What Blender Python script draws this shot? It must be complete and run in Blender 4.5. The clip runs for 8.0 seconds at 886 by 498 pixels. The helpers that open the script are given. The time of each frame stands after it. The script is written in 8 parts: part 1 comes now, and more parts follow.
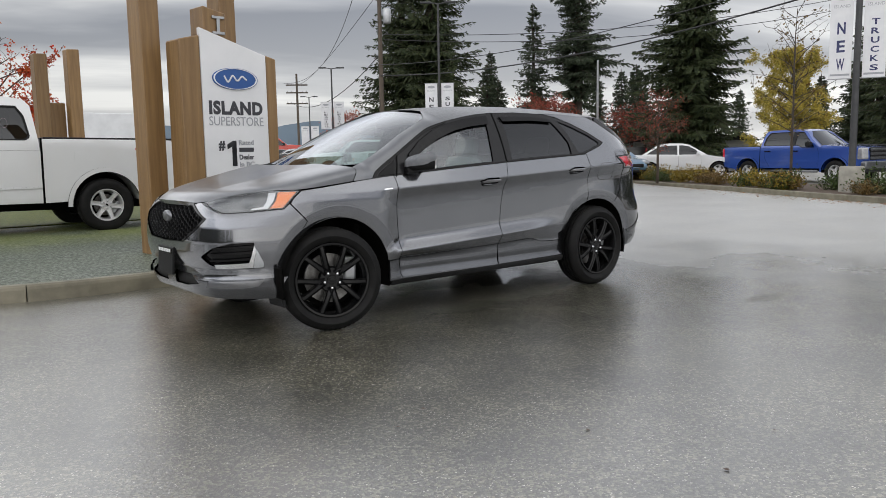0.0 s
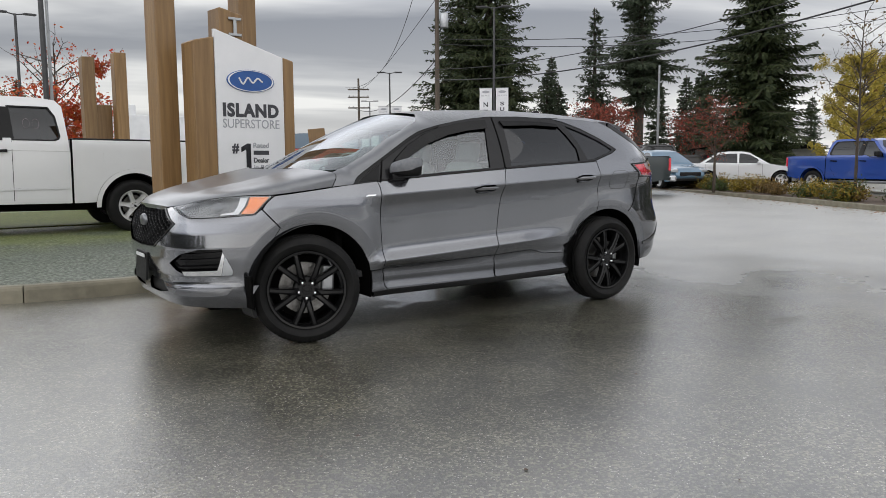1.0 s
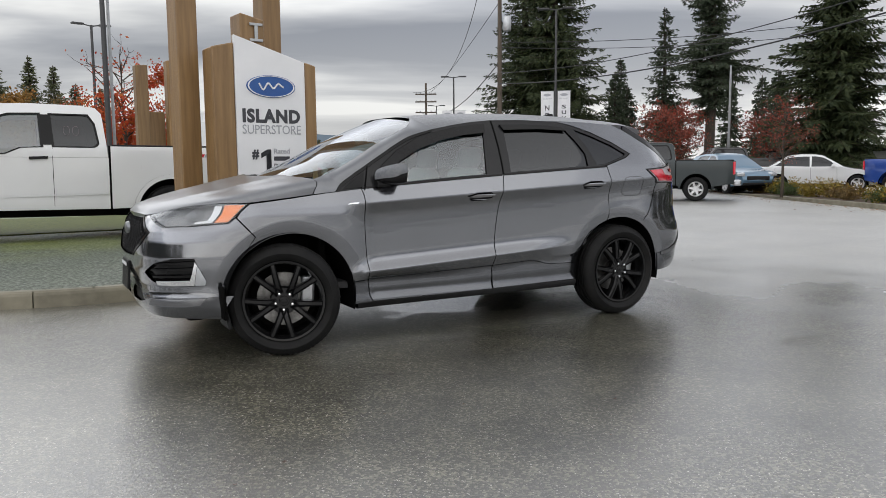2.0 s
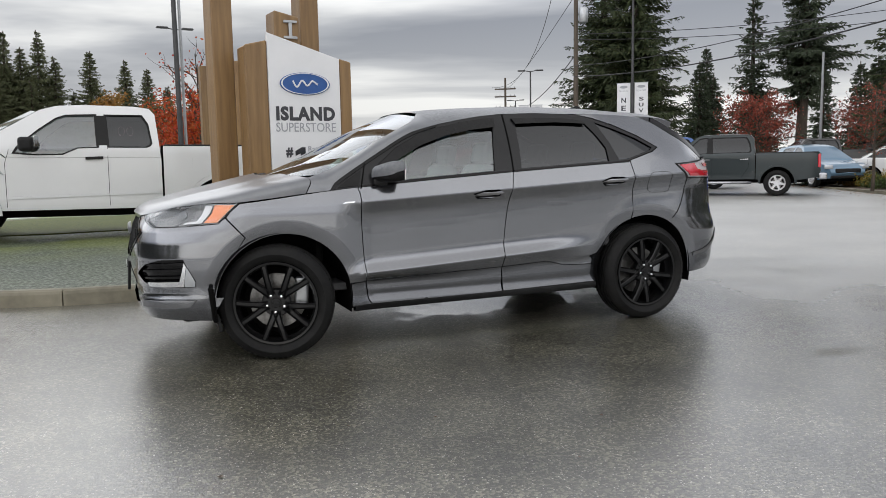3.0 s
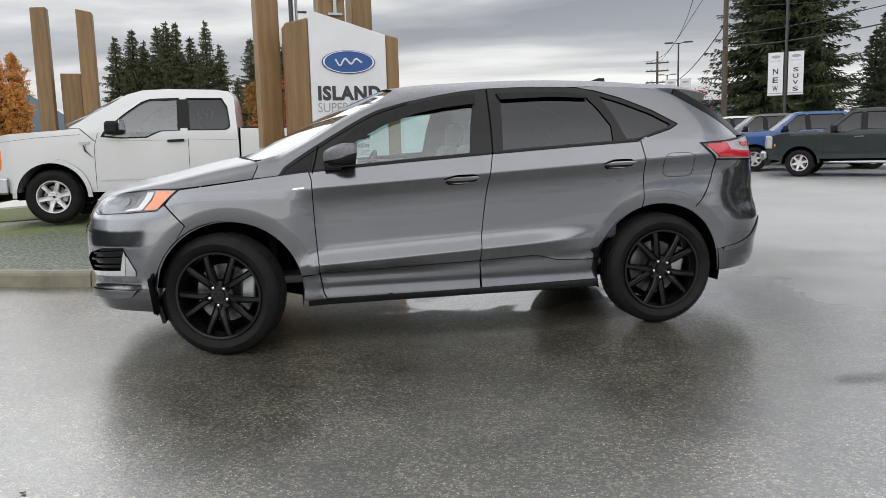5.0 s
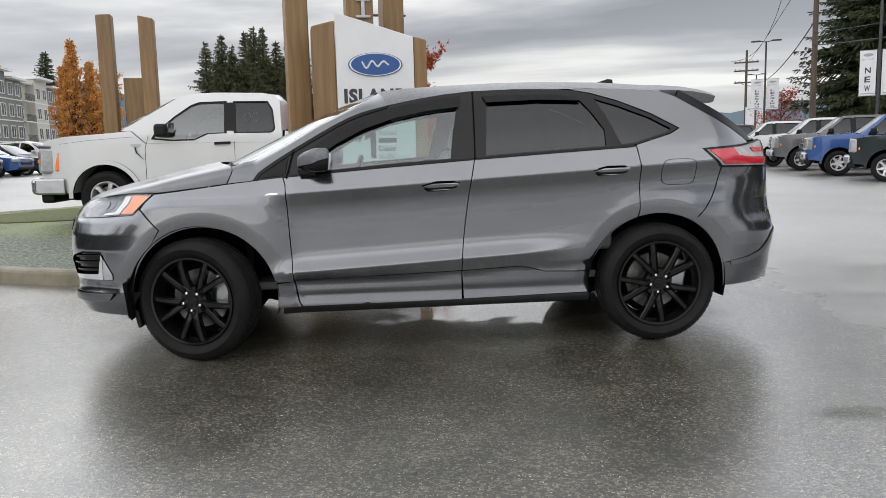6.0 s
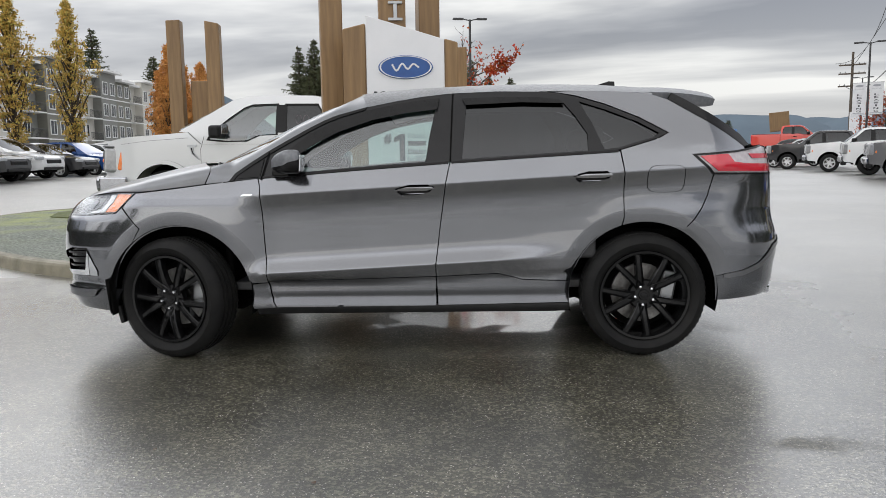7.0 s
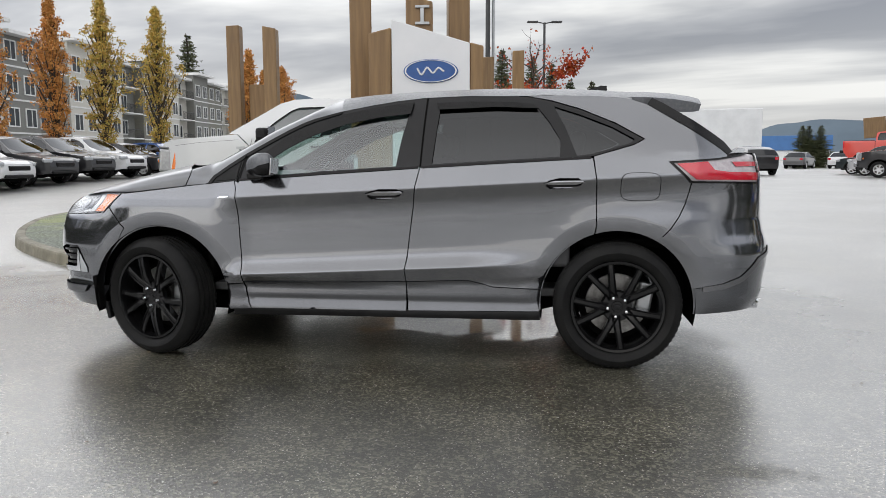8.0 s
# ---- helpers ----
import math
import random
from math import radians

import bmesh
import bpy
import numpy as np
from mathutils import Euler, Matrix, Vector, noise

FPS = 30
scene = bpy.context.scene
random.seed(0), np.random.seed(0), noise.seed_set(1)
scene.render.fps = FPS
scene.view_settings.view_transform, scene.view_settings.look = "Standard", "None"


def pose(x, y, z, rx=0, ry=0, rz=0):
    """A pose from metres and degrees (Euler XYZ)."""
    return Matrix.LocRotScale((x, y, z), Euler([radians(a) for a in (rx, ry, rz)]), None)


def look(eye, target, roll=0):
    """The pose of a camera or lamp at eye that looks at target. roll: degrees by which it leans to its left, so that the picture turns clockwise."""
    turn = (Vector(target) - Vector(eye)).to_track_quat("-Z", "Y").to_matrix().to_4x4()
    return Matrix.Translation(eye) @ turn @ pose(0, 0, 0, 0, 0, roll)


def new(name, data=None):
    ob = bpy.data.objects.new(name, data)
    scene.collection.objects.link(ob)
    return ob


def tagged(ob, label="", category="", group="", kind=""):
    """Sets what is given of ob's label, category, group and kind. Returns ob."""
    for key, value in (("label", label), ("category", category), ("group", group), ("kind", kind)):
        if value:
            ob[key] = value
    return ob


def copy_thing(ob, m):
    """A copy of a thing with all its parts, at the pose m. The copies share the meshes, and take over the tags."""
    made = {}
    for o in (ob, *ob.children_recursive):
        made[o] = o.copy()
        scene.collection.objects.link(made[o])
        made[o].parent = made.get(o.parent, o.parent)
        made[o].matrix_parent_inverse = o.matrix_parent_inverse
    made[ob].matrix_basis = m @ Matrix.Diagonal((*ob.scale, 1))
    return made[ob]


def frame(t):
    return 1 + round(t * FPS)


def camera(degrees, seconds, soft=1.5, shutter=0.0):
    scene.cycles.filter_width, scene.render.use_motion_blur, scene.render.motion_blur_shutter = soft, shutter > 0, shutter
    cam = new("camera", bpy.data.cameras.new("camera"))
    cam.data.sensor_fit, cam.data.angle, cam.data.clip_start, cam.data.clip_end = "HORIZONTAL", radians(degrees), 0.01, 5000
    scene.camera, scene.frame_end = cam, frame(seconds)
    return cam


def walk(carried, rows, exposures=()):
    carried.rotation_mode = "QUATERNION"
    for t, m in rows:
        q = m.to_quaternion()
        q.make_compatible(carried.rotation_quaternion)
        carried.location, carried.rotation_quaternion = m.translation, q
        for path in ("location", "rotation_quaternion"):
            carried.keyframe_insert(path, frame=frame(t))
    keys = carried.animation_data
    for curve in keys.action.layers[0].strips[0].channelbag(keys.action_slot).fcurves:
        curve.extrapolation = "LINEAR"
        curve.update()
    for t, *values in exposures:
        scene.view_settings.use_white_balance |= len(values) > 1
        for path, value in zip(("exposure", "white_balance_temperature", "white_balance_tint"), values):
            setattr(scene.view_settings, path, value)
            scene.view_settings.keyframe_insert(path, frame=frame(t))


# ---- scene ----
cam = camera(59.9, 8.0, 0.7)
PATH = [
    (0, (-4.235, -5.622, 1.24), (-2.989, -4.076, 0.998), -1.0),
    (0.5, (-3.911, -5.645, 1.242), (-2.728, -4.05, 1.006), -0.5),
    (1, (-3.59, -5.698, 1.237), (-2.473, -4.055, 1.01), -0.3),
    (1.5, (-3.26, -5.755, 1.242), (-2.217, -4.062, 1.021), -0.4),
    (2.8, (-2.453, -5.802, 1.253), (-1.647, -3.985, 1.034), -0.9),
    (3, (-2.325, -5.808, 1.249), (-1.562, -3.973, 1.025), -1.1),
    (3.5, (-2.014, -5.746, 1.238), (-1.35, -3.875, 1.0), -1.2),
    (4, (-1.704, -5.717, 1.234), (-1.136, -3.816, 0.982), -1.4),
    (4.5, (-1.346, -5.688, 1.235), (-0.871, -3.764, 0.971), -1.5),
    (6, (-0.331, -5.556, 1.243), (-0.163, -3.58, 0.984), -1.4),
    (6.5, (0.0, -5.5, 1.229), (0.051, -3.517, 0.977), -1.1),
    (7, (0.368, -5.482, 1.229), (0.305, -3.498, 0.983), -0.8),
    (7.5, (0.706, -5.465, 1.216), (0.536, -3.487, 0.977), -0.4),
    (8, (1.033, -5.386, 1.233), (0.758, -3.419, 0.997), -0.2),
]
walk(cam, [(t, look(eye, target, roll)) for t, eye, target, roll in PATH], [(0, -0.03), (1.5, -0.02), (3.0, 0.04), (4.5, 0.09), (8, 0.06)])

# ---- world and light: a bright overcast with streaked cloud ----
world = bpy.data.worlds.new("overcast")
scene.world = world
world.use_nodes = True
wn, wl = world.node_tree.nodes, world.node_tree.links
wn.clear()


def wnode(kind, **values):
    n = wn.new(kind)
    for k, v in values.items():
        n.inputs[k].default_value = v
    return n


def wmath(op, a, b=None):
    n = wn.new("ShaderNodeMath")
    n.operation = op
    for i, v in enumerate((a, b)):
        if v is None:
            continue
        if isinstance(v, (int, float)):
            n.inputs[i].default_value = v
        else:
            wl.new(v, n.inputs[i])
    return n.outputs[0]


sky = wn.new("ShaderNodeTexSky")
sky.sky_type, sky.sun_disc = "NISHITA", False
sky.sun_elevation, sky.sun_rotation = radians(28), radians(200)
coord = wn.new("ShaderNodeTexCoord")
split = wn.new("ShaderNodeSeparateXYZ")
wl.new(coord.outputs["Generated"], split.inputs[0])
dx, dy, dz = split.outputs
high = wmath("ADD", wmath("MAXIMUM", dz, 0.0), 0.10)
# the cloud deck: a flat sheet seen from below, drawn out in streaks
flat = wn.new("ShaderNodeCombineXYZ")
wl.new(wmath("DIVIDE", dx, high), flat.inputs[0])
wl.new(wmath("DIVIDE", dy, high), flat.inputs[1])
along = wn.new("ShaderNodeMapping")
along.inputs["Rotation"].default_value = (0, 0, radians(-158))
wl.new(flat.outputs[0], along.inputs[0])
turn = wn.new("ShaderNodeMapping")
turn.inputs["Scale"].default_value = (0.26, 0.56, 1)
turn.inputs["Location"].default_value = (1.3, 0.4, 0)
wl.new(along.outputs[0], turn.inputs[0])
broad = wnode("ShaderNodeTexNoise", Scale=0.9, Detail=6.0, Roughness=0.50, Distortion=0.25)
wl.new(turn.outputs[0], broad.inputs["Vector"])
shades = wn.new("ShaderNodeValToRGB")
shades.color_ramp.elements[0].position, shades.color_ramp.elements[0].color = 0.44, (0.28, 0.295, 0.335, 1)
shades.color_ramp.elements[1].position, shades.color_ramp.elements[1].color = 0.61, (1.0, 1.0, 0.98, 1)
mid = shades.color_ramp.elements.new(0.515)
mid.color = (0.50, 0.512, 0.54, 1)
wl.new(broad.outputs["Fac"], shades.inputs["Fac"])
# thinner, brighter cloud low over the horizon and a brighter deck overhead
low = wmath("POWER", wmath("SUBTRACT", 1.0, wmath("MINIMUM", wmath("MULTIPLY", wmath("ABSOLUTE", dz), 4.5), 1.0)), 1.6)
pale = wn.new("ShaderNodeMix")
pale.data_type = "RGBA"
wl.new(wmath("MULTIPLY", low, 0.75), pale.inputs["Factor"])
wl.new(shades.outputs["Color"], pale.inputs["A"])
pale.inputs["B"].default_value = (0.80, 0.79, 0.77, 1)
rise = wmath("MINIMUM", wmath("MAXIMUM", wmath("DIVIDE", wmath("SUBTRACT", dz, 0.18), 0.20), 0.0), 1.0)
even = wn.new("ShaderNodeMix")
even.data_type = "RGBA"
wl.new(wmath("MULTIPLY", rise, 0.75), even.inputs["Factor"])
wl.new(pale.outputs["Result"], even.inputs["A"])
even.inputs["B"].default_value = (0.60, 0.61, 0.64, 1)
# the low cloud thins towards +x and -x; the higher deck is brightest towards -x and darkens again overhead; towards -y it is pale low down and heavy above
thin = wmath("ADD", 1.0, wmath("MULTIPLY", wmath("MULTIPLY", wmath("ABSOLUTE", wmath("SUBTRACT", dx, 0.15)), 0.40), wmath("SUBTRACT", 1.0, rise)))
crown_dim = wmath("MINIMUM", wmath("MAXIMUM", wmath("DIVIDE", wmath("SUBTRACT", dz, 0.45), 0.35), 0.0), 1.0)
lift_ = wmath("MULTIPLY", wmath("SUBTRACT", 2.6, wmath("MULTIPLY", dx, 0.8)), wmath("SUBTRACT", 1.0, wmath("MULTIPLY", crown_dim, 0.80)))
back = wmath("MAXIMUM", wmath("MULTIPLY", dy, -1.0), 0.0)
behind = wmath("ADD", 1.0, wmath("MULTIPLY", back, wmath("SUBTRACT", 0.3, wmath("MULTIPLY", rise, 0.65))))
gain = wmath("MULTIPLY", wmath("MULTIPLY", thin, behind), wmath("ADD", 1.0, wmath("MULTIPLY", rise, lift_)))
bright = wn.new("ShaderNodeVectorMath")
bright.operation = "SCALE"
wl.new(even.outputs["Result"], bright.inputs[0])
wl.new(gain, bright.inputs["Scale"])
blue = wnode("ShaderNodeBackground", Strength=0.06)
wl.new(sky.outputs[0], blue.inputs["Color"])
deck = wnode("ShaderNodeBackground", Strength=0.93)
wl.new(bright.outputs[0], deck.inputs["Color"])
both = wn.new("ShaderNodeMixShader")
both.inputs[0].default_value = 0.92
wl.new(blue.outputs[0], both.inputs[1])
wl.new(deck.outputs[0], both.inputs[2])
wl.new(both.outputs[0], wn.new("ShaderNodeOutputWorld").inputs[0])

sun = new("sun", bpy.data.lights.new("sun", "SUN"))
sun.data.energy, sun.data.angle, sun.data.color = 1.4, radians(110), (1.0, 0.97, 0.92)
sun.matrix_world = look((-10, -20, 24), (0, 0, 0))
scene.view_settings.exposure = 0.0

# ---- materials ----
def material(name, colour, rough=0.5, metal=0.0, second=None, scale=8.0, grain=0.0, grain_scale=200.0, coat=0.0, rough2=None, stretch=(1, 1, 1), emit=0.0, spec=0.5,
             random_tone=0.0, coat_rough=0.05, detail=5.0, edge=(0.35, 0.65), coat_ior=1.5):
    """A surface with two tones mixed by noise, roughness that follows it, and a fine bump."""
    m = bpy.data.materials.new(name)
    m.use_nodes = True
    n, l = m.node_tree.nodes, m.node_tree.links
    b = n["Principled BSDF"]
    b.inputs["Base Color"].default_value = (*colour, 1)
    b.inputs["Roughness"].default_value, b.inputs["Metallic"].default_value = rough, metal
    b.inputs["Coat Weight"].default_value, b.inputs["Coat Roughness"].default_value = coat, coat_rough
    b.inputs["Specular IOR Level"].default_value = spec
    if emit:
        b.inputs["Emission Color"].default_value, b.inputs["Emission Strength"].default_value = (*colour, 1), emit
    if second or grain or rough2 is not None:
        tc, mp = n.new("ShaderNodeTexCoord"), n.new("ShaderNodeMapping")
        mp.inputs["Scale"].default_value = stretch
        l.new(tc.outputs["Object"], mp.inputs[0])
    out = None
    if second or rough2 is not None:
        t = n.new("ShaderNodeTexNoise")
        t.inputs["Scale"].default_value, t.inputs["Detail"].default_value, t.inputs["Roughness"].default_value = scale, detail, 0.6
        l.new(mp.outputs[0], t.inputs["Vector"])
        r = n.new("ShaderNodeMapRange")
        r.inputs["From Min"].default_value, r.inputs["From Max"].default_value = edge
        l.new(t.outputs["Fac"], r.inputs["Value"])
        if second:
            x = n.new("ShaderNodeMix")
            x.data_type = "RGBA"
            l.new(r.outputs[0], x.inputs["Factor"])
            x.inputs["A"].default_value, x.inputs["B"].default_value = (*colour, 1), (*second, 1)
            out = x.outputs["Result"]
        if rough2 is not None:
            q = n.new("ShaderNodeMapRange")
            q.inputs["To Min"].default_value, q.inputs["To Max"].default_value = rough, rough2
            l.new(r.outputs[0], q.inputs["Value"])
            l.new(q.outputs[0], b.inputs["Roughness"])
    if random_tone:
        oi, g = n.new("ShaderNodeObjectInfo"), n.new("ShaderNodeMapRange")
        g.inputs["To Min"].default_value, g.inputs["To Max"].default_value = 1 - random_tone, 1 + random_tone
        l.new(oi.outputs["Random"], g.inputs["Value"])
        v = n.new("ShaderNodeVectorMath")
        v.operation = "SCALE"
        if out:
            l.new(out, v.inputs[0])
        else:
            v.inputs[0].default_value = colour
        l.new(g.outputs[0], v.inputs["Scale"])
        out = v.outputs[0]
    if out:
        l.new(out, b.inputs["Base Color"])
    b.inputs["Coat IOR"].default_value = coat_ior
    if grain:
        t = n.new("ShaderNodeTexNoise")
        t.inputs["Scale"].default_value, t.inputs["Detail"].default_value = grain_scale, 3.0
        l.new(mp.outputs[0], t.inputs["Vector"])
        u = n.new("ShaderNodeBump")
        u.inputs["Strength"].default_value, u.inputs["Distance"].default_value = min(grain, 1.0), 0.004
        l.new(t.outputs["Fac"], u.inputs["Height"])
        l.new(u.outputs[0], b.inputs["Normal"])
    return m


def glass_material(name, tint, rough=0.0, face=0.06):
    """A thin pane: part mirror by Fresnel, the rest straight through, tinted."""
    m = bpy.data.materials.new(name)
    m.use_nodes = True
    n, l = m.node_tree.nodes, m.node_tree.links
    n.clear()
    fr = n.new("ShaderNodeLayerWeight")
    fr.inputs["Blend"].default_value = 0.5
    pw = n.new("ShaderNodeMath")
    pw.operation = "POWER"
    pw.inputs[1].default_value = 4.5
    l.new(fr.outputs["Facing"], pw.inputs[0])
    tr, gl, mx, o = n.new("ShaderNodeBsdfTransparent"), n.new("ShaderNodeBsdfGlossy"), n.new("ShaderNodeMixShader"), n.new("ShaderNodeOutputMaterial")
    tr.inputs[0].default_value = (*tint, 1)
    gl.inputs["Roughness"].default_value = rough
    gl.inputs["Color"].default_value = (0.95, 0.97, 1.0, 1)
    k = n.new("ShaderNodeMath")
    k.operation, k.use_clamp = "MULTIPLY_ADD", True
    k.inputs[1].default_value, k.inputs[2].default_value = 0.90, face
    l.new(pw.outputs[0], k.inputs[0])
    l.new(k.outputs[0], mx.inputs[0])
    l.new(tr.outputs[0], mx.inputs[1])
    l.new(gl.outputs[0], mx.inputs[2])
    l.new(mx.outputs[0], o.inputs[0])
    return m


def wet_asphalt():
    m = bpy.data.materials.new("wet_asphalt")
    m.use_nodes = True
    n, l = m.node_tree.nodes, m.node_tree.links
    b = n["Principled BSDF"]
    tc = n.new("ShaderNodeTexCoord")

    def noise_tex(scale, detail=4.0, rough=0.55):
        t = n.new("ShaderNodeTexNoise")
        t.inputs["Scale"].default_value, t.inputs["Detail"].default_value, t.inputs["Roughness"].default_value = scale, detail, rough
        l.new(tc.outputs["Object"], t.inputs["Vector"])
        return t.outputs["Fac"]

    def ramp(src, a, b_, lo, hi):
        r = n.new("ShaderNodeMapRange")
        for k, v in (("From Min", a), ("From Max", b_), ("To Min", lo), ("To Max", hi)):
            r.inputs[k].default_value = v
        l.new(src, r.inputs["Value"])
        return r.outputs[0]

    # aggregate: stones of two sizes, a few of them pale, in dark binder
    stones = n.new("ShaderNodeTexVoronoi")
    stones.inputs["Scale"].default_value = 85.0
    l.new(tc.outputs["Object"], stones.inputs["Vector"])
    grit = n.new("ShaderNodeTexVoronoi")
    grit.inputs["Scale"].default_value = 190.0
    l.new(tc.outputs["Object"], grit.inputs["Vector"])
    grey, grey2 = n.new("ShaderNodeSeparateColor"), n.new("ShaderNodeSeparateColor")
    l.new(stones.outputs["Color"], grey.inputs[0])
    l.new(grit.outputs["Color"], grey2.inputs[0])
    tone = n.new("ShaderNodeMix")
    tone.data_type = "RGBA"
    l.new(ramp(grey.outputs[0], 0.50, 1.0, 0, 1), tone.inputs["Factor"])
    tone.inputs["A"].default_value, tone.inputs["B"].default_value = (0.047, 0.0455, 0.035, 1), (0.185, 0.178, 0.135, 1)
    tone2 = n.new("ShaderNodeMix")
    tone2.data_type = "RGBA"
    l.new(ramp(grey2.outputs[0], 0.972, 0.992, 0, 1), tone2.inputs["Factor"])
    l.new(tone.outputs["Result"], tone2.inputs["A"])
    tone2.inputs["B"].default_value = (0.50, 0.485, 0.44, 1)
    stain = n.new("ShaderNodeMix")
    stain.data_type, stain.blend_type = "RGBA", "MULTIPLY"
    stain.inputs["Factor"].default_value = 1.0
    l.new(tone2.outputs["Result"], stain.inputs["A"])
    sc = n.new("ShaderNodeValToRGB")
    sc.color_ramp.elements[0].position, sc.color_ramp.elements[0].color = 0.35, (0.55, 0.55, 0.55, 1)
    sc.color_ramp.elements[1].position, sc.color_ramp.elements[1].color = 0.65, (1.35, 1.33, 1.29, 1)
    l.new(noise_tex(1.4, 9.0, 0.72), sc.inputs["Fac"])
    l.new(sc.outputs["Color"], stain.inputs["B"])
    l.new(stain.outputs["Result"], b.inputs["Base Color"])
    b.inputs["IOR"].default_value = 1.5
    b.inputs["Roughness"].default_value = 0.38
    b.inputs["Specular IOR Level"].default_value = 0.6
    # the water film: wide even sheets, a little duller here and there
    sheet_ = ramp(noise_tex(0.33, 4.0), 0.40, 0.60, 0.85, 1.0)
    # a puddle with a ragged edge lies beneath the tail of the parked car
    pool = n.new("ShaderNodeMapping")
    pool.inputs["Scale"].default_value = (0.44, 1.0, 1.0)
    l.new(tc.outputs["Object"], pool.inputs[0])
    far = n.new("ShaderNodeVectorMath")
    far.operation = "DISTANCE"
    l.new(pool.outputs[0], far.inputs[0])
    far.inputs[1].default_value = (0.74 * 0.44, 0.15, 0.0)
    edge_ = n.new("ShaderNodeMath")
    edge_.operation = "MULTIPLY_ADD"
    l.new(noise_tex(2.6, 5.0), edge_.inputs[0])
    edge_.inputs[1].default_value = 1.2
    l.new(far.outputs["Value"], edge_.inputs[2])
    dry = ramp(edge_.outputs[0], 0.95, 1.12, 0.0, 1.0)
    # the rest of the ground that the car shelters is dull
    squeeze = n.new("ShaderNodeMapping")
    squeeze.inputs["Scale"].default_value = (1 / 2.2, 1 / 0.98, 1)
    squeeze.inputs["Location"].default_value = (0.0, -0.02, 0.0)
    l.new(tc.outputs["Object"], squeeze.inputs[0])
    reach = n.new("ShaderNodeVectorMath")
    reach.operation = "LENGTH"
    l.new(squeeze.outputs[0], reach.inputs[0])
    rag = n.new("ShaderNodeMath")
    rag.operation = "MULTIPLY_ADD"
    l.new(noise_tex(2.2, 4.0), rag.inputs[0])
    rag.inputs[1].default_value = 0.5
    l.new(reach.outputs["Value"], rag.inputs[2])
    open_ = n.new("ShaderNodeMath")
    open_.operation = "MAXIMUM"
    l.new(ramp(rag.outputs[0], 1.0, 1.3, 0.12, 1.0), open_.inputs[0])
    l.new(ramp(dry, 0.0, 1.0, 1.0, 0.0), open_.inputs[1])
    # an oily stain with a ragged outline
    spot = n.new("ShaderNodeMapping")
    spot.inputs["Location"].default_value = (-1.8 * 2.2, 2.36 * 5.0, 0.0)
    spot.inputs["Scale"].default_value = (2.2, 5.0, 1.0)
    l.new(tc.outputs["Object"], spot.inputs[0])
    round_ = n.new("ShaderNodeVectorMath")
    round_.operation = "LENGTH"
    l.new(spot.outputs[0], round_.inputs[0])
    rag2 = n.new("ShaderNodeMath")
    rag2.operation = "MULTIPLY_ADD"
    l.new(noise_tex(5.0, 5.0, 0.65), rag2.inputs[0])
    rag2.inputs[1].default_value = 2.2
    l.new(round_.outputs["Value"], rag2.inputs[2])
    free = n.new("ShaderNodeMath")
    free.operation = "MULTIPLY"
    l.new(ramp(rag2.outputs[0], 1.2, 1.7, 0.15, 1.0), free.inputs[0])
    l.new(open_.outputs[0], free.inputs[1])
    open_ = free
    cover = n.new("ShaderNodeMath")
    cover.operation = "MULTIPLY"
    l.new(sheet_, cover.inputs[0])
    l.new(open_.outputs[0], cover.inputs[1])
    l.new(cover.outputs[0], b.inputs["Coat Weight"])
    film = n.new("ShaderNodeMath")
    film.operation = "MULTIPLY_ADD"
    l.new(dry, film.inputs[0])
    l.new(ramp(noise_tex(0.5, 4.0), 0.38, 0.62, 0.03, 0.075), film.inputs[1])
    film.inputs[2].default_value = 0.02
    # further off the film is thinner and the stones stand out of it
    spread = n.new("ShaderNodeVectorMath")
    spread.operation = "DISTANCE"
    l.new(tc.outputs["Object"], spread.inputs[0])
    spread.inputs[1].default_value = (-1.3, -2.0, 0.0)
    ragged_ = n.new("ShaderNodeMath")
    ragged_.operation = "ADD"
    l.new(spread.outputs["Value"], ragged_.inputs[0])
    l.new(ramp(noise_tex(0.45, 5.0, 0.6), 0.3, 0.7, -1.2, 1.2), ragged_.inputs[1])
    duller = n.new("ShaderNodeMath")
    duller.operation = "ADD"
    l.new(film.outputs[0], duller.inputs[0])
    rougher, denser = ramp(ragged_.outputs[0], 2.6, 9.4, 0.0, 0.52), ramp(ragged_.outputs[0], 1.9, 8.4, 1.95, 4.0)
    rougher.node.interpolation_type = denser.node.interpolation_type = "SMOOTHSTEP"
    l.new(rougher, duller.inputs[1])
    l.new(duller.outputs[0], b.inputs["Coat Roughness"])
    depth_ = n.new("ShaderNodeMath")
    depth_.operation = "MAXIMUM"
    l.new(denser, depth_.inputs[0])
    l.new(ramp(dry, 0.0, 1.0, 2.7, 1.9), depth_.inputs[1])
    l.new(depth_.outputs[0], b.inputs["Coat IOR"])
    hgt = n.new("ShaderNodeMath")
    hgt.operation = "ADD"
    l.new(stones.outputs["Distance"], hgt.inputs[0])
    l.new(noise_tex(330.0, 2.0), hgt.inputs[1])
    bump = n.new("ShaderNodeBump")
    bump.inputs["Strength"].default_value, bump.inputs["Distance"].default_value = 0.35, 0.003
    l.new(hgt.outputs[0], bump.inputs["Height"])
    l.new(bump.outputs[0], b.inputs["Normal"])
    # the film follows the stones, but lies flat where the water stands
    wave = n.new("ShaderNodeBump")
    wave.inputs["Distance"].default_value = 0.003
    l.new(ramp(dry, 0.0, 1.0, 0.02, 0.20), wave.inputs["Strength"])
    l.new(hgt.outputs[0], wave.inputs["Height"])
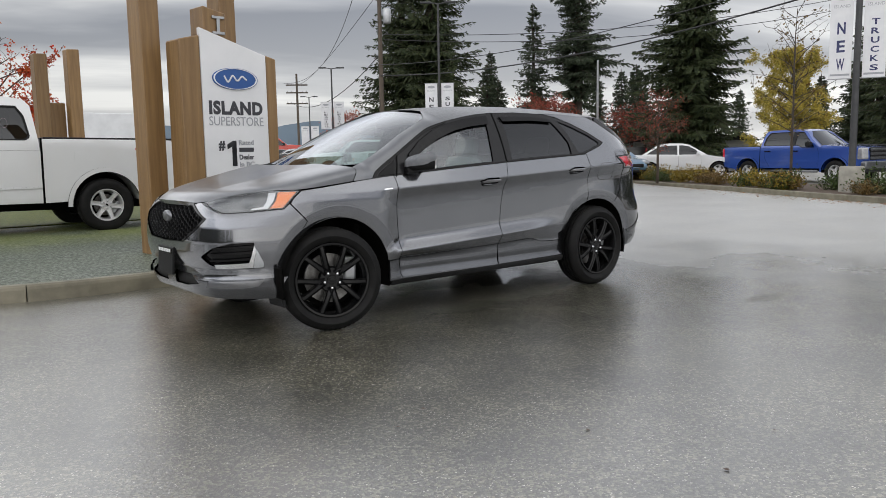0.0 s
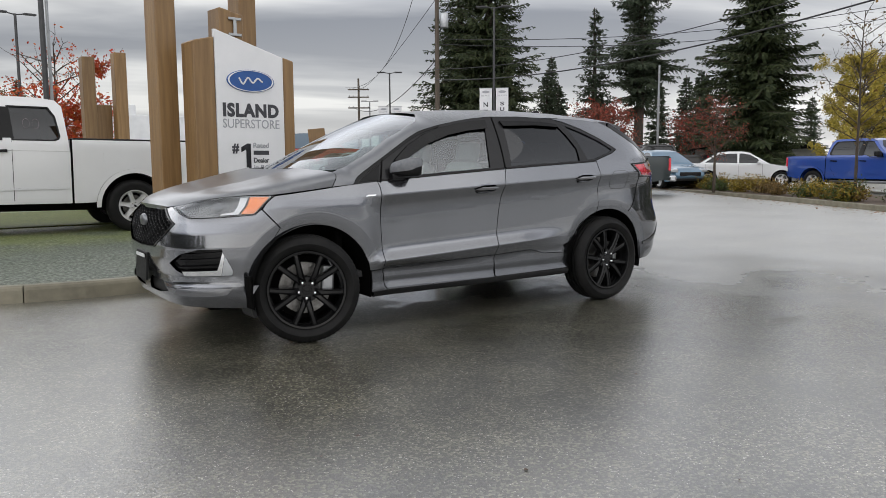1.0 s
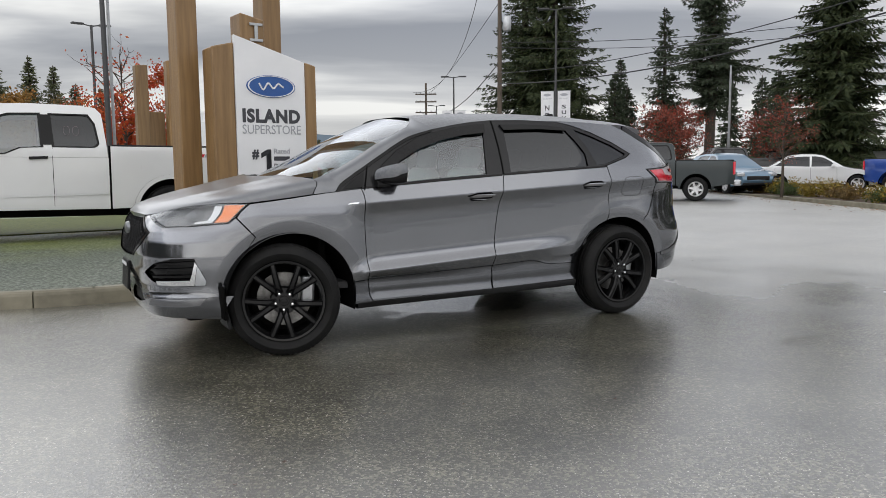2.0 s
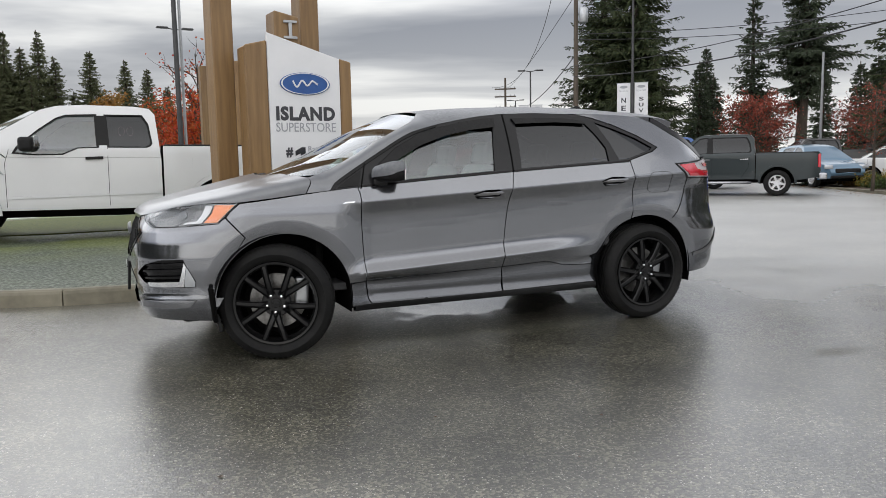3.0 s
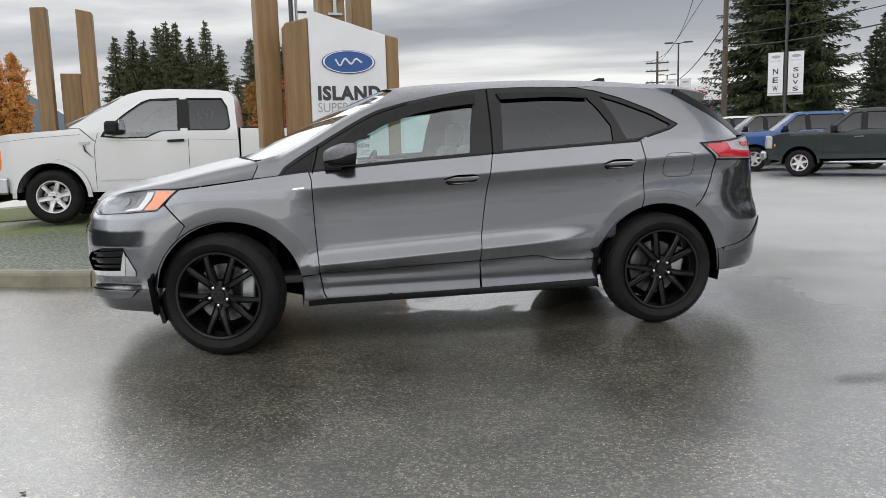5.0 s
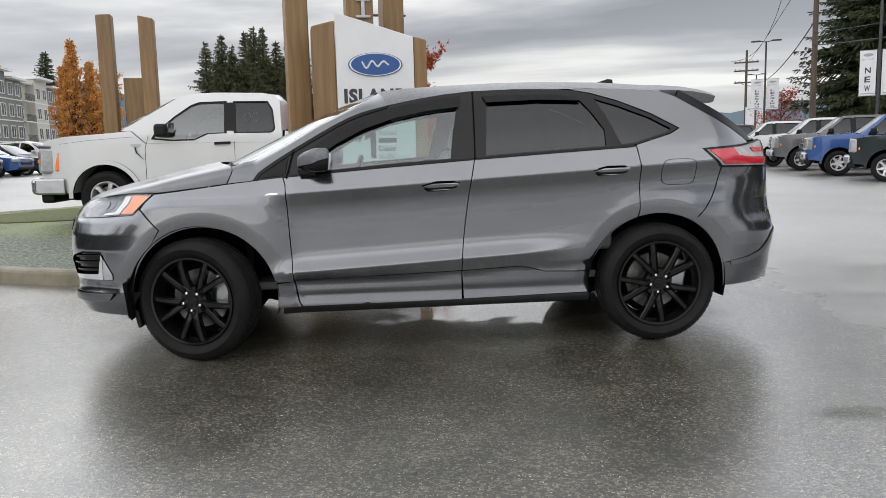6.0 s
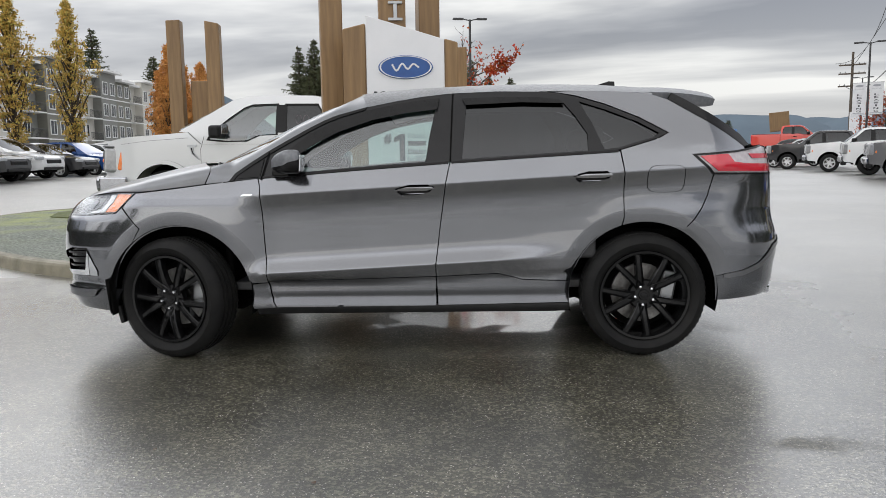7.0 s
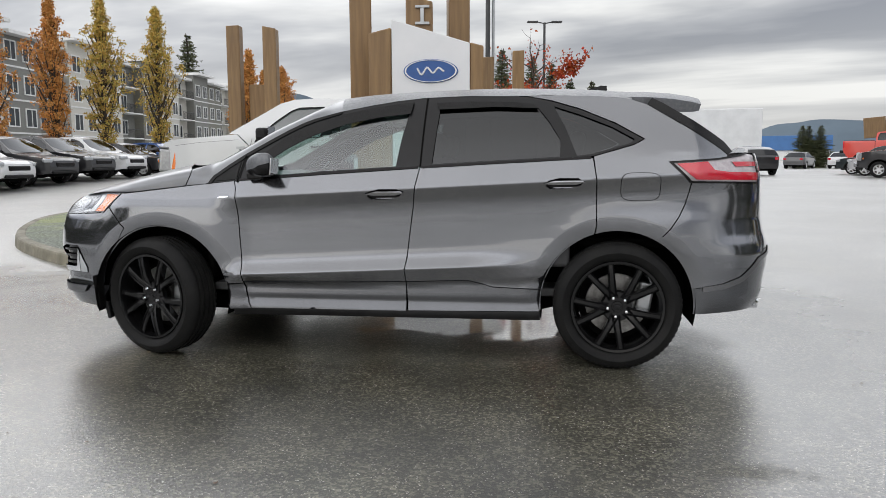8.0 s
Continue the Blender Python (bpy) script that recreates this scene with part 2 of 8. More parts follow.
    l.new(wave.outputs[0], b.inputs["Coat Normal"])
    return m


ASPHALT = wet_asphalt()
PAINT_GREY = material("grey_metallic_paint", (0.160, 0.165, 0.179), 0.15, 0.92, coat=1.0, coat_rough=0.035, second=(0.150, 0.155, 0.168), scale=3.0, coat_ior=1.6)
PAINT_WET = material("grey_paint_beaded_with_rain", (0.125, 0.129, 0.138), 0.45, 0.35, coat=0.0, second=(0.165, 0.17, 0.18), scale=60.0, rough2=0.34, grain=0.35, grain_scale=130.0, spec=0.3)
PAINT_HOOD = material("grey_paint_damp", (0.165, 0.170, 0.180), 0.30, 0.60, coat=0.4, coat_rough=0.16, second=(0.148, 0.153, 0.163), scale=18.0, grain=0.05, grain_scale=120.0)
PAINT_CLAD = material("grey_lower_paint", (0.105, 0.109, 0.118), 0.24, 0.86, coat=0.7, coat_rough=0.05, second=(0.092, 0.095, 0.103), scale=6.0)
SILVER = material("silver_trim", (0.17, 0.172, 0.178), 0.3, 0.8, second=(0.14, 0.142, 0.148), scale=9.0)
CHROME = material("chrome", (0.75, 0.76, 0.78), 0.08, 1.0)
FRAME_BLACK = material("smoked_window_frame", (0.012, 0.012, 0.013), 0.22, 0.0, second=(0.014, 0.014, 0.015), scale=10, spec=0.25)
# body grey lightened, with the sky's highlight painted in
HANDLE_LIT = material("lit_body_grey", (0.30, 0.305, 0.32), 0.12, 0.9, second=(0.27, 0.275, 0.29), scale=8, coat=1.0)
WHEEL_BLACK = material("gloss_black_wheel", (0.004, 0.004, 0.0043), 0.13, 0.0, second=(0.006, 0.006, 0.0063), scale=10, spec=0.28)
GALV_DULL = material("dull_chrome", (0.20, 0.205, 0.215), 0.3, 0.9, second=(0.14, 0.145, 0.15), scale=9)
BLACK_GLOSS = material("gloss_black", (0.006, 0.006, 0.0065), 0.14, 0.0, second=(0.009, 0.009, 0.0095), scale=10, spec=0.22)
BLACK_SATIN = material("satin_black", (0.004, 0.004, 0.0043), 0.27, 0.0, second=(0.006, 0.006, 0.0063), scale=12, spec=0.22)
BLACK_PLASTIC = material("black_plastic", (0.007, 0.007, 0.0073), 0.5, 0.0, second=(0.012, 0.012, 0.0123), scale=14, grain=0.2, grain_scale=400, spec=0.2)
UNDER = material("underbody", (0.003, 0.003, 0.003), 0.9, second=(0.006, 0.0058, 0.0055), scale=6, spec=0.05)
RUBBER = material("tyre_rubber", (0.009, 0.009, 0.0093), 0.5, second=(0.014, 0.0138, 0.0133), scale=9, grain=0.3, grain_scale=220, spec=0.10)
STEEL = material("brake_steel", (0.24, 0.235, 0.23), 0.38, 0.9, second=(0.12, 0.117, 0.11), scale=20)
GLASS = glass_material("clear_glass", (0.64, 0.80, 0.77), face=0.13)
GLASS_DARK = glass_material("tinted_glass", (0.06, 0.065, 0.07))
GLASS_SHIELD = glass_material("windscreen_glass", (0.56, 0.66, 0.63), face=0.15)
LAMP_GLASS = glass_material("lamp_glass", (0.94, 0.95, 0.96))
AMBER = material("amber_lens", (0.85, 0.22, 0.03), 0.18, coat=1.0, second=(0.75, 0.17, 0.02), scale=30)
RED_LENS = material("red_lens", (0.48, 0.012, 0.03), 0.15, coat=1.0, second=(0.5, 0.015, 0.03), scale=30)
WHITE_LENS = material("white_lens", (0.50, 0.46, 0.48), 0.2, coat=0.6, second=(0.38, 0.34, 0.36), scale=40)
CLEAR_LENS = material("clear_lens", (0.50, 0.52, 0.54), 0.16, 0.35, coat=0.8, second=(0.36, 0.375, 0.39), scale=5.0)
GLASS_TRUCK = glass_material("green_glass", (0.50, 0.62, 0.59), face=0.16)
LAMP_GREY = material("clear_lamp_glass", (0.26, 0.265, 0.27), 0.1, 0.3, coat=0.8, second=(0.36, 0.365, 0.37), scale=14.0)
SCREEN_GREEN = material("greenish_screen", (0.11, 0.14, 0.13), 0.1, spec=0.12, second=(0.08, 0.105, 0.097), scale=2.0)
LAMP_DARK = material("lamp_housing", (0.10, 0.102, 0.105), 0.22, 0.5, second=(0.19, 0.192, 0.195), scale=9)
SEAT = material("grey_seat_cloth", (0.30, 0.30, 0.30), 0.8, second=(0.25, 0.25, 0.25), scale=20, grain=0.3)
CABIN = material("dark_cabin_trim", (0.07, 0.07, 0.072), 0.6, second=(0.05, 0.05, 0.052), scale=12)
TIMBER = material("sealed_timber", (0.225, 0.132, 0.050), 0.5, second=(0.155, 0.086, 0.031), scale=2.2, stretch=(9, 9, 0.55), grain=0.35, grain_scale=40, random_tone=0.18, coat=0.15, coat_rough=0.3)
SIGN_WHITE = material("white_sign_panel", (0.70, 0.70, 0.71), 0.35, second=(0.64, 0.645, 0.655), scale=1.8, detail=8)
INK_DARK = material("dark_lettering", (0.035, 0.035, 0.042), 0.5)
INK_GREY = material("grey_lettering", (0.30, 0.31, 0.33), 0.5)
INK_BLUE = material("blue_emblem", (0.018, 0.085, 0.29), 0.3, second=(0.014, 0.065, 0.23), scale=3)
CONCRETE = material("wet_kerb_concrete", (0.19, 0.172, 0.122), 0.5, second=(0.12, 0.108, 0.076), scale=3.5, grain=0.4, grain_scale=120, rough2=0.7, random_tone=0.07)
CONCRETE_PLAIN = material("pole_base_concrete", (0.30, 0.28, 0.24), 0.7, second=(0.2, 0.19, 0.16), scale=4, grain=0.4, grain_scale=90)
GALV_BRIGHT = material("bright_bumper_steel", (0.42, 0.43, 0.45), 0.16, 1.0, second=(0.34, 0.345, 0.36), scale=6)
GALV = material("galvanised_steel", (0.42, 0.43, 0.44), 0.4, 0.9, second=(0.34, 0.35, 0.36), scale=7)
POLE_DARK = material("dark_painted_pole", (0.035, 0.036, 0.038), 0.45, 0.2, second=(0.05, 0.05, 0.052), scale=5)
POLE_WOOD = material("utility_pole_wood", (0.10, 0.078, 0.058), 0.85, second=(0.055, 0.044, 0.034), scale=3, stretch=(6, 6, 0.4), grain=0.4, grain_scale=60)
WIRE = material("cable_black", (0.02, 0.02, 0.021), 0.6)
# ---- the skin of the grey car: plan line, height profiles, wrap-round coordinates ----
def smoothstep(a):
    a = np.clip(a, 0, 1)
    return a * a * (3 - 2 * a)


def spline(points, n=12):
    """A dense Catmull-Rom curve through the points, as an array."""
    p = np.array(points, float)
    p = np.vstack([2 * p[0] - p[1], p, 2 * p[-1] - p[-2]])
    out = []
    for i in range(1, len(p) - 2):
        for k in range(n):
            t = k / n
            a, b, c, d = p[i - 1], p[i], p[i + 1], p[i + 2]
            out.append(0.5 * (2 * b + (c - a) * t + (2 * a - 5 * b + 4 * c - d) * t * t + (3 * b - a - 3 * c + d) * t ** 3))
    out.append(p[-2])
    return np.array(out)


PLAN = spline([(-2.305, 0), (-2.3, 0.25), (-2.282, 0.45), (-2.235, 0.61), (-2.13, 0.735), (-1.95, 0.825), (-1.7, 0.89), (-1.4, 0.92),
               (-1.0, 0.93), (0, 0.945), (0.9, 0.952), (1.45, 0.955), (1.75, 0.945), (2.0, 0.9), (2.16, 0.83), (2.265, 0.72), (2.325, 0.58),
               (2.365, 0.4), (2.385, 0.2), (2.39, 0)])
PLAN_S = np.concatenate([[0], np.cumsum(np.hypot(*np.diff(PLAN, axis=0).T))])
_d = np.gradient(PLAN, axis=0)
PLAN_N = np.stack([-_d[:, 1], _d[:, 0]], 1) / np.hypot(*_d.T)[:, None]


def sx(x):
    """Arc position on the plan line at the length x."""
    return float(np.interp(x, PLAN[:, 0], PLAN_S))


ZS = np.linspace(0.1, 1.8, 341)


def profile(pairs):
    z, o = zip(*pairs)
    v = np.interp(ZS, z, o)
    k = np.array([1, 2, 1.0])
    return np.convolve(np.pad(v, 1, "edge"), k / k.sum(), "valid")


NOSE = profile([(0.2, -0.12), (0.3, -0.05), (0.36, -0.022), (0.42, -0.016), (0.47, -0.028), (0.55, -0.03), (0.66, -0.005), (0.75, 0.0), (0.85, -0.012),
                (0.93, -0.035), (1.0, -0.08), (1.06, -0.16)])
FENDER = profile([(0.2, -0.07), (0.32, -0.03), (0.45, -0.005), (0.7, 0.0), (0.9, -0.006), (1.0, -0.014), (1.06, -0.026), (1.12, -0.048), (1.18, -0.072)])
DOOR = profile([(0.2, -0.12), (0.27, -0.078), (0.30, -0.058), (0.312, -0.0565), (0.365, -0.075), (0.375, -0.0765), (0.40, -0.068), (0.41, -0.067), (0.47, -0.072), (0.485, -0.062), (0.5, -0.052), (0.568, -0.004), (0.576, 0.0),
                (0.588, -0.008), (0.632, -0.039), (0.648, -0.0465), (0.668, -0.0515), (0.70, -0.0535), (0.76, -0.0545), (0.84, -0.0545), (0.89, -0.0525), (0.94, -0.0475), (0.98, -0.036), (1.01, -0.0205), (1.035, -0.007), (1.048, 0.0), (1.056, 0.0), (1.066, -0.004), (1.175, -0.044)])
DOOR_REAR = profile([(0.2, -0.12), (0.27, -0.078), (0.30, -0.058), (0.312, -0.0565), (0.365, -0.075), (0.375, -0.0765), (0.40, -0.068), (0.41, -0.067), (0.47, -0.070), (0.485, -0.060), (0.5, -0.050), (0.56, -0.041), (0.60, -0.041),
                     (0.65, -0.046), (0.72, -0.051), (0.80, -0.0535), (0.88, -0.0525), (0.94, -0.0475), (0.98, -0.036), (1.01, -0.0205), (1.035, -0.007), (1.048, 0.0), (1.056, 0.0), (1.066, -0.004), (1.175, -0.044)])
QUARTER = profile([(0.2, -0.06), (0.4, -0.02), (0.6, -0.010), (0.70, -0.012), (0.78, -0.020), (0.85, -0.033), (0.91, -0.0415), (0.95, -0.0405), (0.985, -0.031), (1.015, -0.0175), (1.035, -0.007), (1.048, 0.0), (1.056, 0.0), (1.068, -0.004), (1.175, -0.044)])
TAIL = profile([(0.2, -0.12), (0.33, -0.07), (0.4, -0.025), (0.5, -0.004), (0.58, 0.0), (0.64, -0.01), (0.70, -0.03), (0.78, -0.045), (0.9, -0.05),
                (1.05, -0.06), (1.15, -0.085), (1.25, -0.15), (1.35, -0.23)])
STATIONS = [(sx(-2.16), NOSE), (sx(-1.55), FENDER), (sx(-1.05), FENDER), (sx(-0.78), DOOR), (sx(0.45), DOOR), (sx(1.0), DOOR_REAR), (sx(1.45), QUARTER), (sx(1.8), QUARTER),
            (sx(2.14), TAIL)]


FX, RX, AZ, AR = -1.385, 1.42, 0.375, 0.435


def skin(s, z, off=0.0):
    """The place on the near side of the skin at arc position s and height z, off metres proud of it. Arrays of alike shape."""
    s, z = np.asarray(s, float), np.asarray(z, float)
    bx, bw = np.interp(s, PLAN_S, PLAN[:, 0]), np.interp(s, PLAN_S, PLAN[:, 1])
    nx, nw = np.interp(s, PLAN_S, PLAN_N[:, 0]), np.interp(s, PLAN_S, PLAN_N[:, 1])
    shear = 0.051 * (np.clip(bx, -1.1, 1.9) - 0.2) * smoothstep((z - 0.35) / 0.2)
    h = z - shear
    o = np.zeros_like(h) + np.interp(np.minimum(h, 1.175), ZS, STATIONS[0][1])
    for (s0, _), (s1, p1) in zip(STATIONS, STATIONS[1:]):
        w = smoothstep((s - s0) / (s1 - s0))
        o = o * (1 - w) + np.interp(np.minimum(h, 1.175), ZS, p1) * w
    up = np.maximum(h - 1.175, 0)
    o = o - 0.34 * up - 0.42 * up ** 2 - up * 0.22 * smoothstep((bx - 0.9) / 1.2)
    # the panels roll in towards the wheel openings
    for cx in (FX, RX):
        r = np.hypot(bx - cx, z - AZ)
        o = o - 0.020 * np.clip((AR + 0.092 - r) / 0.088, 0, 1.1) ** 1.3 * smoothstep((z - 0.30) / 0.12)
    o = o + off
    return np.stack([bx + nx * o, -(bw + nw * o), z], -1)


def folds(x0, x1, heights, step=0.03):
    """Points along the body's folds between two lengths."""
    return [[(sx(x), h + 0.051 * (min(max(x, -1.1), 1.9) - 0.2)) for x in np.arange(x0, x1, step)] for h in heights]


SHOULDER, STRIP = (0.88, 0.91, 0.94, 0.965, 0.985, 1.003, 1.02, 1.034, 1.042, 1.047, 1.053, 1.060, 1.075, 1.10), (0.49, 0.505, 0.555, 0.568, 0.575, 0.583, 0.598, 0.615, 0.632, 0.65, 0.67, 0.69, 0.712, 0.735, 0.76)
RIDGES = folds(-1.05, 2.0, SHOULDER) + folds(-0.86, 1.0, STRIP) + [[(sx(c + (AR + d) * math.cos(a)), AZ + (AR + d) * math.sin(a)) for a in np.linspace(0.2, 2.95, 60)] for c in (FX, RX) for d in (0.03, 0.055, 0.078, 0.088, 0.096)]

# ---- building helpers ----
from mathutils import geometry


def thing(name, label, category, group="", m=None):
    e = tagged(new(name), label, category, group)
    e.empty_display_size = 0.2
    if m is not None:
        e.matrix_world = m
    return e


def finish(me, mat, smooth):
    me.materials.append(mat)
    if smooth is True:
        me.polygons.foreach_set("use_smooth", [True] * len(me.polygons))
    me.update()


def part(name, bm, mat, parent=None, label="", smooth=False, m=None):
    """Links a bmesh, or a (verts, faces) pair, as one mesh object under parent."""
    me = bpy.data.meshes.new(name)
    if isinstance(bm, tuple):
        me.from_pydata([tuple(map(float, v)) for v in bm[0]], [], [tuple(map(int, f)) for f in bm[1]])
    else:
        bm.to_mesh(me)
        bm.free()
    finish(me, mat, smooth)
    if smooth == "auto":
        me.polygons.foreach_set("use_smooth", [True] * len(me.polygons))
        me.set_sharp_from_angle(angle=radians(35))
    ob = new(name, me)
    if parent is not None:
        ob.parent = parent
    if m is not None:
        ob.matrix_local = m
    if label:
        ob["label"] = label
    return ob


def same(name, other, parent, m, label=""):
    """Another object on the mesh of other."""
    ob = new(name, other.data)
    ob.parent = parent
    ob.matrix_local = m
    if label:
        ob["label"] = label
    return ob


def box(bm, size, at=(0, 0, 0), bevel=0.0, rot=(0, 0, 0), segments=2, taper=None):
    """A box with rounded edges; taper scales its upper end in x and y."""
    r = bmesh.ops.create_cube(bm, size=1.0)
    vs = r["verts"]
    for v in vs:
        k = (taper if taper and v.co.z > 0 else (1, 1))
        v.co = Vector((v.co.x * size[0] * k[0], v.co.y * size[1] * k[1], v.co.z * size[2]))
    if bevel:
        es = list({e for v in vs for e in v.link_edges})
        g = bmesh.ops.bevel(bm, geom=es, offset=bevel, segments=segments, affect="EDGES", profile=0.5)
        vs = list({v for f in g["faces"] for v in f.verts} | {v for v in vs if v.is_valid})
    bmesh.ops.transform(bm, matrix=pose(*at, *rot), verts=vs)
    return vs


def boxed(size, at=(0, 0, 0), bevel=0.0, rot=(0, 0, 0), segments=2, taper=None):
    bm = bmesh.new()
    box(bm, size, at, bevel, rot, segments, taper)
    return bm


def lathe(pairs, n=32, axis="y", closed=False):
    """Turns pairs of (radius, along) about an axis. Returns (verts, faces)."""
    v, f = [], []
    k = len(pairs)
    for i in range(n):
        a = 2 * math.pi * i / n
        for r, h in pairs:
            c, s = r * math.cos(a), r * math.sin(a)
            v.append({"y": (c, h, s), "z": (c, s, h), "x": (h, c, s)}[axis])
    for i in range(n):
        j = (i + 1) % n
        for q in range(k if closed else k - 1):
            p = (q + 1) % k
            f.append((i * k + q, i * k + p, j * k + p, j * k + q))
    if axis == "y":
        f = [t[::-1] for t in f]
    return v, f


def tube(points, radius, n=8, caps=True):
    """A round bar along points; radius is one number or one for each point."""
    p = [Vector(q) for q in points]
    rs = radius if isinstance(radius, (list, tuple)) else [radius] * len(p)
    v, f = [], []
    side = None
    for i, q in enumerate(p):
        d = (p[min(i + 1, len(p) - 1)] - p[max(i - 1, 0)]).normalized()
        if side is None:
            side = d.orthogonal().normalized()
        side = (side - d * side.dot(d)).normalized()
        up = d.cross(side)
        for k in range(n):
            a = 2 * math.pi * k / n
            v.append(tuple(q + (side * math.cos(a) + up * math.sin(a)) * rs[i]))
    for i in range(len(p) - 1):
        for k in range(n):
            j = (k + 1) % n
            f.append((i * n + k, i * n + j, (i + 1) * n + j, (i + 1) * n + k))
    if caps:
        f.append(tuple(range(n))[::-1])
        f.append(tuple((len(p) - 1) * n + k for k in range(n)))
    return v, f


def join(*pieces):
    """One (verts, faces) pair out of several."""
    v, f = [], []
    for pv, pf in pieces:
        o = len(v)
        v += [tuple(q) for q in pv]
        f += [tuple(i + o for i in t) for t in pf]
    return v, f


def moved(piece, m):
    return [tuple(m @ Vector(q)) for q in piece[0]], piece[1]


def rows(grid):
    """Faces over a list of equally long rows of points."""
    n = len(grid[0])
    v = [tuple(p) for r in grid for p in r]
    f = [(i * n + j, i * n + j + 1, (i + 1) * n + j + 1, (i + 1) * n + j) for i in range(len(grid) - 1) for j in range(n - 1)]
    return v, f


def inside(poly, pts):
    p = np.asarray(pts, float)
    q = np.asarray(poly, float)
    x0, y0 = q[:, 0], q[:, 1]
    x1, y1 = np.roll(x0, -1), np.roll(y0, -1)
    px, py = p[:, 0][:, None], p[:, 1][:, None]
    cross = ((y0 > py) != (y1 > py)) & (px < (x1 - x0) * (py - y0) / np.where(y1 == y0, 1e-9, y1 - y0) + x0)
    return cross.sum(1) % 2 == 1


def fine(poly, step):
    out = []
    for a, b in zip(poly, list(poly[1:]) + [poly[0]]):
        k = max(1, int(math.ceil(math.hypot(b[0] - a[0], b[1] - a[1]) / step)))
        out += [(a[0] + (b[0] - a[0]) * i / k, a[1] + (b[1] - a[1]) * i / k) for i in range(k)]
    return out


def sheet(outline, to3d, step=0.03, holes=(), depth=0.012, off=0.0, ridge=()):
    """A curved plate: the outline (and holes) in flat coordinates, laid on the surface to3d(u, v, off), with edges turned in by depth.
    ridge: points along folds, which get rows of their own. Returns verts, faces, normals."""
    loops = [fine(outline, step)] + [fine(h, step) for h in holes]
    pts, edges = [], []
    for lp in loops:
        o = len(pts)
        pts += lp
        edges += [(o + i, o + (i + 1) % len(lp)) for i in range(len(lp))]
    b = np.array(pts)
    lo, hi = b.min(0), b.max(0)
    gu, gv = np.meshgrid(np.arange(lo[0] + step / 2, hi[0], step), np.arange(lo[1] + step / 2, hi[1], step))
    g = np.stack([gu.ravel(), gv.ravel()], 1)
    fold_pts = []
    for line in ridge:
        q = np.array(line)
        ok_ = inside(loops[0], q)
        for h in loops[1:]:
            ok_ &= ~inside(h, q)
        ok_ &= np.min(np.hypot(q[:, None, 0] - b[None, :, 0], q[:, None, 1] - b[None, :, 1]), 1) > 0.004
        last = None
        for w_, k_ in zip(q, ok_):
            if not k_:
                last = None
                continue
            fold_pts.append(tuple(w_))
            pts.append(tuple(w_))
            if last is not None:
                edges.append((last, len(pts) - 1))
            last = len(pts) - 1
    if fold_pts:
        rg = np.array(fold_pts)
        far_ = np.min(np.hypot(g[:, None, 0] - rg[None, :, 0], g[:, None, 1] - rg[None, :, 1]), 1)
        g = g[far_ > step * 0.5]
    if len(g):
        keep = inside(loops[0], g)
        for h in loops[1:]:
            keep &= ~inside(h, g)
        g = g[keep]
    if len(g):
        d = np.min(np.hypot(g[:, None, 0] - b[None, :, 0], g[:, None, 1] - b[None, :, 1]), 1)
        g = g[d > step * 0.45]
    allp = pts + [tuple(q) for q in g]
    cv, ce, cf, *_ = geometry.delaunay_2d_cdt([Vector(q) for q in allp], edges, [], 0, 1e-5)
    uv = np.array([tuple(q) for q in cv])
    tri = np.array([list(t)[:3] for t in cf])
    c = uv[tri].mean(1)
    ok = inside(loops[0], c)
    for h in loops[1:]:
        ok &= ~inside(h, c)
    tri = tri[ok]
    P = to3d(uv[:, 0], uv[:, 1], off)
    e = 0.004
    du = to3d(uv[:, 0] + e, uv[:, 1], off) - to3d(uv[:, 0] - e, uv[:, 1], off)
    dv = to3d(uv[:, 0], uv[:, 1] + e, off) - to3d(uv[:, 0], uv[:, 1] - e, off)
    N = np.cross(du, dv)
    N /= np.linalg.norm(N, axis=1)[:, None] + 1e-9
    out = to3d(uv[:1, 0], uv[:1, 1], off + 0.01) - to3d(uv[:1, 0], uv[:1, 1], off)
    flip = (out[0] @ N[0]) < 0
    if flip:
        N = -N
    verts, faces, norms = list(map(tuple, P)), [tuple(t) for t in tri], list(map(tuple, N))
    # orient faces with the normals
    fixed = []
    for t in faces:
        q = np.cross(P[t[1]] - P[t[0]], P[t[2]] - P[t[0]])
        fixed.append(t if q @ N[t[0]] >= 0 else (t[0], t[2], t[1]))
    if depth:
        cnt = {}
        for t in fixed:
            for i in range(3):
                cnt[(t[i], t[(i + 1) % 3])] = 1
        rim = [(a, b_) for a, b_ in cnt if (b_, a) not in cnt]
        for a, b_ in rim:
            ia, ib = to3d(uv[[a, b_], 0], uv[[a, b_], 1], off - depth)
            o = len(verts)
            verts += [tuple(P[a]), tuple(P[b_]), tuple(ib), tuple(ia)]
            nn = np.cross(P[a] - P[b_], ia - P[a])
            nn = nn / (np.linalg.norm(nn) + 1e-9)
            fixed.append((o + 1, o, o + 3, o + 2))
            norms += [tuple(-nn)] * 4
    return verts, fixed, norms


def plate(name, made, mat, parent, label="", far=False):
    """Links what sheet() gave, with its own shading normals; far: mirrored to the other side."""
    v, f, nrm = made
    k = -1 if far else 1
    v = [(x, k * y, z) for x, y, z in v]
    nrm = [(x, k * y, z) for x, y, z in nrm]
    if far:
        f = [t[::-1] for t in f]
    ob = part(name, (v, f), mat, parent, label, smooth=True)
    ob.data.normals_split_custom_set_from_vertices([Vector(q).normalized() if Vector(q).length > 0 else Vector((0, 0, 1)) for q in nrm])
    return ob


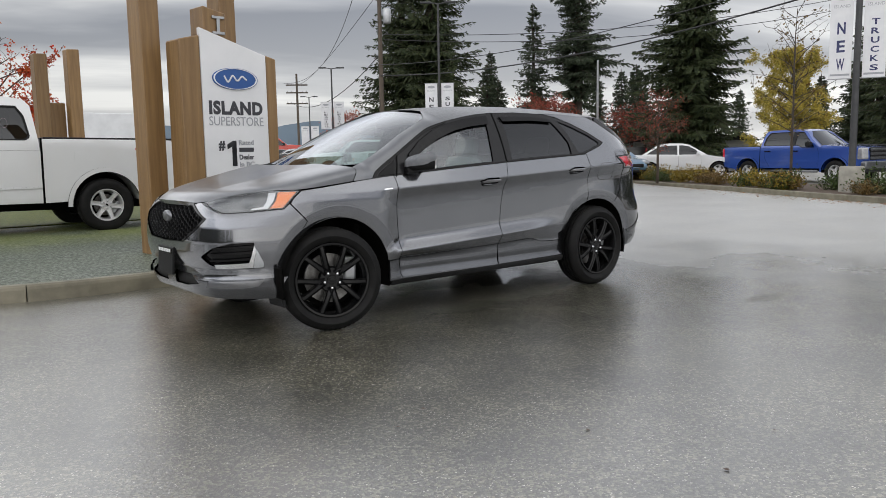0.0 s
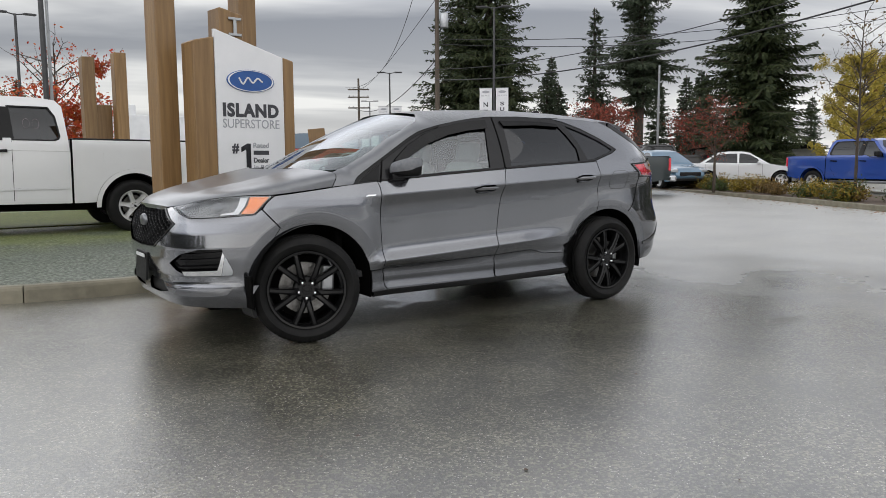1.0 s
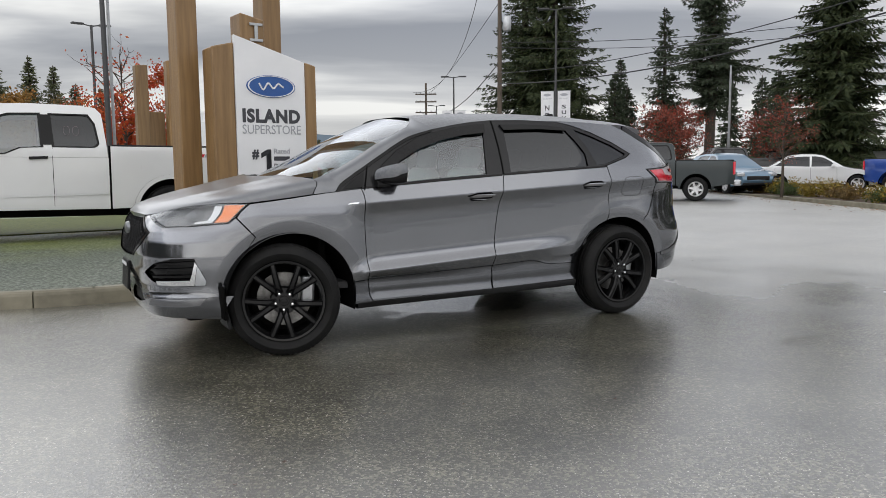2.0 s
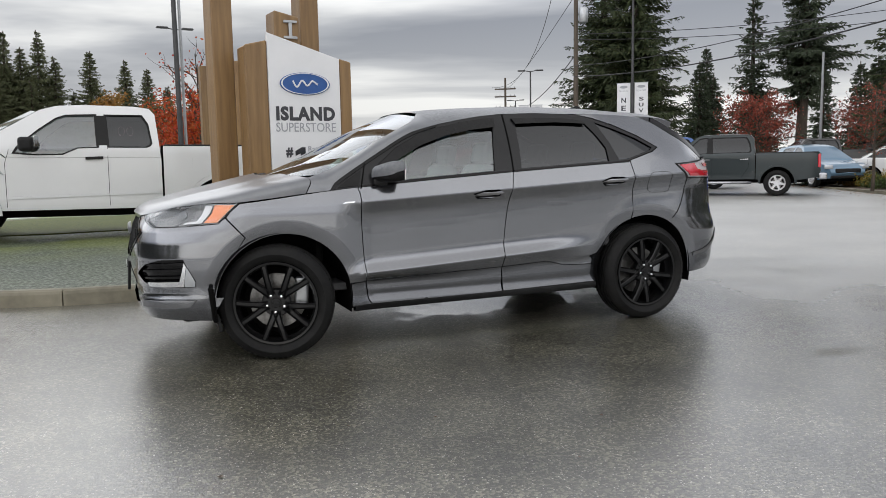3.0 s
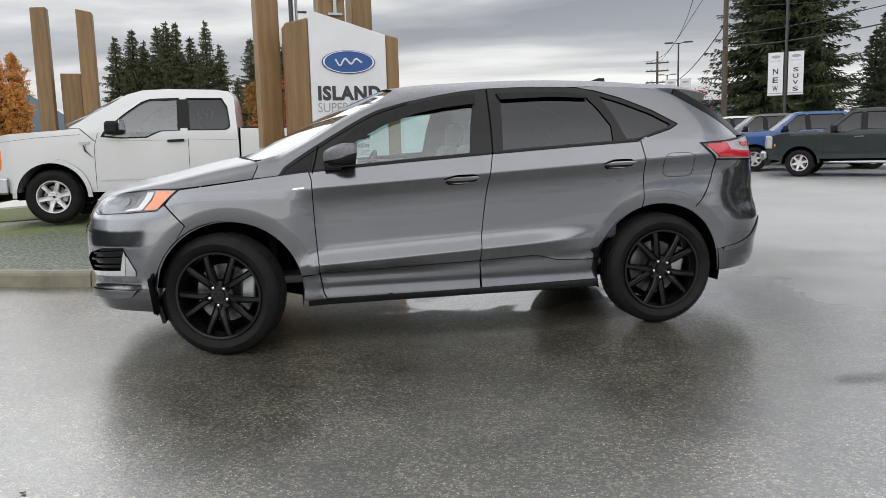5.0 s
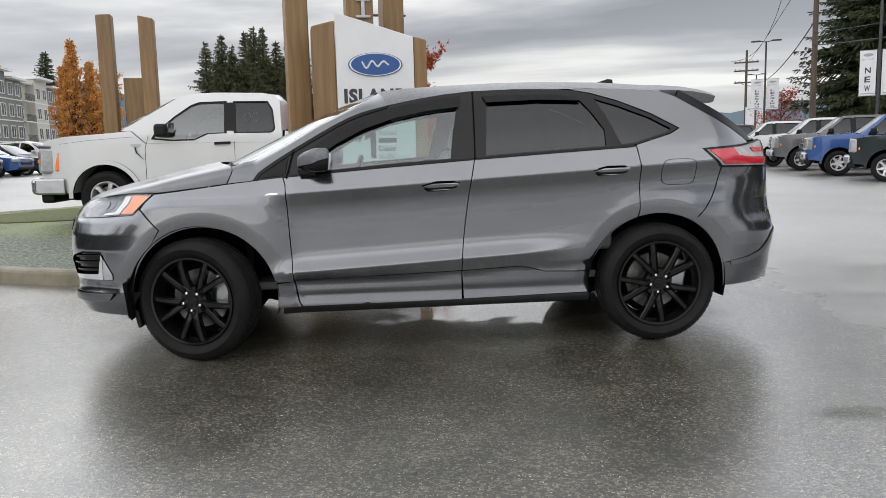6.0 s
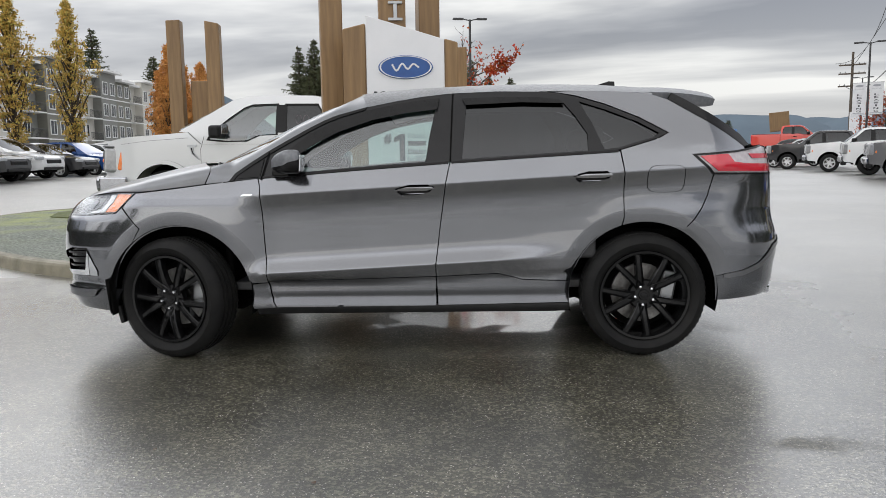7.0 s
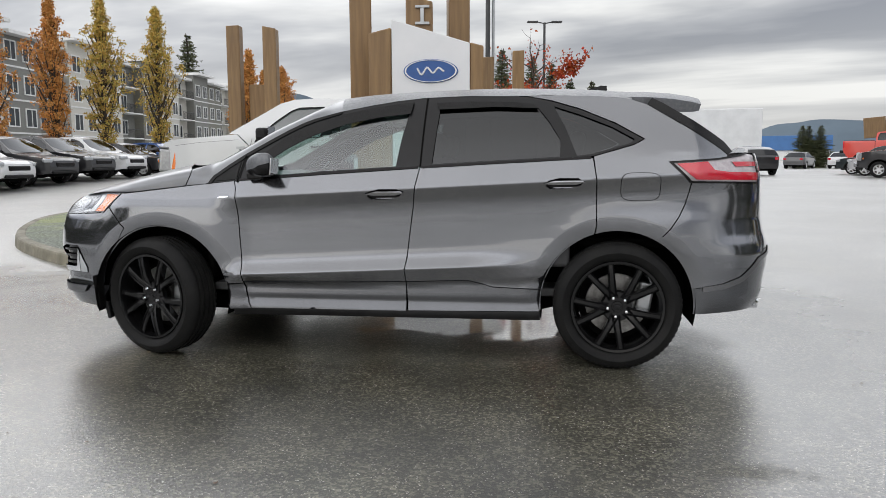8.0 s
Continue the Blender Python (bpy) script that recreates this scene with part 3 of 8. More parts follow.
def both_sides(name, made, mat, parent, label=""):
    return [plate(name, made, mat, parent, label), plate(name, made, mat, parent, label, far=True)]


def mirrored(grid):
    """Rows that run from the near edge to the middle, carried on to the far edge."""
    return [list(r) + [(x, -y, z) for x, y, z in list(r)[-2::-1]] for r in grid]


def writing(name, text, size, mat, parent, m, label="", depth=0.003, width=None, height=None, bold=0.0, space=1.0):
    """Raised lettering in the built-in font, made into a mesh and centred on m, facing +z."""
    cu = bpy.data.curves.new(name, "FONT")
    cu.body, cu.size, cu.extrude, cu.align_x, cu.align_y, cu.offset = text, size, depth, "CENTER", "CENTER", bold
    cu.resolution_u, cu.space_character = 3, space
    tmp = bpy.data.objects.new(name, cu)
    scene.collection.objects.link(tmp)
    dg = bpy.context.evaluated_depsgraph_get()
    me = bpy.data.meshes.new_from_object(tmp.evaluated_get(dg))
    bpy.data.objects.remove(tmp)
    bpy.data.curves.remove(cu)
    co = np.array([tuple(v.co) for v in me.vertices])
    lo, hi = co.min(0), co.max(0)
    kx = width / (hi[0] - lo[0]) if width else 1
    ky = height / (hi[1] - lo[1]) if height else (kx if width else 1)
    for v in me.vertices:
        v.co = ((v.co.x - (lo[0] + hi[0]) / 2) * kx, (v.co.y - (lo[1] + hi[1]) / 2) * ky, v.co.z)
    me.materials.clear()
    me.materials.append(mat)
    ob = new(name, me)
    ob.parent = parent
    ob.matrix_local = m
    if label:
        ob["label"] = label
    return ob

# ---- the grey sport utility car ----
def arc(cx, cz, r, a0, a1, n=28):
    """Points on a circle in the side view, by degrees from the rear (0) over the top (90) to the front (180), as (arc position, height)."""
    return [(sx(cx + r * math.cos(radians(a0 + (a1 - a0) * i / n))), cz + r * math.sin(radians(a0 + (a1 - a0) * i / n))) for i in range(n + 1)]


def side(*xz):
    return [(sx(x), z) for x, z in xz]


suv = thing("sport_utility_car", "grey metallic sport utility car with black wheels on wet asphalt", "car")

# fascia
GRILLE = [(-0.36, 0.935), (0.0, 0.945), (0.36, 0.935), (0.59, 0.84), (0.5, 0.765), (0.32, 0.672), (0.0, 0.66), (-0.32, 0.672), (-0.5, 0.765), (-0.59, 0.84)]
LAMP = [(0.47, 0.942), (0.715, 0.876), (0.95, 0.882), (1.155, 0.895), (1.225, 0.965), (1.284, 1.016), (1.09, 1.018), (0.916, 1.003), (0.70, 0.98)]
FOG = [(0.535, 0.578), (0.652, 0.643), (0.792, 0.676), (0.936, 0.678), (1.0, 0.5), (0.896, 0.498), (0.672, 0.508), (0.6, 0.53)]
LOWER = [(0.08, 0.45), (0.355, 0.445), (0.47, 0.385), (0.3, 0.362), (0.08, 0.36)]


def skin_wide(s, z, off=0.0):
    """The skin carried across the middle of the nose: negative s lies on the far side."""
    s = np.asarray(s, float)
    p = skin(np.abs(s), z, off)
    p[..., 1] *= np.where(s < 0, -1, 1)
    return p


fascia = [(0.0, 0.66), (0.32, 0.672), (0.5, 0.765), (0.59, 0.84), (0.365, 0.938)] + [(0.47, 0.94), (0.715, 0.872), (0.95, 0.878), (1.155, 0.891), (1.20, 0.925), (1.315, 0.80)] + \
    arc(FX, AZ, AR + 0.004, 140, 183, 12) + [(1.17, 0.425), (0.9, 0.425), (0.55, 0.43), (0.50, 0.46), (0.36, 0.49), (0.0, 0.49)]
both_sides("bumper_skin", sheet(fascia, skin, 0.025, [FOG], 0.02, ridge=RIDGES), PAINT_GREY, suv)
valance = [(0.0, 0.487), (0.36, 0.487), (0.50, 0.457), (0.55, 0.427), (0.9, 0.422), (1.17, 0.422)] + arc(FX, AZ, AR + 0.004, 184, 196, 3) + [(1.17, 0.27), (0.8, 0.285), (0.4, 0.30), (0.0, 0.31)]
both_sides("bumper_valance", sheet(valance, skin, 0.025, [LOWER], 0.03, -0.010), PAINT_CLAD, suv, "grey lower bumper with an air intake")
both_sides("skid_trim", sheet([(0.60, 0.416), (1.0, 0.418), (0.96, 0.374), (0.86, 0.366), (0.565, 0.37)], skin, 0.03, (), 0.015, 0.008), SILVER, suv, "silver skid trim")
both_sides("intake_backing", sheet([(0.0, 0.47), (0.38, 0.46), (0.5, 0.375), (0.0, 0.34)], skin, 0.05, (), 0, -0.028), BLACK_PLASTIC, suv)
both_sides("fog_pocket", sheet([(a * 1.0, b) for a, b in [(0.52, 0.575), (0.65, 0.655), (0.79, 0.69), (0.95, 0.69), (1.02, 0.49), (0.67, 0.495)]], skin, 0.04, (), 0, -0.03), BLACK_GLOSS, suv)
for z in (0.555, 0.60, 0.64):
    a = 0.56 + abs(z - 0.58) * 0.9
    both_sides("fog_slat", sheet([(a + 0.02, z - 0.007), (0.95, z - 0.009 + 0.01), (0.945, z + 0.009 + 0.01), (a + 0.03, z + 0.004)], skin, 0.04, (), 0.02, -0.012), BLACK_SATIN, suv)
both_sides("fog_trim", sheet([(0.664, 0.503), (0.928, 0.503), (0.952, 0.632), (0.94, 0.658), (0.917, 0.575), (0.902, 0.538), (0.656, 0.530)], skin, 0.02, (), 0.02, 0.008), CHROME, suv, "chrome trim")
both_sides("fog_lamp", sheet([(0.93, 0.503), (0.996, 0.503), (1.002, 0.534), (0.964, 0.614), (0.953, 0.63)], skin, 0.02, (), 0.01, 0.006), CLEAR_LENS, suv, "clear fog lamp")

# grille: a dark recess behind a net of hexagons
plate("grille_backing", sheet([(a * 1.02, b) for a, b in GRILLE], skin_wide, 0.05, (), 0, -0.05), BLACK_PLASTIC, suv)


def ring(poly, k):
    c = np.mean(poly, 0)
    return [tuple(c + (np.array(p) - c) * k) for p in poly]


plate("grille_frame", sheet(ring(GRILLE, 1.0), skin_wide, 0.03, [ring(GRILLE, 0.955)], 0.03, 0.004), BLACK_GLOSS, suv)
net_v, net_f = [], []
hexes = 0.052
inner = ring(GRILLE, 0.97)
row = 0
z = 0.66
while z < 0.96:
    s = -0.62 + (row % 2) * hexes * 0.75
    while s < 0.62:
        if inside(inner, [(s, z)])[0]:
            for k in range(6):
                a0, a1 = radians(60 * k), radians(60 * k + 60)
                q = []
                for a in (a0, a1):
                    for r, o in ((0.97, -0.004), (0.80, 0.0), (0.80, -0.035)):
                        q.append(skin_wide(np.array([s + math.cos(a) * hexes * 0.5 * r]), np.array([z + math.sin(a) * hexes * 0.5 * r * 0.8]), o - 0.006)[0])
                b = len(net_v)
                net_v += q
                net_f += [(b, b + 3, b + 4, b + 1), (b + 1, b + 4, b + 5, b + 2)]
        s += hexes * 1.5
    z += hexes * 0.5 * 0.866 * 0.8
    row += 1
part("grille_mesh", (net_v, net_f), BLACK_GLOSS, suv, "gloss black honeycomb mesh")
part("front_emblem", moved(lathe([(0.0, 0.024), (0.045, 0.022), (0.056, 0.014), (0.06, 0.0)], 32, "x"), pose(-2.275, 0, 0.838) @ Matrix.Diagonal((-1, 1.25, 0.72, 1))), GALV_DULL, suv, "plain dull chrome oval emblem", True)
# dealer plate holder
holder = part("plate_holder", boxed((0.018, 0.30, 0.20), (-2.307, 0.0, 0.52), 0.006, (0, 4, 0)), BLACK_PLASTIC, suv)
part("plate_strip", boxed((0.004, 0.28, 0.036), (-2.315, 0.0, 0.592), 0.001, (0, 4, 0)), BLACK_SATIN, holder)
for i in range(7):
    part("bar", boxed((0.003, 0.026, 0.024), (-2.3185, -0.105 + i * 0.035, 0.592), 0.001), SIGN_WHITE, holder)

# lamps
for far in (False, True):
    lamp = plate("headlamp", sheet(LAMP, skin, 0.03, (), 0, -0.03), LAMP_DARK, suv, "headlamp with clear cover and amber corner", far)
    plate("reflector", sheet([(0.86, 0.915), (0.93, 0.908), (0.985, 0.93), (0.995, 0.975), (0.93, 0.98), (0.87, 0.962)], skin, 0.03, (), 0.01, -0.026), SILVER, lamp, "", far)
    plate("projector_lens", sheet([(0.915 + 0.032 * math.cos(a), 0.945 + 0.024 * math.sin(a)) for a in np.linspace(0, 2 * math.pi, 17)[:-1]], skin, 0.03, (), 0.01, -0.016), GALV_DULL, lamp, "round projector lens", far)
    plate("light_guide", sheet([(0.93, 0.892), (1.05, 0.898), (1.10, 0.955), (1.12, 1.005), (1.07, 1.003), (1.05, 0.95), (1.02, 0.912), (0.94, 0.902)], skin, 0.03, (), 0.006, -0.012), SIGN_WHITE, lamp, "white light guide", far)
    plate("side_marker", sheet([(1.065, 0.90), (1.15, 0.902), (1.215, 0.965), (1.262, 1.008), (1.135, 1.008), (1.115, 0.955)], skin, 0.03, (), 0.008, -0.008), AMBER, lamp, "amber side marker", far)
    plate("cover", sheet(LAMP, skin, 0.03, (), 0.01, 0.002), LAMP_GLASS, lamp, "clear cover", far)
    rim = [(a, b) for a, b in LAMP]
    c = np.mean(rim, 0)
    plate("lamp_gasket", sheet(ring(LAMP, 1.03), skin, 0.03, [ring(LAMP, 0.975)], 0.008, 0.001), BLACK_SATIN, lamp, "", far)

# fenders, doors, quarters
fender = [(1.21, 0.928), (1.235, 0.962), (1.295, 1.012), (1.45, 1.028), (1.6, 1.045)] + side((-1.22, 1.060), (-1.14, 1.069), (-1.065, 1.076), (-0.97, 1.086), (-0.886, 1.094), (-0.873, 1.05), (-0.863, 0.75), (-0.849, 0.5), (-0.849, 0.465), (-0.93, 0.463)) + \
    arc(FX, AZ, AR + 0.004, 11, 140, 30) + [(1.323, 0.802)]
both_sides("front_fender", sheet(fender, skin, 0.028, ridge=RIDGES), PAINT_GREY, suv)
door_f = side((-0.880, 1.098), (-0.867, 1.05), (-0.857, 0.75), (-0.843, 0.5), (-0.843, 0.476), (-0.3, 0.485), (0.176, 0.496), (0.176, 0.57), (0.204, 0.80), (0.242, 1.06), (0.266, 1.172), (-0.3, 1.138))
both_sides("front_door", sheet(door_f, skin, 0.028, [side((-0.045, 1.005), (-0.02, 0.985), (0.08, 0.988), (0.15, 1.005), (0.17, 1.03), (0.14, 1.05), (0.03, 1.05), (-0.03, 1.035))], ridge=RIDGES), PAINT_GREY, suv)
door_r = side((0.272, 1.172), (0.248, 1.06), (0.210, 0.80), (0.182, 0.57), (0.182, 0.496), (0.55, 0.512), (0.70, 0.472), (0.985, 0.462)) + arc(RX, AZ, AR + 0.004, 169, 108, 16) + side((1.294, 0.845), (1.289, 1.1), (1.269, 1.228), (0.8, 1.203))
both_sides("rear_door", sheet(door_r, skin, 0.028, [side((1.005, 1.07), (1.03, 1.05), (1.12, 1.053), (1.2, 1.07), (1.22, 1.095), (1.19, 1.115), (1.08, 1.115), (1.02, 1.10))], ridge=RIDGES), PAINT_GREY, suv)
def bowl(cx, cz, rx, rz, deep):
    """The skin pressed in to a shallow bowl."""
    c = sx(cx)

    def surface(s, z, off=0.0):
        d = np.clip(1 - ((np.asarray(s) - c) / rx) ** 2 - ((np.asarray(z) - cz) / rz) ** 2, 0, 1)
        return skin(s, z, off - deep * np.sqrt(d))
    return surface


# black cup paints its shade; bar and lip carry a painted sky highlight
for x, z in ((0.06, 1.018), (1.11, 1.083)):
    for far in (False, True):
        cup = plate("handle_cup", sheet(side((x - 0.113, z - 0.015), (x - 0.07, z - 0.035), (x + 0.05, z - 0.034), (x + 0.1, z - 0.015), (x + 0.12, z + 0.014), (x + 0.08, z + 0.036), (x - 0.05, z + 0.036), (x - 0.1, z + 0.018)),
                                        bowl(x, z, 0.125, 0.037, 0.032), 0.012, (), 0, -0.003), BLACK_GLOSS, suv, "", far)
        plate("handle_bar", sheet(side((x - 0.116, z + 0.000), (x - 0.07, z - 0.007), (x + 0.07, z - 0.005), (x + 0.116, z + 0.008), (x + 0.1, z + 0.019), (x - 0.05, z + 0.017)), bowl(x, z + 0.004, 0.16, 0.02, -0.010), 0.007, (), 0.02, 0.006), HANDLE_LIT, cup, "handle bar in lit body grey", far)
        plate("handle_glint", sheet(side((x - 0.075, z - 0.033), (x + 0.045, z - 0.032), (x + 0.06, z - 0.021), (x - 0.06, z - 0.022)), bowl(x, z, 0.125, 0.037, 0.028), 0.007, (), 0.004, 0.003), HANDLE_LIT, cup, "", far)
        plate("handle_slot", sheet(side((x - 0.07, z + 0.020), (x + 0.06, z + 0.022), (x + 0.07, z + 0.031), (x - 0.04, z + 0.031)), bowl(x, z, 0.125, 0.037, 0.03), 0.012, (), 0, 0.002), BLACK_SATIN, cup, "", far)
clad_f = side((-0.84, 0.471), (-0.3, 0.480), (0.176, 0.491), (0.176, 0.34), (0.176, 0.315), (-0.80, 0.308), (-0.82, 0.34))
clad_r = side((0.182, 0.491), (0.55, 0.507), (0.70, 0.466), (0.985, 0.456)) + arc(RX, AZ, AR + 0.004, 170, 184, 3) + side((0.975, 0.33), (0.19, 0.318))
SILL_FOLDS = [[(sx(x), z) for x in np.arange(-0.78, 0.97, 0.03)] for z in (0.325, 0.345, 0.365, 0.374, 0.385, 0.40, 0.41, 0.43)]
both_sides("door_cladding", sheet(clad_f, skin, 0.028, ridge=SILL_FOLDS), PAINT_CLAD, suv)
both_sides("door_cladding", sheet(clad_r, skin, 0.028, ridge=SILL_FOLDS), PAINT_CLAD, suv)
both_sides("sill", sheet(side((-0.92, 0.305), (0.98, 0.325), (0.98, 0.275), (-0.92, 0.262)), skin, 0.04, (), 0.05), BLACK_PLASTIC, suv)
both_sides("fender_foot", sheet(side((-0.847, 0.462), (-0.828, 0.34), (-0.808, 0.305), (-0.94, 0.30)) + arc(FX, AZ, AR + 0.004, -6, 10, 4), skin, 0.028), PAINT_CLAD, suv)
FUEL = side(*[(1.537 + 0.112 * math.copysign(abs(math.cos(a)) ** 0.5, math.cos(a)), 1.066 + 0.081 * math.copysign(abs(math.sin(a)) ** 0.5, math.sin(a))) for a in np.linspace(0, 2 * math.pi, 33)[:-1]])
quarter = side((1.300, 0.835), (1.295, 1.1), (1.276, 1.236), (1.50, 1.30), (1.565, 1.335), (1.40, 1.43), (1.2, 1.515), (1.03, 1.568), (0.9, 1.592), (1.1, 1.596), (1.3, 1.588), (1.48, 1.572), (1.585, 1.535), (1.64, 1.502), (1.82, 1.397), (2.005, 1.278), (2.05, 1.245)) + \
    [(5.0, 1.225), (4.93, 1.222), (4.64, 1.205), (4.755, 1.088), (5.3, 1.078), (5.3, 0.70), (5.24, 0.665), (5.2, 0.635), (5.08, 0.545), (4.97, 0.508), (4.84, 0.492)] + arc(RX, AZ, AR + 0.004, 14, 107, 24)
both_sides("quarter_panel", sheet(quarter, skin, 0.028, [FUEL], ridge=RIDGES), PAINT_GREY, suv)
plate("fuel_flap", sheet(ring(FUEL, 0.965), skin, 0.03, ridge=RIDGES), PAINT_GREY, suv, "rounded fuel flap")
plate("fuel_flap_pad", sheet(FUEL, skin, 0.05, (), 0, -0.018), BLACK_SATIN, suv)
bumper_r = [(4.84, 0.487), (4.97, 0.503), (5.08, 0.54), (5.2, 0.63), (5.24, 0.66), (5.3, 0.695), (PLAN_S[-1], 0.695), (PLAN_S[-1], 0.36), (5.3, 0.345), (4.87, 0.335)] + arc(RX, AZ, AR + 0.004, -5, 14, 5)
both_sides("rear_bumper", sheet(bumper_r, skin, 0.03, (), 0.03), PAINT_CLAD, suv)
both_sides("bumper_trim", sheet([(4.85, 0.495), (4.97, 0.512), (5.08, 0.55), (5.22, 0.66), (5.5, 0.70), (5.5, 0.672), (5.26, 0.64), (5.1, 0.52), (4.98, 0.482), (4.85, 0.467)], skin, 0.025, (), 0.02, 0.006), SILVER, suv, "silver grey bumper strip")
both_sides("tailgate", sheet([(5.306, 1.25), (PLAN_S[-1], 1.26), (PLAN_S[-1], 0.70), (5.306, 0.70)], skin, 0.04), PAINT_GREY, suv)
for far in (False, True):
    tail = plate("tail_lamp", sheet([(4.645, 1.203), (4.93, 1.218), (5.0, 1.222), (5.2, 1.25), (5.31, 1.24), (5.31, 1.082), (4.76, 1.092)], skin, 0.03, (), 0.012, -0.004), WHITE_LENS, suv, "red and clear tail lamp", far)
    plate("red_band", sheet([(4.68, 1.196), (4.86, 1.207), (4.90, 1.16), (5.0, 1.148), (5.31, 1.142), (5.31, 1.098), (4.79, 1.106), (4.75, 1.135)], skin, 0.03, (), 0.006, 0.002), RED_LENS, tail, "red lens", far)
    plate("red_strip", sheet([(5.03, 1.205), (5.31, 1.205), (5.31, 1.178), (5.06, 1.178)], skin, 0.03, (), 0.006, 0.002), RED_LENS, tail, "red lens", far)
    plate("lamp_rim", sheet([(4.635, 1.208), (4.93, 1.226), (5.2, 1.258), (5.2, 1.248), (4.93, 1.216), (4.66, 1.2), (4.765, 1.098), (5.31, 1.088), (5.31, 1.077), (4.755, 1.086)], skin, 0.03, (), 0.01, 0.004), BLACK_GLOSS, tail, "", far)
both_sides("bumper_seam", sheet([(4.762, 1.086), (4.756, 1.04), (4.735, 0.97), (4.70, 0.90), (4.655, 0.835), (4.61, 0.785), (4.614, 0.781), (4.660, 0.832), (4.705, 0.897), (4.740, 0.968), (4.761, 1.038), (4.768, 1.085)], skin, 0.03, (), 0.002, 0.002), UNDER, suv)
both_sides("fender_badge", sheet(side((-0.992, 0.992), (-0.918, 0.997), (-0.912, 1.005), (-0.972, 1.003)), skin, 0.03, (), 0.004, 0.004), CHROME, suv, "small plain chrome badge")

# glazing band, panes and wind deflectors
DRIP = [(-1.065, 1.08), (-1.03, 1.128), (-0.93, 1.195), (-0.82, 1.262), (-0.68, 1.342), (-0.58, 1.398), (-0.49, 1.443), (-0.41, 1.474), (-0.24, 1.518), (-0.06, 1.552), (0.1, 1.577), (0.27, 1.594), (0.55, 1.602), (0.8, 1.596)]
band = side(*DRIP, (0.92, 1.585), (1.03, 1.56), (1.2, 1.507), (1.4, 1.422), (1.553, 1.335), (1.50, 1.306), (1.272, 1.24), (0.8, 1.21), (0.27, 1.18), (-0.3, 1.145), (-0.88, 1.100), (-0.97, 1.090))
PANE_F = side((-0.70, 1.125), (-0.69, 1.212), (-0.56, 1.300), (-0.4, 1.382), (-0.2, 1.448), (0.0, 1.487), (0.185, 1.507), (0.15, 1.35), (0.125, 1.183), (-0.3, 1.156))
PANE_R = side((0.34, 1.195), (0.37, 1.528), (0.7, 1.54), (0.955, 1.522), (1.02, 1.44), (1.085, 1.335), (1.085, 1.235), (0.7, 1.215))
PANE_Q = side((1.18, 1.242), (1.115, 1.40), (1.045, 1.53), (1.2, 1.478), (1.38, 1.405), (1.505, 1.334), (1.48, 1.312), (1.27, 1.252))
both_sides("window_frame", sheet(band, skin, 0.03, [PANE_F, PANE_R, PANE_Q], 0.02, -0.002), FRAME_BLACK, suv, "gloss black window frame")
both_sides("front_side_window", sheet(PANE_F, skin, 0.04, (), 0, -0.012), GLASS, suv, "clear side window")
both_sides("rear_side_window", sheet(PANE_R, skin, 0.04, (), 0, -0.012), GLASS_DARK, suv, "dark tinted side window")
both_sides("quarter_window", sheet(PANE_Q, skin, 0.04, (), 0, -0.012), GLASS_DARK, suv, "dark tinted quarter window")
both_sides("wind_deflector", sheet(side((-0.72, 1.25), (-0.58, 1.357), (-0.41, 1.443), (-0.24, 1.495), (-0.06, 1.533), (0.1, 1.556), (0.205, 1.566), (0.193, 1.497), (0.0, 1.476), (-0.2, 1.437), (-0.4, 1.370), (-0.56, 1.288), (-0.69, 1.200)), skin, 0.03, (), 0.012, 0.016), BLACK_GLOSS, suv, "smoked wind deflector")
both_sides("wind_deflector", sheet(side((0.345, 1.560), (0.55, 1.566), (0.8, 1.560), (0.925, 1.545), (0.955, 1.520), (0.93, 1.521), (0.7, 1.531), (0.365, 1.520)), skin, 0.03, (), 0.012, 0.016), BLACK_GLOSS, suv, "smoked wind deflector")
both_sides("belt_strip", sheet(side((-0.88, 1.108), (-0.3, 1.150), (0.258, 1.184), (0.258, 1.172), (-0.3, 1.137), (-0.88, 1.096)), skin, 0.04, (), 0.008, 0.006), BLACK_SATIN, suv)
both_sides("belt_strip", sheet(side((0.28, 1.185), (0.8, 1.214), (1.26, 1.238), (1.26, 1.226), (0.8, 1.202), (0.28, 1.173)), skin, 0.04, (), 0.008, 0.006), BLACK_SATIN, suv)
both_sides("frame_trim", sheet(side(*DRIP[:9], (-0.25, 1.502), (-0.40, 1.458), (-0.48, 1.427), (-0.57, 1.382), (-0.67, 1.326), (-0.81, 1.246), (-0.92, 1.179), (-1.015, 1.116), (-1.04, 1.082)), skin, 0.02, (), 0.012, 0.006), BLACK_SATIN, suv, "black window frame moulding")
both_sides("sail_trim", sheet(side((-1.01, 1.098), (-0.99, 1.118), (-0.92, 1.166), (-0.85, 1.21), (-0.872, 1.108)), skin, 0.02, (), 0.008, 0.004), BLACK_PLASTIC, suv, "black triangular trim")
both_sides("door_seam", sheet(side((-0.866, 1.09), (-0.858, 1.09), (-0.815, 1.255), (-0.823, 1.25)), skin, 0.03, (), 0.002, 0.008), UNDER, suv)
both_sides("door_seam", sheet(side((0.268, 1.18), (0.276, 1.18), (0.292, 1.594), (0.282, 1.594)), skin, 0.05, (), 0.002, 0.003), UNDER, suv)

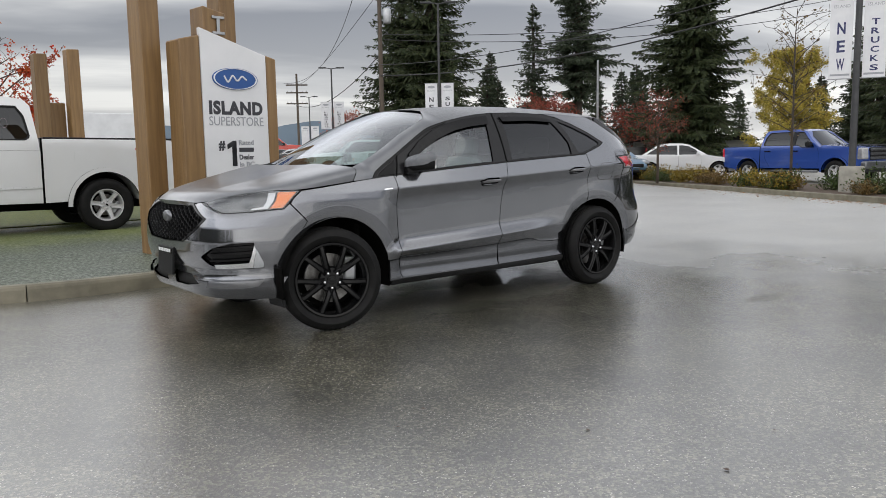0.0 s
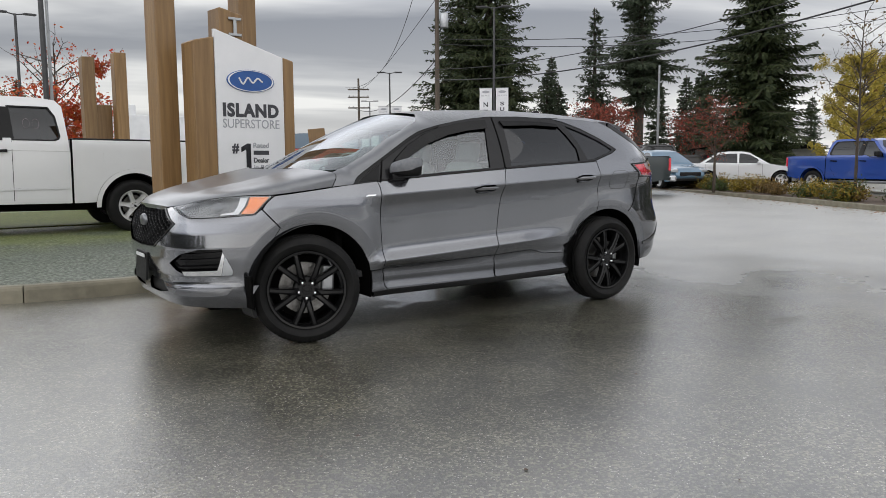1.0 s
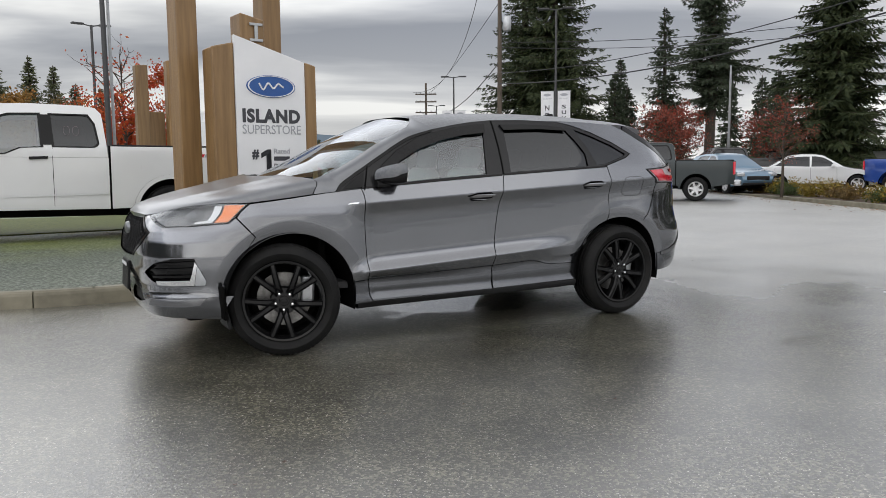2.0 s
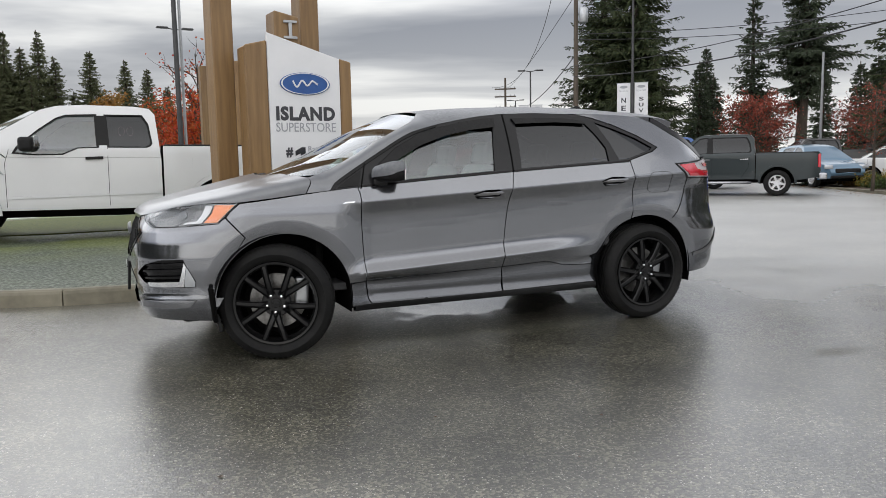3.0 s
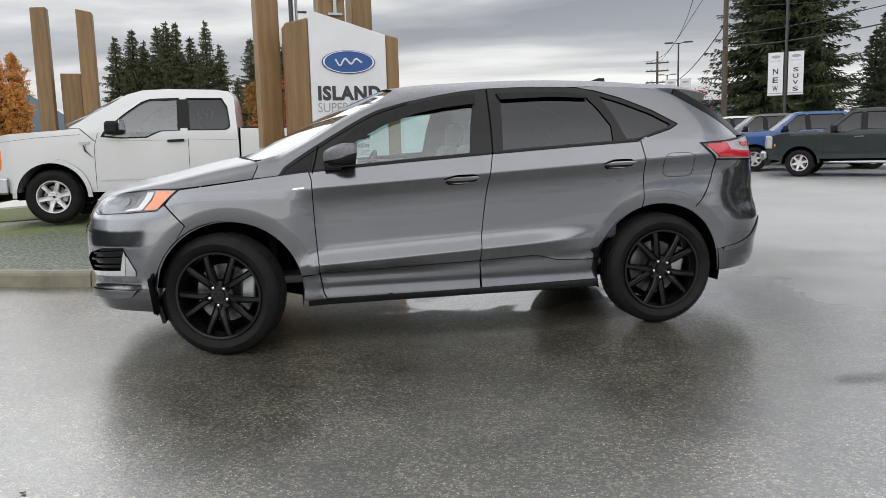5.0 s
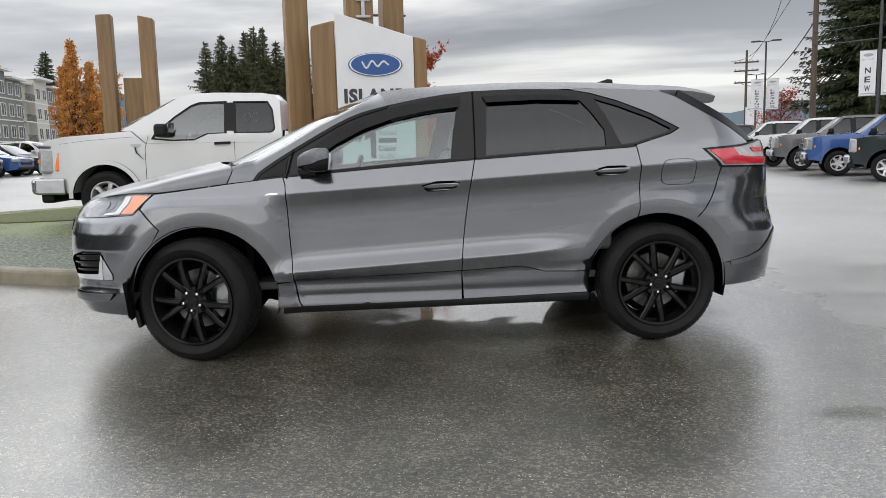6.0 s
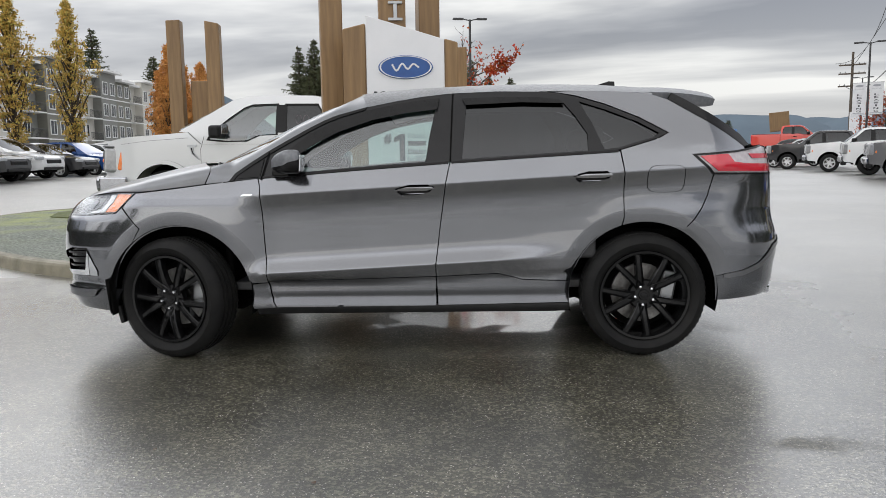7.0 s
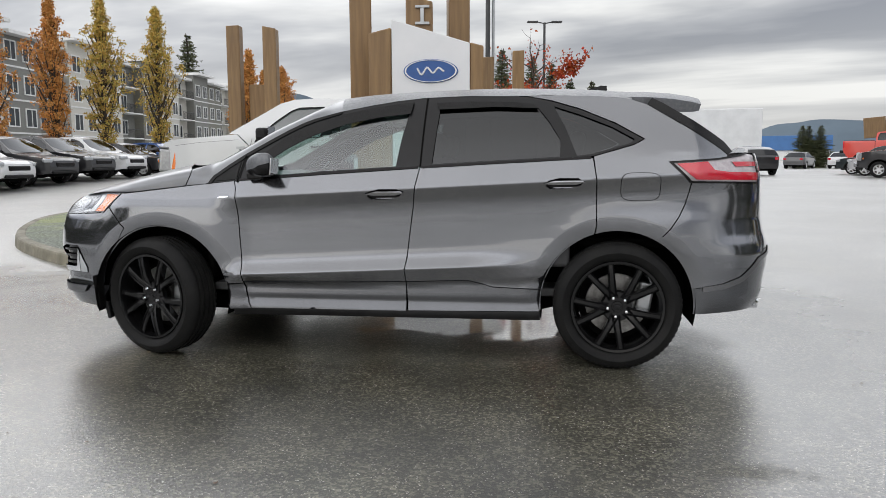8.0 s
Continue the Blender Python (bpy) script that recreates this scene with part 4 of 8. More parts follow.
# roof, screen pillars, screen, bonnet
ROOF_EDGE = DRIP[8:] + [(1.0, 1.597), (1.2, 1.593), (1.4, 1.581), (1.5, 1.57)]
roof_rows = []
for i, (x, z) in enumerate(ROOF_EDGE):
    e = skin(np.array([sx(x)]), np.array([z]))[0]
    zc = float(np.interp(x, [-0.24, 0, 0.4, 0.8, 1.2, 1.5], [1.630, 1.662, 1.684, 1.686, 1.675, 1.654]))
    r = []
    for k in range(15):
        v = k / 14
        y = e[1] * (1 - v)
        front = 1 - smoothstep((x + 0.24) / 0.5)
        r.append((e[0] - 0.10 * float(front) * (1 - (1 - v) ** 2), y, e[2] + (zc - e[2]) * (1 - (1 - v) ** (2.5 + 1.1 * float(front)))))
    roof_rows.append(r)
part("roof", rows(mirrored(roof_rows)), PAINT_WET, suv, smooth=True)
edge_f = spline([(-1.07, -0.735, 1.182), (-0.85, -0.705, 1.307), (-0.5, -0.645, 1.487), (-0.285, -0.58, 1.572)], 6)
mid_f = spline([(-1.36, 0, 1.165), (-1.0, 0, 1.335), (-0.62, 0, 1.515), (-0.335, 0, 1.628)], 6)
screen_rows = []
for a, b in zip(edge_f, mid_f):
    screen_rows.append([tuple(np.array([a[0] + (b[0] - a[0]) * (1 - (1 - v) ** 2), a[1] * (1 - v), a[2] + (b[2] - a[2]) * (1 - (1 - v) ** 2)])) for v in np.linspace(0, 1, 12)])
part("windscreen", rows(mirrored(screen_rows)), GLASS_SHIELD, suv, "clear windscreen", True)
hood_edge = spline([(-2.215, -0.37, 0.94), (-2.13, -0.5, 0.957), (-2.03, -0.615, 0.986), (-1.93, -0.69, 1.006), (-1.80, -0.765, 1.02), (-1.64, -0.828, 1.022), (-1.4, -0.850, 1.046), (-1.221, -0.852, 1.066)], 5)
hood_mid = spline([(-2.25, 0, 0.95), (-2.22, 0, 0.985), (-2.14, 0, 1.018), (-2.0, 0, 1.052), (-1.86, 0, 1.080), (-1.7, 0, 1.112), (-1.55, 0, 1.152), (-1.40, 0, 1.186)], 5)
hood_rows = []
for a, b in zip(hood_edge, hood_mid):
    back = float(smoothstep((a[0] + 2.1) / 0.88))
    p_ = 2.2 + 3.6 * back ** 2
    r = []
    for th in np.linspace(0, math.pi / 2, 30):
        y, h = math.cos(th) ** (2 / p_), max(math.sin(th), 0) ** (2 / p_)
        v = 1 - y
        crease = 0.010 * math.exp(-((v - 0.42) / 0.09) ** 2) * float(smoothstep((b[0] + 2.2) / 0.4))
        w = 1 - (1 - v) ** 2.0
        r.append((a[0] + (b[0] - a[0]) * w + 0.05 * back ** 4 * min(h * 1.2, 1) * (1 - w), a[1] * y, a[2] + (b[2] - a[2]) * h + crease))
    hood_rows.append(r)
part("bonnet", rows(mirrored(hood_rows)), PAINT_HOOD, suv, smooth=True)
on_skin = lambda x, z: tuple(skin(np.array([sx(x)]), np.array([z]))[0])
corner = [p for p in hood_rows[-1] if p[1] < -0.795]
low_edge = spline([on_skin(-1.214, 1.066), on_skin(-1.14, 1.074), on_skin(-1.06, 1.084)] + [on_skin(x, z) for x, z in DRIP[1:9]], 3)
top_edge = spline([(corner[-1][0] + 0.006, corner[-1][1], corner[-1][2]), (-1.12, -0.775, 1.188), (-1.07, -0.745, 1.200), (-1.02, -0.73, 1.221), (-0.93, -0.717, 1.267), (-0.82, -0.70, 1.325),
                   (-0.68, -0.68, 1.408), (-0.58, -0.666, 1.454), (-0.48, -0.645, 1.503), (-0.39, -0.618, 1.545), roof_rows[0][5]], 3)
pil = []
for k, (a, b) in enumerate(zip(low_edge, top_edge)):
    u = k / (len(low_edge) - 1)
    c = b - a
    out = np.array([0, -c[2], c[1]]) * (0.17 - 0.05 * float(smoothstep(u / 0.5))) * (1 - u ** 6)
    pil.append([tuple(a + c * w + out * 4 * w * (1 - w) * (1.3 - 0.6 * w)) for w in np.linspace(0, 1, 9)])
fit_row = lambda pts, n: [tuple(np.interp(w * (len(pts) - 1), range(len(pts)), [p[j] for p in pts]) for j in range(3)) for w in np.linspace(0, 1, n)]
pil[0] = [(p[0] + 0.007, p[1], p[2]) for p in fit_row(corner, 9)]
pil[1] = [tuple((2 * np.array(a) + np.array(b)) / 3) for a, b in zip(pil[0], pil[3])]
pil[2] = [tuple((np.array(a) + 2 * np.array(b)) / 3) for a, b in zip(pil[0], pil[3])]
pil[-1] = fit_row(roof_rows[0][:6], 9)
pv, pf = rows(pil)
part("screen_pillar", (pv, [t[::-1] for t in pf]), PAINT_HOOD, suv, smooth=True)
part("screen_pillar", ([(x, -y, z) for x, y, z in pv], pf), PAINT_HOOD, suv, smooth=True)
lip = mirrored([[(p[0] + 0.012, p[1], p[2] - 0.03) for p in hood_rows[0]], [(p[0], p[1], p[2]) for p in hood_rows[0]]])
part("bonnet_lip", rows(lip), PAINT_GREY, suv, smooth=True)
cowl_rows = []
for k, p in enumerate(hood_rows[-1]):
    v = 1 - p[1] / hood_rows[-1][0][1]
    q = (-1.10 + (-1.30 + 1.10) * (1 - (1 - v) ** 2), p[1] * 0.90, 1.165 + 0.015 * v)
    cowl_rows.append(((p[0] - 0.02, p[1], p[2] - 0.022), ((p[0] + q[0]) / 2, (p[1] + q[1]) / 2, (p[2] + q[2]) / 2 - 0.012), q))
part("cowl", rows(mirrored([[c[i] for c in cowl_rows] for i in range(3)])), BLACK_PLASTIC, suv, smooth=True)
for y0, y1 in ((-0.62, -0.05), (0.02, 0.58)):
    wiper = part("wiper", tube([(-1.235, y0, 1.155), (-1.30, (y0 * 2 + y1) / 3, 1.165), (-1.345, y1, 1.16)], 0.010, 6), BLACK_SATIN, suv)
    part("blade", tube([(-1.20, y0 - 0.02, 1.165), (-1.29, (y0 + y1) / 2, 1.188), (-1.315, y1, 1.178)], 0.006, 5), BLACK_PLASTIC, wiper)
# tail: screen, spoiler, fin
hg_edge, hg_mid = spline([(1.60, -0.63, 1.545), (1.80, -0.66, 1.425), (2.04, -0.68, 1.255)], 5), spline([(1.62, 0, 1.63), (1.9, 0, 1.47), (2.16, 0, 1.255)], 5)
part("rear_screen", rows(mirrored([[tuple(np.array([a[0] + (b[0] - a[0]) * (1 - (1 - v) ** 2), a[1] * (1 - v), a[2] + (b[2] - a[2]) * (1 - (1 - v) ** 2)])) for v in np.linspace(0, 1, 8)] for a, b in zip(hg_edge, hg_mid)])), BLACK_GLOSS, suv, "dark rear screen", True)
both_sides("screen_edge", sheet(side((1.588, 1.538), (1.643, 1.505), (1.823, 1.40), (2.008, 1.281), (2.053, 1.248), (2.10, 1.262), (2.055, 1.318), (1.87, 1.437), (1.69, 1.542), (1.62, 1.575)), skin, 0.03, (), 0.02, 0.002), BLACK_GLOSS, suv, "gloss black screen edge")
sp = []
for x, z, w, t in ((1.45, 1.652, 0.685, 0.075), (1.6, 1.65, 0.67, 0.085), (1.74, 1.64, 0.645, 0.078), (1.86, 1.622, 0.615, 0.058), (1.91, 1.61, 0.595, 0.038)):
    top = [(x + 0.035 * (1 - (abs(v) ** 2)), w * v, z - 0.068 * abs(v) ** 2.6) for v in np.linspace(-1, 1, 17)]
    bot = [(p[0] - 0.01, p[1] * 0.985, p[2] - t) for p in top[::-1]]
    sp.append(top + bot + [top[0]])
sv, sf = rows(sp)
part("roof_spoiler", (sv, [t[::-1] for t in sf] + [tuple(range(4 * 35, 4 * 35 + 34))]), PAINT_WET, suv, smooth="auto")
part("roof_fin", ([(1.22, -0.028, 1.668), (1.22, 0.028, 1.668), (1.40, -0.03, 1.662), (1.40, 0.03, 1.662), (1.36, -0.008, 1.712), (1.36, 0.008, 1.712), (1.40, -0.007, 1.71), (1.40, 0.007, 1.71)],
                  [(0, 2, 6, 4), (1, 5, 7, 3), (0, 4, 5, 1), (2, 3, 7, 6), (4, 6, 7, 5)]), BLACK_SATIN, suv)

# mirrors
def mirror_shell(k, t0, t1, grow):
    """Sections from the root to the outer end of a door mirror; t0 and t1 bound the angle round each section."""
    out = []
    for u in (0.0, 0.06, 0.2, 0.4, 0.6, 0.78, 0.9, 0.97, 1.0):
        end = 0.62 + 0.38 * math.sin(min(u / 0.2, 1) * math.pi / 2) if u < 0.2 else (1 - max((u - 0.72) / 0.28, 0) ** 3) ** 0.5 * 0.75 + 0.25
        xf, xr = -0.795 + 0.115 * u ** 1.7, -0.605 + 0.012 * u
        zt, zb = 1.222 + 0.046 * u ** 0.7, 1.118 + 0.012 * u
        cx, cz, rx, rz = (xf + xr) / 2, (zt + zb) / 2, (xr - xf) / 2 * (0.35 + 0.65 * end) + grow, (zt - zb) / 2 * end + grow
        sec = []
        for t in np.linspace(radians(t0), radians(t1), 25):
            c, q = math.cos(t), math.sin(t)
            ee = 0.42 if c > 0 else 0.8
            sec.append((cx + rx * math.copysign(abs(c) ** ee, c), k * -(0.885 + 0.165 * u + grow * u), cz + rz * math.copysign(abs(q) ** 0.62, q)))
        out.append(sec)
    return out


for far in (False, True):
    k = -1 if far else 1
    secs = mirror_shell(k, 0, 360, 0.0)
    mv, mf = rows(secs)
    mf = mf + [tuple(range(len(mv) - 25, len(mv)))]
    mir = part("door_mirror", (mv, mf if far else [t[::-1] for t in mf]), BLACK_SATIN, suv, "grey door mirror with a black lower half", "auto")
    cv_, cf_ = rows(mirror_shell(k, 4, 190, 0.004))
    cf_ = cf_ + [tuple(range(len(cv_) - 25, len(cv_)))]
    part("mirror_cap", (cv_, cf_ if far else [t[::-1] for t in cf_]), PAINT_WET, mir, "grey upper shell", "auto")
    part("mirror_arm", boxed((0.10, 0.10, 0.045), (-0.735, k * -0.895, 1.128), 0.012), BLACK_SATIN, mir)
    part("mirror_glass", boxed((0.006, 0.135, 0.095), (-0.597, k * -0.97, 1.185), 0.002, (0, 4, 0)), CHROME, mir)

# wheels
def wheel_parts(parent, m, rad, width, rim_r, spoke_mat, rim_mat, style="split", nuts=5, detail=True):
    """Tyre, rim, spokes, hub, nuts and brake about the y axis; the outer face looks to -y."""
    h = width / 2
    r = part("wheel", lathe([(rim_r, -h + 0.02), (rim_r - 0.004, -h + 0.012), (rim_r - 0.018, -h + 0.014), (rim_r - 0.024, -h + 0.03), (rim_r - 0.035, -h + 0.06), (rim_r - 0.05, h - 0.05)], 48), rim_mat, parent, smooth="auto", m=m)
    parent, m = r, Matrix()
    prof_ = [(rim_r - 0.005, -h + 0.03), (rim_r + 0.012, -h + 0.008), (rim_r + (rad - rim_r) * 0.45, -h - 0.004), (rad - 0.045, -h + 0.002), (rad - 0.02, -h + 0.016), (rad - 0.004, -h + 0.036)]
    if detail:
        for gy in (-0.062, -0.022, 0.022, 0.062):
            prof_ += [(rad - 0.001, gy - 0.009), (rad - 0.014, gy - 0.007), (rad - 0.014, gy + 0.007), (rad - 0.001, gy + 0.009)]
    prof_ += [(rad - 0.004, h - 0.036), (rad - 0.02, h - 0.016), (rim_r + 0.01, h - 0.008), (rim_r - 0.005, h - 0.03)]
    tyre_v, tyre_f = lathe(prof_, 128)
    if detail:
        # cross-cuts on both shoulders
        cut = []
        for x, y, z in tyre_v:
            r_ = math.hypot(x, z)
            k = 1 - 0.005 / r_ if r_ > rad - 0.022 and abs(y) > 0.064 and round(math.atan2(z, x) / (2 * math.pi / 128)) % 2 else 1
            cut.append((x * k, y, z * k))
        tyre_v = cut
    part("tyre", (tyre_v, tyre_f), RUBBER, parent, smooth="auto", m=m)
    part("brake_disc", lathe([(0.0, -0.01), (0.075, -0.01), (0.078, 0.0), (rim_r * 0.66, 0.0), (rim_r * 0.66, 0.024), (0.0, 0.024)], 36), STEEL, parent, smooth="auto", m=m @ pose(0, 0.01, 0))
    part("wheel_back", lathe([(0.0, h - 0.06), (rim_r - 0.05, h - 0.06)], 32), UNDER, parent, m=m)
    if detail:
        part("caliper", boxed((0.09, 0.07, 0.2), (rim_r * 0.56, 0.015, 0.06), 0.015), GALV, r)
    spokes = []
    if style == "split":
        for i in range(5):
            for d in (-1, 1):
                mid_ = radians(90 + 72 * i)
                ct = []
                for rr, da, wd, yy in ((0.040, 31, 0.028, -h + 0.044), (0.075, 30, 0.026, -h + 0.028), (0.13, 24, 0.0225, -h + 0.015), (rim_r * 0.76, 21, 0.0205, -h + 0.012), (rim_r - 0.008, 20, 0.022, -h + 0.018)):
                    aa = mid_ + d * radians(da)
                    c, s = math.cos(aa), math.sin(aa)
                    t = (-s, c)
                    ct.append([(rr * c + t[0] * wd * e, yy + q_, rr * s + t[1] * wd * e) for e, q_ in ((-1, 0.05), (-0.93, 0.006), (-0.70, 0.0), (-0.45, 0.010), (0.45, 0.010), (0.70, 0.0), (0.93, 0.006), (1, 0.05))])
                spokes.append(rows(ct))
    else:
        n = 6 if style == "six" else 5
        for i in range(n):
            a = radians(90 + 360 / n * i)
            ct = []
            for rr, wd, yy in ((0.05, 0.045, -h + 0.05), (0.12, 0.035, -h + 0.035), (rim_r * 0.7, 0.033, -h + 0.028), (rim_r - 0.006, 0.042, -h + 0.026)):
                c, s = math.cos(a), math.sin(a)
                ct.append([(rr * c - s * wd * e, yy + q_, rr * s + c * wd * e) for e, q_ in ((-1, 0.04), (-0.8, 0.0), (-0.2, 0.004), (0.2, 0.004), (0.8, 0.0), (1, 0.04))])
            spokes.append(rows(ct))
    mats = spoke_mat
    for sp_ in spokes:
        part("spoke", sp_, mats, r, smooth="auto")
    part("hub", lathe([(0.0, -h + 0.034), (0.03, -h + 0.035), (0.034, -h + 0.042), (0.085, -h + 0.042), (0.095, -h + 0.07)], 28), spoke_mat, r, smooth="auto")
    if detail:
        part("hub_cap", moved(lathe([(0.0, -h + 0.030), (0.022, -h + 0.031), (0.026, -h + 0.036)], 20), Matrix.Diagonal((1.0, 1, 0.6, 1))), BLACK_GLOSS, r, "plain dark hub emblem")
        for i in range(nuts):
            a = radians(90 + 36 + 360 / nuts * i)
            part("wheel_nut", moved(lathe([(0.0, -h + 0.016), (0.008, -h + 0.017), (0.0115, -h + 0.024), (0.0115, -h + 0.045)], 8), pose(0.057 * math.cos(a), 0, 0.057 * math.sin(a))), CHROME, r)
    return r


def car_wheel(parent, x, y, z, steer=0.0, spin=0.0, rad=0.372, width=0.245, rim_r=0.271, spoke_mat=None, rim_mat=None, style="split", detail=True, nuts=5):
    far = y > 0
    m = pose(x, y, z, 0, 0, steer) @ pose(0, 0, 0, 0, 0, 180 if far else 0) @ pose(0, 0, 0, 0, spin, 0)
    return wheel_parts(parent, m, rad, width, rim_r, spoke_mat or WHEEL_BLACK, rim_mat or WHEEL_BLACK, style, nuts, detail)


car_wheel(suv, -1.425, -0.815, 0.372, -17, 4)
car_wheel(suv, -1.425, 0.815, 0.372, -17, 30)
car_wheel(suv, 1.425, -0.82, 0.372, 0, 10)
car_wheel(suv, 1.425, 0.82, 0.372, 0, 50)

# arch liners, floor pan and hangings beneath
for cx in (FX, RX):
    for k in (-1, 1):
        lin = []
        for a in np.linspace(-14, 194, 26):
            c, s = math.cos(radians(a)), math.sin(radians(a))
            lin.append([(cx + (AR + 0.01) * c, k * y, AZ + (AR + 0.01) * s) for y in (0.90, 0.80, 0.5)])
        part("arch_liner", rows(lin), UNDER, suv, smooth=True)
        part("arch_wall", ([(cx, k * 0.5, AZ)] + [p[2] for p in lin], [(0, i + 1, i + 2) for i in range(25)]), UNDER, suv)
part("floor_pan", boxed((1.85, 1.6, 0.12), (0.02, 0, 0.31), 0.03), UNDER, suv)
part("engine_tray", boxed((0.9, 1.0, 0.16), (-1.55, 0, 0.30), 0.03), UNDER, suv)
part("nose_tray", boxed((0.40, 1.0, 0.08), (-1.97, 0, 0.36), 0.03), UNDER, suv)
part("rear_tray", boxed((0.9, 1.05, 0.16), (1.55, 0, 0.36), 0.03), UNDER, suv)
part("silencer", boxed((0.3, 1.3, 0.18), (2.02, 0, 0.42), 0.05), UNDER, suv)
for k in (-1, 1):
    part("splash_guard", boxed((0.03, 0.30, 0.22), (-1.835, k * 0.735, 0.385), 0.008, (0, -6, 0)), UNDER, suv)
    part("air_deflector", boxed((0.025, 0.22, 0.11), (-1.80, k * 0.72, 0.26), 0.006, (0, -12, 0)), BLACK_PLASTIC, suv)
    part("exhaust_tip", moved(lathe([(0.035, 0), (0.035, 0.1), (0.03, 0.1), (0.03, 0)], 18, "x"), pose(2.17, k * 0.6, 0.36)), CHROME, suv, "chrome exhaust tip", True)
part("bulkhead", boxed((0.05, 1.5, 0.62), (-1.12, 0, 0.78), 0.02), UNDER, suv)
part("boot_floor", boxed((1.0, 1.35, 0.06), (1.7, 0, 0.72), 0.02), UNDER, suv)

# cabin
part("dashboard", boxed((0.42, 1.42, 0.30), (-0.86, 0, 0.98), 0.10, (0, 8, 0), 4), CABIN, suv)
part("cabin_floor", boxed((2.6, 1.5, 0.05), (0.2, 0, 0.42), 0.01), CABIN, suv)
for k in (-1, 1):
    part("door_lining", boxed((2.0, 0.05, 0.55), (0.15, k * 0.80, 0.86), 0.02), CABIN, suv)
part("headliner", rows(mirrored([[(p[0] + (0.05 if i == 0 else 0), p[1] * 0.93, p[2] - 0.055) for p in r] for i, r in enumerate(roof_rows)])), SEAT, suv, smooth=True)
wheel_rim = [(-0.47 + 0.11 * math.cos(a) * 0.45, -0.37 + 0.185 * math.sin(a), 1.03 + 0.185 * math.cos(a) * 0.92) for a in np.linspace(0, 2 * math.pi, 33)]
part("steering_wheel", join(tube(wheel_rim, 0.016, 8, False), tube([(-0.47, -0.53, 1.03), (-0.49, -0.37, 1.02), (-0.47, -0.21, 1.03)], 0.022, 8), tube([(-0.49, -0.37, 1.02), (-0.72, -0.37, 0.95)], 0.045, 10)), BLACK_SATIN, suv, "", "auto")


def seat(parent, x, y, w=0.5):
    s = part("seat", boxed((0.5, w, 0.16), (x, y, 0.62), 0.05, (0, -6, 0), 3), SEAT, parent, "light grey cloth seat")
    part("seat_back", boxed((0.15, w, 0.62), (x + 0.30, y, 0.93), 0.06, (0, 17, 0), 3, (1, 0.8)), SEAT, s)
    part("head_rest", boxed((0.10, 0.26, 0.17), (x + 0.41, y, 1.31), 0.04, (0, 12, 0), 3), SEAT, s)
    part("head_rest_post", join(tube([(x + 0.375, y - 0.06, 1.16), (x + 0.4, y - 0.06, 1.28)], 0.008, 6), tube([(x + 0.375, y + 0.06, 1.16), (x + 0.4, y + 0.06, 1.28)], 0.008, 6)), CHROME, s)


for y in (-0.37, 0.37):
    seat(suv, -0.12, y)
    seat(suv, 0.78, y, 0.6)
part("cabin_mirror", boxed((0.03, 0.22, 0.07), (-0.50, 0, 1.46), 0.012), CABIN, suv)

# ---- ground, kerbs, planted islands ----
def lot_z(x, y):
    """The lot lies level round the car and rises a little towards its far rows."""
    d = math.hypot(x, y)
    left = float(smoothstep((-x - 6) / 8)) * float(smoothstep((y - 8) / 14))
    return 0.30 * left + 0.18 * float(smoothstep((d - 19) / 12)) * float(smoothstep((y - 6) / 8))


_line = [-2400, -700, -200, -90] + list(range(-60, 61, 3)) + [90, 200, 700, 2400]
ground = tagged(part("ground", rows([[(x, y, lot_z(x, y)) for y in _line] for x in _line]), ASPHALT, smooth=True), "wide lot of wet dark asphalt with sheets of standing water", "ground", kind="structure")
ground.data.flip_normals()

TURF = material("gravelly_turf", (0.046, 0.058, 0.042), 0.7, second=(0.118, 0.136, 0.108), scale=28, grain=0.9, grain_scale=70, rough2=0.45, detail=9, edge=(0.42, 0.62))
# moss, with sunlight painted into its yellow-green, covers more turf further from the kerb
tn, tl = TURF.node_tree.nodes, TURF.node_tree.links
t_at, t_xyz, t_noise = tn.new("ShaderNodeTexCoord"), tn.new("ShaderNodeSeparateXYZ"), tn.new("ShaderNodeTexNoise")
t_noise.inputs["Scale"].default_value, t_noise.inputs["Detail"].default_value = 1.1, 7.0
tl.new(t_at.outputs["Object"], t_noise.inputs["Vector"])
tl.new(t_at.outputs["Object"], t_xyz.inputs[0])
t_y, t_patch, t_mask, t_sunlit_moss = tn.new("ShaderNodeMapRange"), tn.new("ShaderNodeMapRange"), tn.new("ShaderNodeMath"), tn.new("ShaderNodeMix")
for node, values in ((t_y, (4.2, 8.2, 0.06, 1.0)), (t_patch, (0.40, 0.62, 0.15, 0.95))):
    for key_, v in zip(("From Min", "From Max", "To Min", "To Max"), values):
        node.inputs[key_].default_value = v
tl.new(t_xyz.outputs["Y"], t_y.inputs["Value"])
tl.new(t_noise.outputs["Fac"], t_patch.inputs["Value"])
t_mask.operation = "MULTIPLY"
tl.new(t_y.outputs[0], t_mask.inputs[0])
tl.new(t_patch.outputs[0], t_mask.inputs[1])
t_sunlit_moss.data_type = "RGBA"
t_base = tn["Principled BSDF"].inputs["Base Color"]
tl.new(t_base.links[0].from_socket, t_sunlit_moss.inputs["A"])
t_sunlit_moss.inputs["B"].default_value = (0.20, 0.235, 0.035, 1)
tl.new(t_mask.outputs[0], t_sunlit_moss.inputs["Factor"])
tl.new(t_sunlit_moss.outputs["Result"], t_base)
GRASS = material("mossy_grass", (0.045, 0.06, 0.012), 0.8, second=(0.10, 0.115, 0.02), scale=14, grain=0.8, grain_scale=90)
